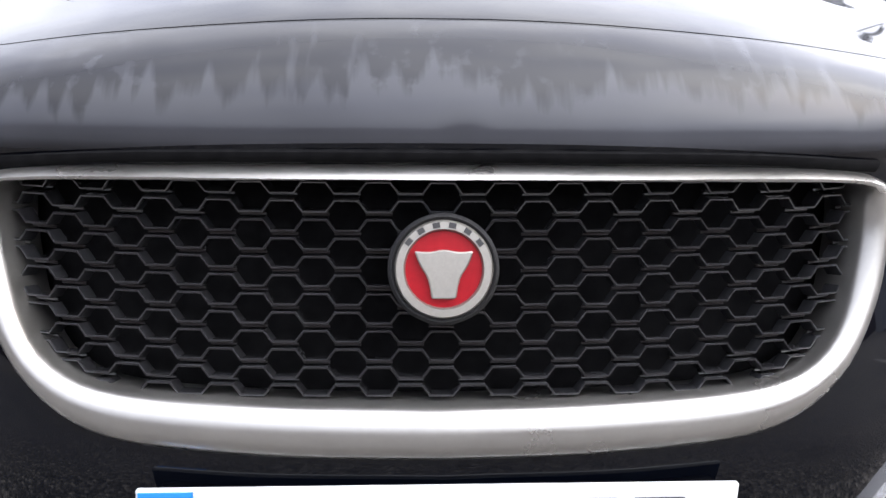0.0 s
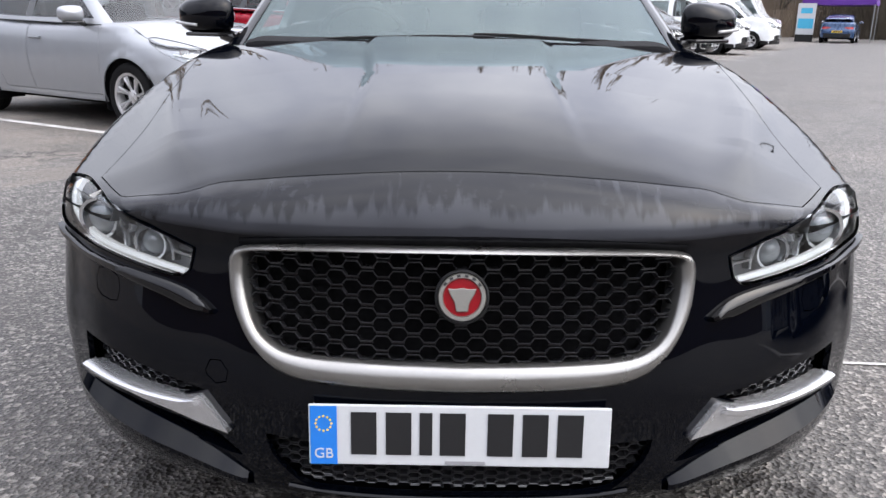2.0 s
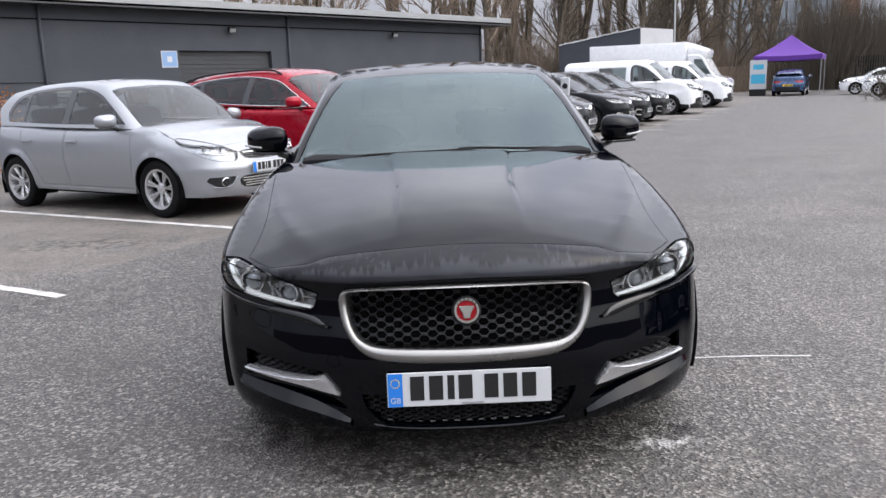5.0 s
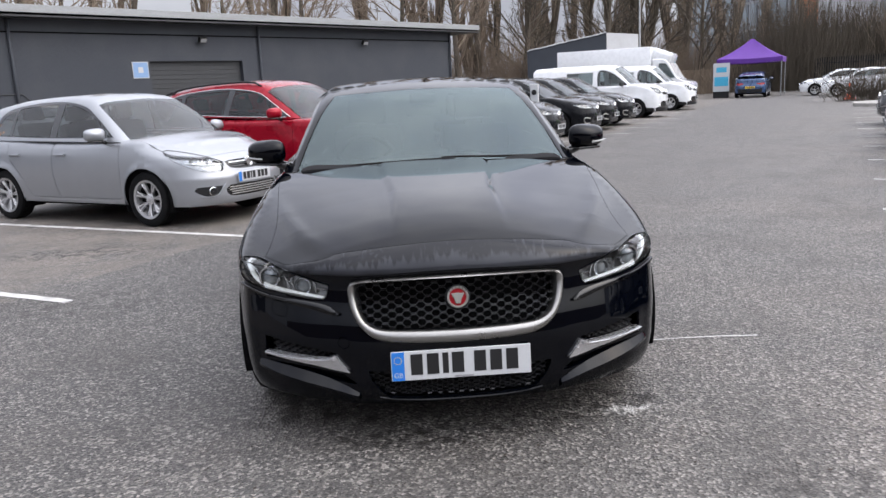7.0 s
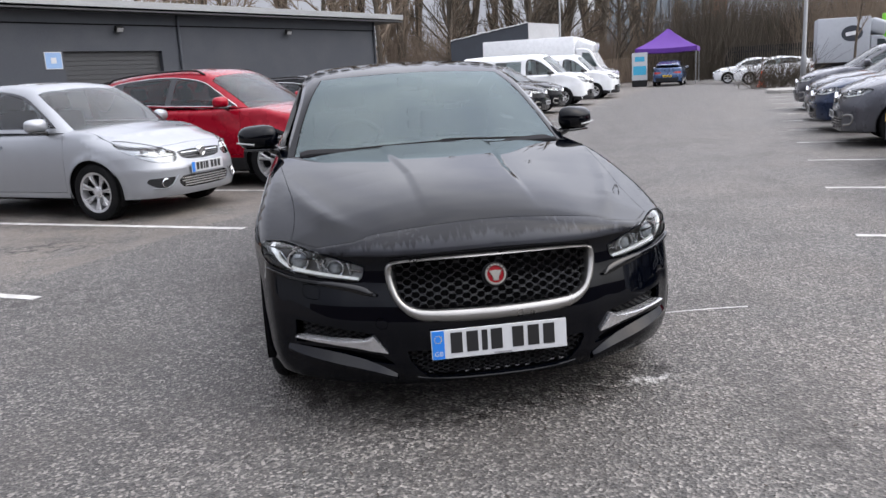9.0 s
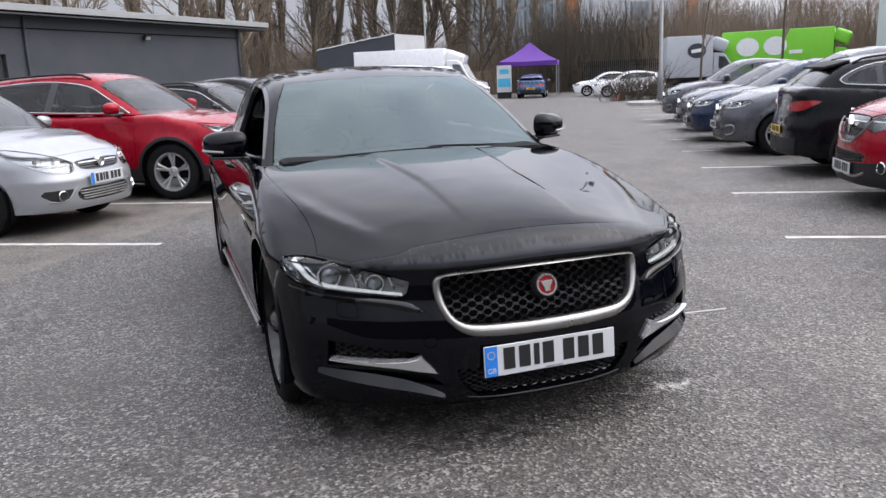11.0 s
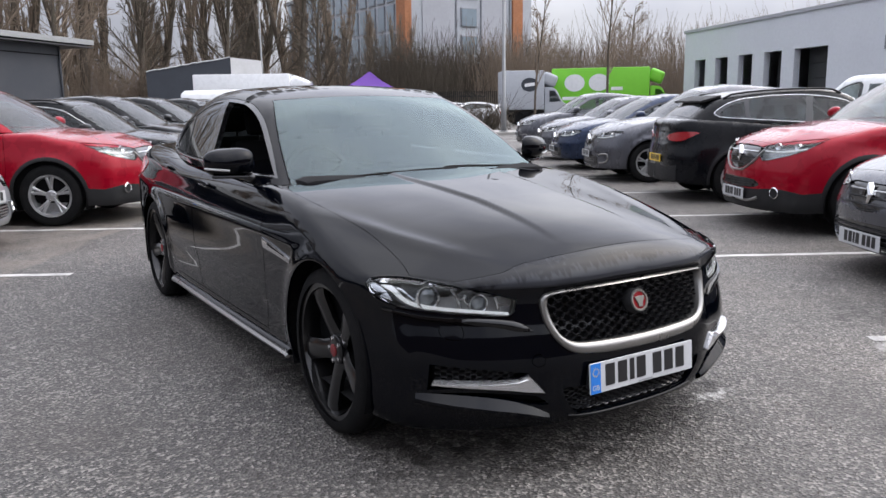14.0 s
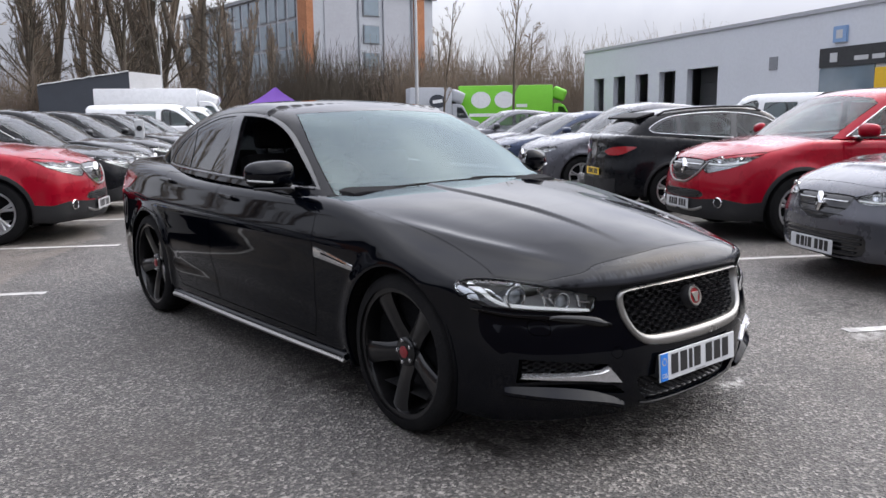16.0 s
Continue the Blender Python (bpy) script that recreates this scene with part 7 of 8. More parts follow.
for x in (-1.9, 8.07, 17.8):
    bm = box((0.34, 0.16, 0.22), Matrix.Translation((x, -0.22, 3.95)) @ pose(0, 0, 0, 25), 0.02)
    lm = part("wall_floodlight", bm, TRIM, bld)
    bm = box((0.28, 0.02, 0.16), Matrix.Translation((x, -0.30, 3.90)) @ pose(0, 0, 0, 25))
    part("floodlight_glass", bm, FASCIA, lm)
    bm = bmesh.new()
    tube(bm, [(x, 0, 4.02), (x, -0.2, 4.0)], 0.02, 6)
    part("floodlight_bracket", bm, TRIM, lm)
wall_box(4.80, 5.50, -0.03, -0.004, 2.38, 3.04, "wall_sign", PLATE_WHITE, bld, 0, "white and blue parking sign")
SIGN_BLUE = pbr("sign_blue", (0.20, 0.32, 0.52), 0.5, grain=0.1, scale=20)
wall_box(4.83, 5.47, -0.036, -0.031, 2.41, 3.01, "sign_panel", SIGN_BLUE, bld)
wall_box(5.04, 5.26, -0.041, -0.037, 2.60, 2.82, "sign_symbol", PLATE_WHITE, bld)
for k in range(-16, 14):
    bm = bmesh.new()
    tube(bm, [(k * 2.0, -0.05, 4.6), (k * 2.0, -0.7, 4.62)], 0.012, 5)
    part("soffit_bracket", bm, SHUTTER, bld)
bm = bmesh.new()
tube(bm, [(-1.6, -0.02, 1.9), (0.4, -0.02, 1.9), (0.7, -0.02, 1.6), (0.7, -0.02, 0)], 0.02, 6)
part("cable_conduit", bm, SHUTTER, bld, smooth=40)

# unseen dark wall behind the camera, added to darken the bumper's reflections
UNSEEN_WALL_DARK = pbr("unseen_wall_dark", (0.10, 0.07, 0.055), 0.9, grain=0.35, scale=9, stain=0.3, stain_scale=0.6, bump=0.2)
wall_south = part("wall_south", box((240, 0.3, 7.0), Matrix.Translation((0, -26, 3.5)), 0.02), UNSEEN_WALL_DARK, None)
tagged(wall_south, "plain dark wall added out of view to darken reflections", "wall", kind="structure")

# ---- dark store building beyond the vans ----
NAVY = pbr("dark_blue_grey_cladding", (0.028, 0.034, 0.045), 0.6, grain=0.15, scale=10, stain=0.3, stain_scale=1.0)
PALE = pbr("pale_cladding", (0.50, 0.51, 0.52), 0.6, grain=0.12, scale=10, stain=0.3, stain_scale=0.8)
store = thing("store_building", "dark blue-grey store building with a pale side wall", "building", kind="structure")


def prism(pts, heights, name, mat, root):
    """Walls up from plan points to the heights at each, with a lid."""
    bm = bmesh.new()
    lo = [bm.verts.new((*p, 0)) for p in pts]
    hi = [bm.verts.new((*p, h)) for p, h in zip(pts, heights)]
    for i in range(len(pts)):
        j = (i + 1) % len(pts)
        bm.faces.new((lo[i], lo[j], hi[j], hi[i]))
    bm.faces.new(hi)
    bmesh.ops.recalc_face_normals(bm, faces=bm.faces)
    return part(name, bm, mat, root)


prism([(9.4, 52.4), (14.6, 51.2), (15.6, 55.5), (10.4, 56.7)], [3.65, 4.58, 4.5, 3.6], "store_body", NAVY, store)
prism([(14.62, 51.2), (17.2, 52.5), (18.0, 56.0), (15.62, 55.5)], [4.56, 4.46, 4.4, 4.48], "store_side", PALE, store)
bm = bmesh.new()
tube(bm, [(9.4 + 5.2 * t, 52.36 - 1.2 * t, 3.66 + 0.93 * t + random.uniform(-0.04, 0.02)) for t in np.linspace(0, 1, 26)], 0.04, 6)
part("roof_edge", bm, PALE, store)

# ---- office block ----
OFF_WHITE = pbr("office_white_panel", (0.38, 0.40, 0.43), 0.55, grain=0.08, scale=3, stain=0.2, stain_scale=0.3)
OFF_GREY = pbr("office_grey_panel", (0.36, 0.37, 0.40), 0.5, grain=0.08, scale=3, stain=0.15, stain_scale=0.3)
BRICK = pbr("orange_brick", (0.36, 0.15, 0.07), 0.85, grain=0.4, scale=4, stain=0.3, stain_scale=0.8)
OFF_GLASS = pbr("office_glass", (0.15, 0.20, 0.24), 0.08, 0.0, coat=0.6, spec=0.9, grain=0.2, scale=0.6)
FRAME = pbr("office_frame", (0.20, 0.21, 0.23), 0.5, grain=0.1, scale=5)
off = thing("office_block", "five-storey white panelled office block with orange brick strips", "office building", kind="structure")
wall_box(40.3, 57.0, 72.7, 106, 0, 15.0, "wall", OFF_WHITE, off)
wall_box(39.9, 57.4, 72.3, 106.4, 15.0, 15.4, "roof", FRAME, off)
for k in range(5):
    z = 0.3 + k * 2.95
    for i in range(14):
        y = 75.0 + i * 2.2
        w = wall_box(40.18, 40.30, y, y + 1.65, z + 0.1, z + 2.8, "window", FRAME, off)
        wall_box(40.14, 40.18, y + 0.08, y + 1.57, z + 0.2, z + 2.7, "pane", OFF_GLASS, w)
    w = wall_box(47.2, 49.3, 72.56, 72.7, z + 0.5, z + 2.5, "window", FRAME, off)
    wall_box(47.3, 49.2, 72.50, 72.56, z + 0.6, z + 2.4, "pane", OFF_GLASS, w)
wall_box(40.1, 40.3, 72.5, 74.4, 0, 14.9, "brick_strip", BRICK, off)
wall_box(40.3, 40.9, 72.5, 72.7, 0, 14.9, "brick_strip", BRICK, off)
wall_box(54.2, 55.6, 72.45, 72.7, 0, 15.0, "brick_strip", BRICK, off)
for x0, x1 in ((42.3, 46.3), (50.0, 53.4)):
    wall_box(x0, x1, 72.6, 72.7, 0, 14.8, "grey_panel", OFF_GREY, off)
for x in (46.55, 49.85, 53.8):
    wall_box(x, x + 0.12, 72.55, 72.7, 0, 15.0, "panel_joint", FRAME, off)

# ---- pale workshop ----
SHOP = pbr("pale_workshop_cladding", (0.56, 0.585, 0.63), 0.55, grain=0.08, scale=6, stain=0.25, stain_scale=0.5, stain_colour=(0.46, 0.48, 0.52))
DARKBAY = pbr("workshop_dark", (0.025, 0.027, 0.03), 0.6, grain=0.3, scale=3)
ang = math.atan2(20.1 - 34.7, 34.0 - 39.8)
SHOP_M = Matrix.Translation((39.8, 34.7, 0)) @ Matrix.Rotation(ang, 4, "Z")
shop = thing("workshop_building", "pale grey workshop with a row of dark bay doors", "building", SHOP_M, kind="structure")
# local x runs along the front, +y is outside towards the car park's far side, so the body lies at +y
SH = 5.62
bays = [(1.40, 2.75), (3.95, 5.40), (6.55, 8.0), (9.15, 10.75), (11.85, 14.5)]
last = 0.0
for a, b in bays:
    wall_box(last, a, 0, 0.35, 0, 3.85, "pillar", SHOP, shop)
    wall_box(a, b, 0.9, 0.95, 0, 3.9, "bay_door", DARKBAY, shop)
    for k in range(5):
        wall_box(a + 0.02, b - 0.02, 0.86, 0.9, 0.12 + k * 0.75, 0.83 + k * 0.75, "door_panel", SHUTTER, shop, 0.01)
    last = b
wall_box(last, 45, 0, 0.35, 0, 3.85, "wall", SHOP, shop)
wall_box(0, 45, 0, 0.35, 3.85, SH, "upper_wall", SHOP, shop)
wall_box(0, 0.35, 0.35, 22, 0, SH, "end_wall", SHOP, shop)
wall_box(-0.1, 45.1, -0.08, 22, SH, SH + 0.18, "roof", OFF_GREY, shop)
wall_box(44.65, 45, 0.35, 22, 0, SH, "end_wall", SHOP, shop)
wall_box(0.35, 44.65, 21.7, 22, 0, SH, "back_wall", SHOP, shop)
wall_box(21.5, 29.0, -0.10, -0.004, 3.3, 4.1, "shop_sign", DARKBAY, shop, 0, "dark sign band with pale characters")
wall_box(21.5, 24.4, -0.05, -0.004, 0, 3.29, "entrance", OFF_GLASS, shop)
YELLOW = pbr("yellow_panel", (0.72, 0.44, 0.02), 0.5, grain=0.1, scale=10)
wall_box(24.45, 26.2, -0.08, -0.004, 0, 3.15, "yellow_panel", YELLOW, shop)
wall_box(22.2, 22.9, -0.12, -0.004, 4.3, 4.95, "blue_sign", SIGN_BLUE, shop)
wall_box(22.38, 22.72, -0.13, -0.121, 4.45, 4.8, "sign_symbol", PLATE_WHITE, shop)
for i, (x, w) in enumerate(((22.1, 0.4), (23.4, 0.7), (24.3, 0.6))):
    wall_box(x, x + w, -0.115, -0.101, 3.5, 3.68 + 0.2 * (i == 0), "sign_bar", PLATE_WHITE, shop)
wall_box(18.3, 18.85, -0.03, -0.004, 3.4, 4.0, "vent", FRAME, shop)

# ---- gazebo ----
PURPLE = pbr("purple_canvas", (0.085, 0.018, 0.22), 0.75, grain=0.15, scale=14, stain=0.15, bump=0.15, bump_scale=8)
gz = thing("gazebo", "purple canvas gazebo with a white and blue banner", "gazebo", pose(22.9, 47.2, 0, 0, 0, -30))
bm = bmesh.new()
N = 8
cs = []
hs = 1.9
ring = []
for k in range(4):
    a, b = [(-hs, -hs), (hs, -hs), (hs, hs), (-hs, hs)][k], [(hs, -hs), (hs, hs), (-hs, hs), (-hs, -hs)][k]
    for i in range(N):
        t = i / N
        ring.append((a[0] + (b[0] - a[0]) * t, a[1] + (b[1] - a[1]) * t, 2.35 - 0.05 * math.sin(math.pi * t)))
rows = []
for f, dz in ((0, -0.28), (0, 0), (0.25, 0.22), (0.5, 0.50), (0.75, 0.85), (0.97, 1.20)):
    rows.append([bm.verts.new((x * (1 - f), y * (1 - f), z + dz)) for x, y, z in ring])
for a, b in zip(rows, rows[1:]):
    for i in range(len(ring)):
        j = (i + 1) % len(ring)
        bm.faces.new((a[i], a[j], b[j], b[i]))
bm.faces.new(rows[-1])
bmesh.ops.recalc_face_normals(bm, faces=bm.faces)
part("canopy", bm, PURPLE, gz, smooth=40)
for sx in (-1, 1):
    for sy in (-1, 1):
        bm = box((0.05, 0.05, 2.35), Matrix.Translation((sx * 1.85, sy * 1.85, 1.175)), 0.006)
        part("leg", bm, FASCIA, gz)
for s in (-1, 1):
    bm = box((3.7, 0.03, 0.03), Matrix.Translation((0, s * 1.85, 2.1)))
    part("rail", bm, FASCIA, gz)
bn = thing("banner", "white and cyan advertising banner on a thin stand", "banner", pose(20.2, 45.5, 0, 0, 0, -28))
part("banner_sheet", box((0.95, 0.03, 1.7), Matrix.Translation((0, 0, 1.25)), 0.004), PLATE_WHITE, bn)
CYAN = pbr("cyan_print", (0.05, 0.36, 0.55), 0.5, grain=0.1, scale=10)
part("banner_print", box((0.8, 0.006, 0.55), Matrix.Translation((0, -0.019, 1.0))), CYAN, bn)
part("banner_print", box((0.6, 0.006, 0.3), Matrix.Translation((0, -0.019, 1.7))), CYAN, bn)
part("banner_foot", box((0.9, 0.4, 0.4), Matrix.Translation((0, 0, 0.2)), 0.03), TRIM, bn)

# slim white post between the dark cars
sp = thing("sign_post", "slim white post with a black round mark", "post", pose(3.2, 15.9, 0, 0, 0, -20))
pst = part("post", box((0.19, 0.12, 1.36), Matrix.Translation((0, 0, 0.68)), 0.02), PLATE_WHITE, sp)
bm = lathe([(0.062, 0.0), (0.062, -0.012), (0.05, -0.016), (0.0, -0.016)], 20, "y")
bm.transform(Matrix.Translation((0, -0.06, 1.17)))
part("round_mark", bm, TRIM, pst, smooth=40)
part("post_foot", box((0.26, 0.2, 0.03), Matrix.Translation((0, 0, 0.015)), 0.006), TRIM, sp)

# ---- trucks ----
GREEN = pbr("bright_green_truck", (0.17, 0.52, 0.03), 0.5, grain=0.06, scale=4, stain=0.1, stain_scale=0.6)


def box_truck(name, label, m, mat, length, width=2.3, top=3.3, logo=None, cab_mat=None):
    root = thing(name, label, "truck", m)
    body = part("box_body", box((length, width, top - 0.9), Matrix.Translation((length / 2, 0, (top + 0.9) / 2)), 0.06), mat, root, smooth=30)
    part("chassis", box((length + 1.4, width * 0.8, 0.3), Matrix.Translation((length / 2 + 0.7, 0, 0.72)), 0.03), TRIM, root)
    cab = bmesh.new()
    prof = outline([(length + 0.05, 0.5), (length + 0.05, 0.5), (length + 1.75, 0.5), (length + 1.75, 0.5), (length + 1.78, 1.1), (length + 1.2, 1.35), (length + 0.7, 2.15), (length + 0.05, 2.25), (length + 0.05, 2.25)], 5)
    cab = slab(prof, 1.9, Matrix.Translation((0, -0.95, 0)))
    bmesh.ops.bevel(cab, geom=list(cab.edges), offset=0.03, segments=1, affect="EDGES")
    c = part("cab", cab, cab_mat or mat, root, smooth=35)
    for s in (-1, 1):
        w = slab([(length + 0.35, 1.35), (length + 1.08, 1.38), (length + 0.68, 2.02), (length + 0.35, 2.05)], 0.012, Matrix.Translation((0, s * 0.952 - 0.006, 0)))
        part("cab_window", w, SIDE_GLASS_FAR, c)
        for x in (1.0, length - 0.8 if length > 5 else 1.9, length + 1.05):
            bm = lathe([(0.2, -0.1), (0.40, -0.1), (0.40, 0.1), (0.2, 0.1), (0.18, 0.05), (0, 0.05)], 24, "y")
            bm.transform(Matrix.Translation((x, s * 0.9, 0.40)))
            part("wheel", bm, RUBBER, root, smooth=40)
    part("wind_deflector", box((0.9, width * 0.85, 0.75), Matrix.Translation((length + 0.4, 0, top - 0.55)) @ pose(0, 0, 0, 0, 22, 0), 0.2, 3), mat, root, smooth=50)
    return root, body


tr, tb = box_truck("green_truck", "bright green box truck with plain white disc emblems", pose(31.6, 38.2, 0, 0, 0, -47), GREEN, 6.0, top=3.4)
for cx, w, h in ((1.45, 1.25, 1.05), (2.95, 1.25, 1.05)):
    bm = slab(outline([(cx + w / 2 * math.cos(a), 2.5 + h / 2 * math.sin(a)) for a in np.linspace(0, 2 * math.pi, 15)[:-1]], 3), 0.02, Matrix.Translation((0, -1.172, 0)))
    part("emblem_disc", bm, WHITE_PAINT, tb)
for z, w in ((2.12, 0.7), (1.55, 3.0)):
    part("emblem_bar", box((w, 0.02, 0.2), Matrix.Translation((4.05 if w < 1 else 2.2, -1.162, z)), 0.005), WHITE_PAINT, tb)
tr2, tb2 = box_truck("white_box_truck", "white box truck with a dark oval emblem shape", pose(27.6, 38.6, 0, 0, 0, -30), OFF_WHITE, 2.6, top=3.25)
bm = lathe([(0.52, 0.0), (0.52, -0.02), (0.0, -0.02)], 28, "y", squash=0.8)
bm.transform(Matrix.Translation((1.7, -1.152, 2.4)))
part("logo_oval", bm, NAVY, tb2, smooth=40)
part("logo_bar", box((0.62, 0.02, 0.2), Matrix.Translation((1.7, -1.18, 2.4)) @ pose(0, 0, 0, 0, -8, 0), 0.005), WHITE_PAINT, tb2)
lx, ly = bay(-11.1, 36.3)
box_truck("white_luton_van", "white box van with a rounded cab-over body", pose(lx, ly, 0, 0, 0, -30), WHITE_PAINT, 4.5, 2.1, 2.82)


# ---- trees and hedges ----
BARK = pbr("tree_bark", (0.085, 0.068, 0.052), 0.95, grain=0.4, scale=9, stain=0.4, stain_scale=2, stain_colour=(0.06, 0.065, 0.04), bump=0.5, bump_scale=18, stretch=(1, 1, 0.25))
TWIG = pbr("bare_twigs", (0.23, 0.18, 0.135), 0.95, grain=0.35, scale=1.5, stain=0.3, stain_scale=0.5, stain_colour=(0.10, 0.08, 0.06))
TWIG_DARK = pbr("dark_twigs", (0.085, 0.07, 0.052), 0.95, grain=0.35, scale=1.5, stain=0.3, stain_scale=0.5)
LEAF = pbr("brown_beech_leaves", (0.28, 0.115, 0.04), 0.8, grain=0.4, scale=14, stain=0.4, stain_scale=3, stain_colour=(0.12, 0.05, 0.02))


class Sticks:
    """Collects thin tapered bars into one mesh."""

    def __init__(self):
        self.v, self.f = [], []

    def add(self, pts, r0, r1, n=3):
        k = len(self.v)
        m = len(pts)
        for i, p in enumerate(pts):
            a, b = pts[max(i - 1, 0)], pts[min(i + 1, m - 1)]
            d = np.array(b) - np.array(a)
            d /= np.linalg.norm(d) + 1e-9
            u = np.cross(d, (0.31, 0.87, 0.38))
            u /= np.linalg.norm(u) + 1e-9
            w = np.cross(d, u)
            r = r0 + (r1 - r0) * i / (m - 1)
            for j in range(n):
                c, s = math.cos(2 * math.pi * j / n), math.sin(2 * math.pi * j / n)
                self.v.append(np.array(p) + (u * c + w * s) * r)
        for i in range(m - 1):
            for j in range(n):
                j2 = (j + 1) % n
                self.f.append((k + i * n + j, k + i * n + j2, k + (i + 1) * n + j2, k + (i + 1) * n + j))

    def put(self, name, mat, parent, label=""):
        return mesh_object(name, self.v, self.f, mat, parent, label, smooth=True)


def branch(st, rng, p, d, length, r, level, up, spread, kids, twig_r, bend=0.25):
    """Grows a limb and its side limbs into st."""
    pts, q, e = [np.array(p)], np.array(p, float), np.array(d, float)
    n = 5 if level > 1 else 3
    for i in range(n):
        e = e + rng.normal(0, bend / n, 3) + np.array((0, 0, up / n))
        e /= np.linalg.norm(e)
        q = q + e * length / n
        pts.append(q.copy())
    st.add(pts, r, max(twig_r, r * 0.35), 5 if level > 1 else 3)
    if level <= 0:
        return
    for k in range(kids[level]):
        t = rng.uniform(0.18, 1.0)
        i = min(int(t * n), n - 1)
        b = pts[i] + (pts[i + 1] - pts[i]) * (t * n - i)
        ax = pts[i + 1] - pts[i]
        ax = ax / np.linalg.norm(ax)
        s = rng.normal(0, 1, 3)
        s -= ax * (s @ ax)
        s /= np.linalg.norm(s) + 1e-9
        sp = spread * rng.uniform(0.7, 1.3)
        nd = ax * math.cos(sp) + s * math.sin(sp)
        branch(st, rng, b, nd, length * rng.uniform(0.3, 0.55) * (1.15 - 0.5 * t), max(twig_r, r * 0.4), level - 1, up, spread, kids, twig_r, bend)


def bare_tree(name, label, m, seed, height, trunk_r, kids, spread, up, first=0.12, levels=2, limbs=26, limb_len=0.22, twig_r=0.012, twig=None, lean=0.03, fork=1, column=False):
    rng = np.random.default_rng(seed)
    root = thing(name, label, "tree", m, "bare trees")
    tr, cr = Sticks(), Sticks()
    for fk in range(fork):
        d0 = np.array((rng.normal(0, lean), rng.normal(0, lean), 1.0)) if fork == 1 else np.array((0.16 * math.cos(fk * 2.4), 0.16 * math.sin(fk * 2.4), 1.0))
        pts, q = [np.zeros(3)], np.zeros(3)
        for i in range(9):
            d0 = d0 + np.array((*rng.normal(0, lean, 2), 0))
            d0 /= np.linalg.norm(d0)
            q = q + d0 * height * rng.uniform(0.85, 1.0) / 9
            pts.append(q.copy())
        tr.add(pts, trunk_r, 0.02, 9)
        for k in range(limbs):
            t = first + (1 - first) * (k + rng.uniform()) / limbs
            i = min(int(t * 9), 8)
            b = pts[i] + (pts[i + 1] - pts[i]) * (t * 9 - i)
            a = rng.uniform(0, 2 * math.pi)
            sp = spread * rng.uniform(0.8, 1.2)
            d = np.array((math.cos(a) * math.sin(sp), math.sin(a) * math.sin(sp), math.cos(sp)))
            branch(cr, rng, b, d, height * limb_len * (0.8 * min(1.0, 2.4 - 2.0 * t) if column else 1.25 - t) * rng.uniform(0.7, 1.2), trunk_r * 0.32 * (1.1 - t) + 0.012, levels, up, spread * 0.8, kids, twig_r)
    part_t = tr.put("trunk", BARK, root)
    cr.put("crown", twig or TWIG, root, "bare branches and fine twigs")
    return root


POPLARS = [bare_tree("poplar_tree", "tall bare poplar with dense upright twigs", pose(-14, 60, 0), 11, 19.8, 0.34, (0, 5, 7), 0.30, 0.75, 0.06, 2, 56, 0.21, 0.017, fork=1, column=True),
           bare_tree("poplar_tree", "tall bare poplar with dense upright twigs", pose(3, 62, 0), 12, 21, 0.37, (0, 5, 7), 0.28, 0.8, 0.05, 2, 40, 0.20, 0.017, fork=3, column=True)]
OAKS = [bare_tree("bare_tree", "large bare tree with spreading limbs", pose(-6, 58, 0), 21, 15, 0.36, (0, 6, 7), 0.85, 0.18, 0.22, 2, 22, 0.36, 0.015),
        bare_tree("bare_tree", "large bare tree with spreading limbs", pose(21, 62, 0), 22, 14, 0.32, (0, 7, 8), 0.8, 0.15, 0.15, 2, 26, 0.36, 0.015, TWIG_DARK)]
YOUNG = bare_tree("young_tree", "slender young bare tree", pose(26.3, 33.5, 0), 31, 8.2, 0.075, (0, 3, 5), 0.5, 0.35, 0.25, 2, 18, 0.30, 0.008)
copy_thing(YOUNG, pose(29.6, 31.2, 0, 0, 0, 70) @ Matrix.Scale(1.2, 4))
rt = np.random.default_rng(5)
# a belt of poplars behind the grey building and across the far end
for x, y, s in ((-24, 52, 1.0), (-19, 56, 0.9), (-9, 62, 1.0), (-2, 66, 1.05), (6.5, 60, 0.95), (8.8, 64, 1.1), (11, 61, 1.0), (13, 66, 1.1), (15, 63, 0.95), (17.2, 67, 1.1), (19.5, 64, 1.05), (22.5, 69, 1.1), (25, 66, 1.0), (30.0, 68, 0.62), (32.0, 73, 0.6), (34.0, 69, 0.55), (36.0, 73, 0.55), (37.5, 69, 0.5)):
    copy_thing(POPLARS[int(rt.integers(2))], pose(x, y, 0, 0, 0, rt.uniform(0, 360)) @ Matrix.Scale(s, 4))
for x, y, s, k in ((-30, 50, 1.0, 0), (-20, 48, 0.9, 0), (-11, 54, 0.85, 0), (0.5, 58, 0.95, 0), (5.2, 57, 0.9, 0), (10, 58.5, 0.9, 1), (16.5, 60, 1.0, 1), (24.5, 60, 0.85, 1), (28, 63, 0.6, 1), (33, 65, 0.55, 1), (60, 88, 0.9, 0), (68, 84, 1.0, 0), (66, 66, 0.9, 0), (48, 70, 0.55, 1), (52, 66, 0.6, 1), (57, 60, 0.62, 1), (62, 56, 0.62, 0), (66, 50, 0.6, 1), (70, 44, 0.7, 0)):
    copy_thing(OAKS[k], pose(x, y, 0, 0, 0, rt.uniform(0, 360)) @ Matrix.Scale(s, 4))


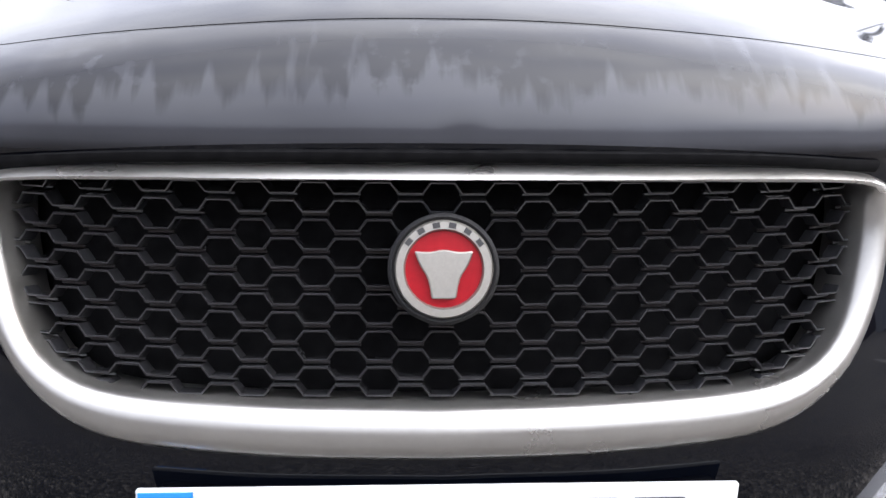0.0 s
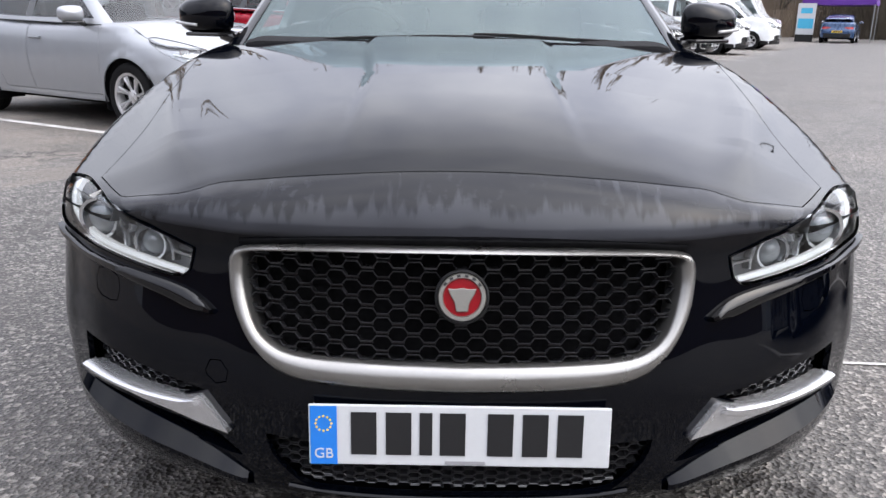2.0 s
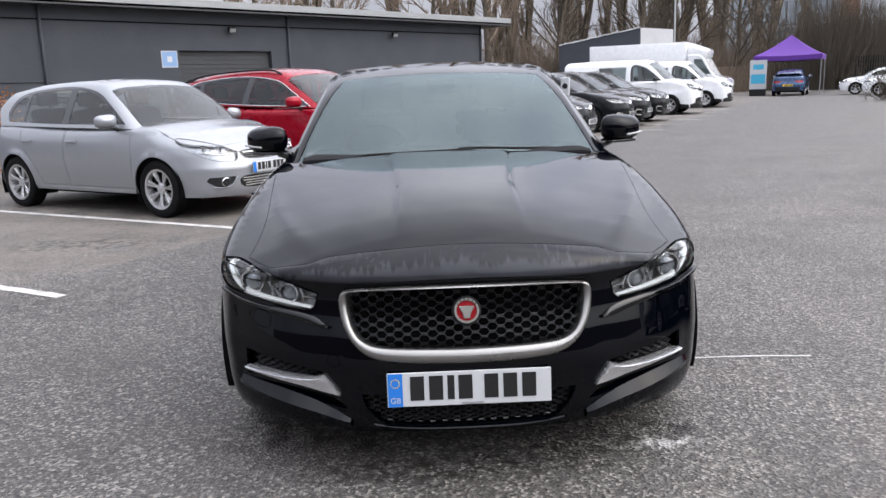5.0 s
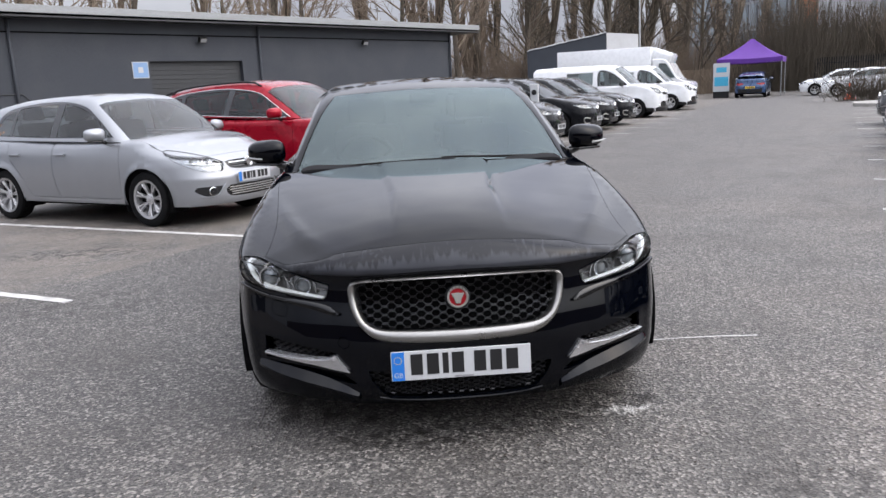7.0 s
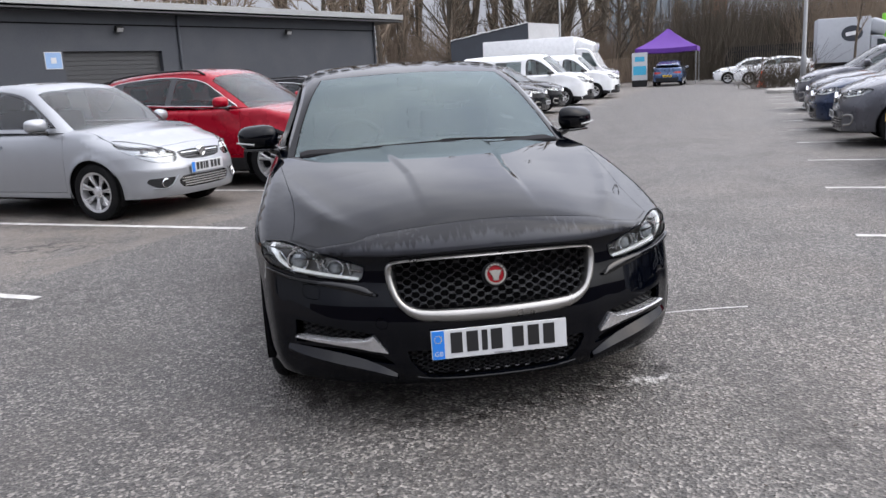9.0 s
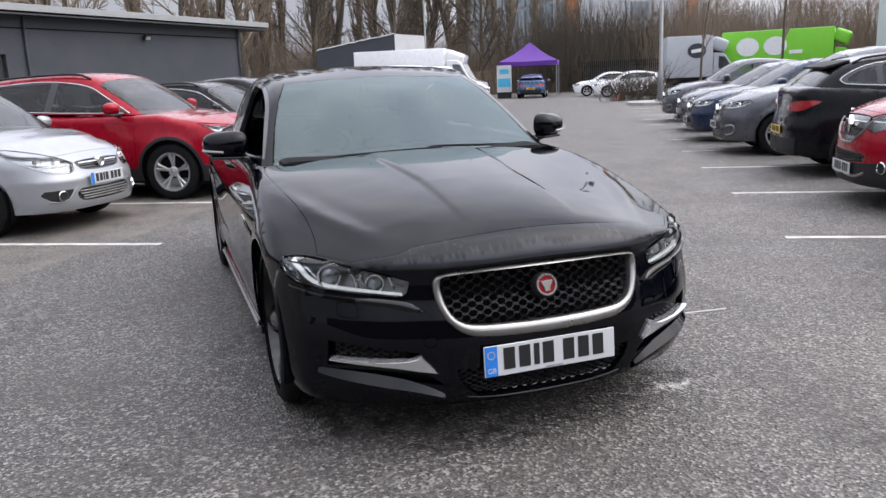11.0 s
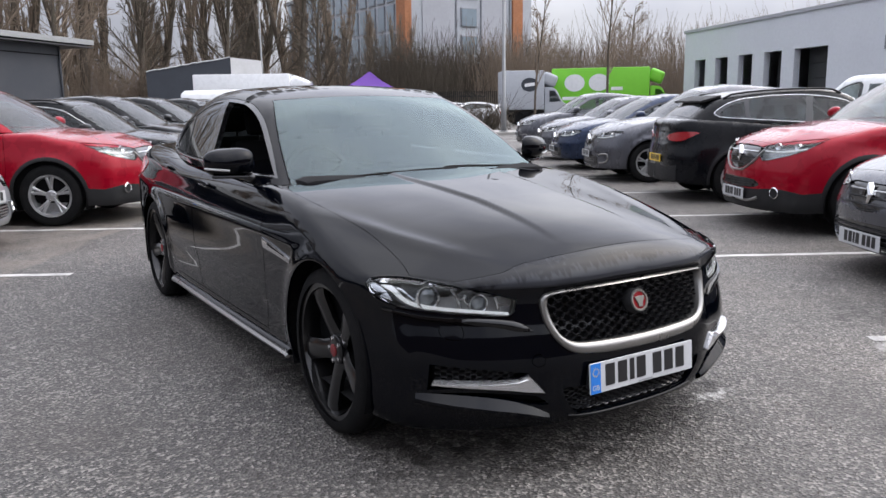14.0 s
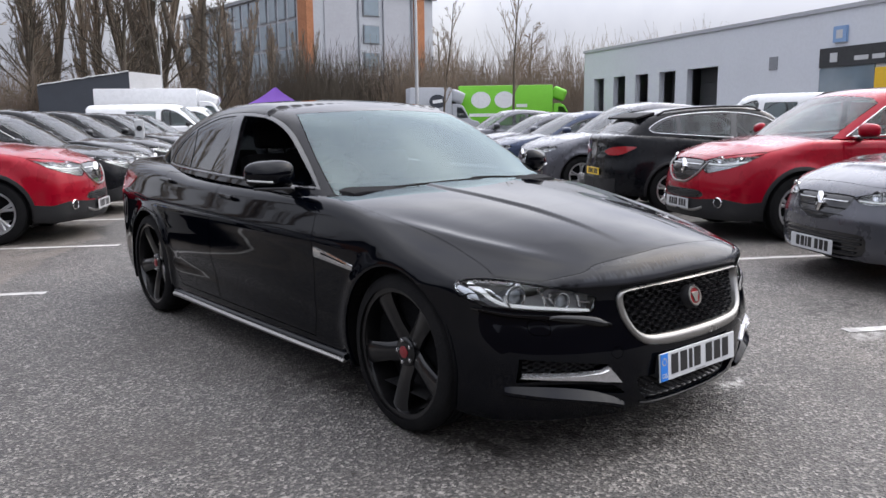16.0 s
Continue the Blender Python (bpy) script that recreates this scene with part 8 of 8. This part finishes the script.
def thicket(name, label, line, depth, height, count, seed, mat, r=0.014, lean=0.25):
    """A tangle of upright bare twigs along a line; nobody could count them."""
    rng = np.random.default_rng(seed)
    st = Sticks()
    line = np.array(line, float)
    for _ in range(count):
        t = rng.uniform(0, len(line) - 1)
        i = min(int(t), len(line) - 2)
        p = line[i] + (line[i + 1] - line[i]) * (t - i) + rng.normal(0, depth / 2, 2)
        h = height * rng.uniform(0.45, 1.0) * (0.8 + 0.2 * math.sin(t * 9.1) + 0.15 * math.sin(t * 23))
        z0 = rng.uniform(0, 0.45) * h if rng.uniform() < 0.6 else 0.0
        d = np.array((*rng.normal(0, lean, 2), 1.0))
        q = np.array((p[0], p[1], z0))
        st.add([q, q + d * (h - z0) * 0.5 + rng.normal(0, 0.12, 3), q + d * (h - z0) + rng.normal(0, 0.2, 3)], r * 1.4, r * 0.6, 3)
    ob = st.put(name, mat, None)
    return tagged(ob, label, "hedge", kind="stuff")


thicket("bare_thicket", "tangle of bare brown undergrowth along the back fence", [(8, 58), (18, 60), (28, 63), (38, 66)], 3.0, 5.5, 6000, 41, TWIG)
thicket("bare_hedge", "tall bare brown hedge before the office block", [(29, 56), (36, 60), (44, 62), (52, 58)], 3.5, 7.6, 9000, 42, TWIG_DARK)
thicket("bare_hedge", "bare brown hedge behind the green truck", [(40, 56), (50, 48), (56, 40), (60, 30)], 3.5, 8.2, 9500, 43, TWIG)
thicket("bare_thicket", "brown undergrowth behind the grey building", [(-30, 46), (-15, 54), (0, 60), (9, 60)], 3.0, 6.0, 4500, 44, TWIG)
thicket("bare_shrub", "small bare shrub on the kerbed island", [(19.6, 31.2), (21.6, 30.1)], 0.7, 1.7, 500, 45, TWIG_DARK, 0.008, 0.5)

# beech hedge behind the silver car
rng = np.random.default_rng(9)
verts, faces = [], []
for _ in range(9000):
    t = rng.uniform() ** 1.6
    c = np.array((-6.75 - 7.5 * t, 10.1 + 4.4 * t, 0)) + np.array((rng.normal(0, 0.2), rng.normal(0, 0.24), rng.uniform(0.15, 1.38 + 0.12 * math.sin(t * 31))))
    a, b = rng.normal(0, 1, 3), rng.normal(0, 1, 3)
    a /= np.linalg.norm(a)
    b -= a * (a @ b)
    b /= np.linalg.norm(b)
    k = len(verts)
    verts += [c - a * 0.034, c + b * 0.018 + a * 0.005, c + a * 0.034, c - b * 0.018 + a * 0.005]
    faces.append((k, k + 1, k + 2, k + 3))
tagged(mesh_object("beech_hedge", verts, faces, LEAF, None, smooth=False), "clipped hedge with dry orange-brown leaves", "hedge", kind="stuff")

# fences at the far end
WOODF = pbr("weathered_fence_wood", (0.17, 0.13, 0.095), 0.9, grain=0.4, scale=14, stain=0.3, random_tone=0.4, stretch=(1, 1, 0.2), bump=0.3)
fence = thing("wooden_fence", "weathered brown timber board fence", "fence", kind="structure")
pa, pb = Vector((15.0, 55.5, 0)), Vector((33.0, 63.0, 0))
fdir = (pb - pa).normalized()
fang = math.atan2(fdir.y, fdir.x)
bm0 = box((0.16, 0.025, 1.9), Matrix.Translation((0, 0, 0.97)), 0.004, 1)
board_mesh = bpy.data.meshes.new("board")
bm0.to_mesh(board_mesh)
bm0.free()
board_mesh.materials.append(WOODF)
for k in range(int((pb - pa).length / 0.175)):
    ob = new("board", board_mesh)
    ob.parent = fence
    p = pa + fdir * k * 0.175
    ob.matrix_basis = pose(p.x, p.y, random.uniform(-0.03, 0.03), 0, random.uniform(-0.6, 0.6), math.degrees(fang))
pal = thing("palisade_fence", "dark steel palisade fence", "fence", kind="structure")
pa, pb = Vector((30.5, 53.5, 0)), Vector((38.0, 47.0, 0))
fdir = (pb - pa).normalized()
fang = math.degrees(math.atan2(fdir.y, fdir.x))
bm0 = box((0.07, 0.02, 2.3), Matrix.Translation((0, 0, 1.15)), 0.004, 1)
pale_mesh = bpy.data.meshes.new("pale")
bm0.to_mesh(pale_mesh)
bm0.free()
pale_mesh.materials.append(TRIM)
for k in range(int((pb - pa).length / 0.155)):
    ob = new("pale", pale_mesh)
    ob.parent = pal
    p = pa + fdir * k * 0.155
    ob.matrix_basis = pose(p.x, p.y, 0, 0, 0, fang)
for z in (0.5, 1.9):
    bm = bmesh.new()
    tube(bm, [pa + Vector((0, 0, z)), pb + Vector((0, 0, z))], 0.03, 6)
    part("rail", bm, TRIM, pal)

# dead leaves and grit round the black car
rng = np.random.default_rng(3)
verts, faces = [], []
for _ in range(300):
    c = np.array((rng.normal(0.1, 1.3), rng.normal(-0.1, 0.45), 0.006)) if rng.uniform() < 0.75 else np.array((rng.uniform(-4, 5), rng.uniform(-1.2, 6), 0.006))
    a = rng.uniform(0, 2 * math.pi)
    ln, w = rng.uniform(0.003, 0.014), rng.uniform(0.002, 0.006)
    u, v = np.array((math.cos(a), math.sin(a), rng.uniform(-0.1, 0.2))), np.array((-math.sin(a), math.cos(a), rng.uniform(-0.1, 0.2)))
    k = len(verts)
    verts += [c - u * ln, c + v * w, c + u * ln, c - v * w]
    faces.append((k, k + 1, k + 2, k + 3))
DEBRIS = pbr("leaf_litter", (0.035, 0.025, 0.018), 0.9, grain=0.3, scale=40, random_tone=0.2)
tagged(mesh_object("leaf_litter", verts, faces, DEBRIS, None, smooth=False), "dark scraps of leaves and grit on the tarmac", "litter", kind="stuff")
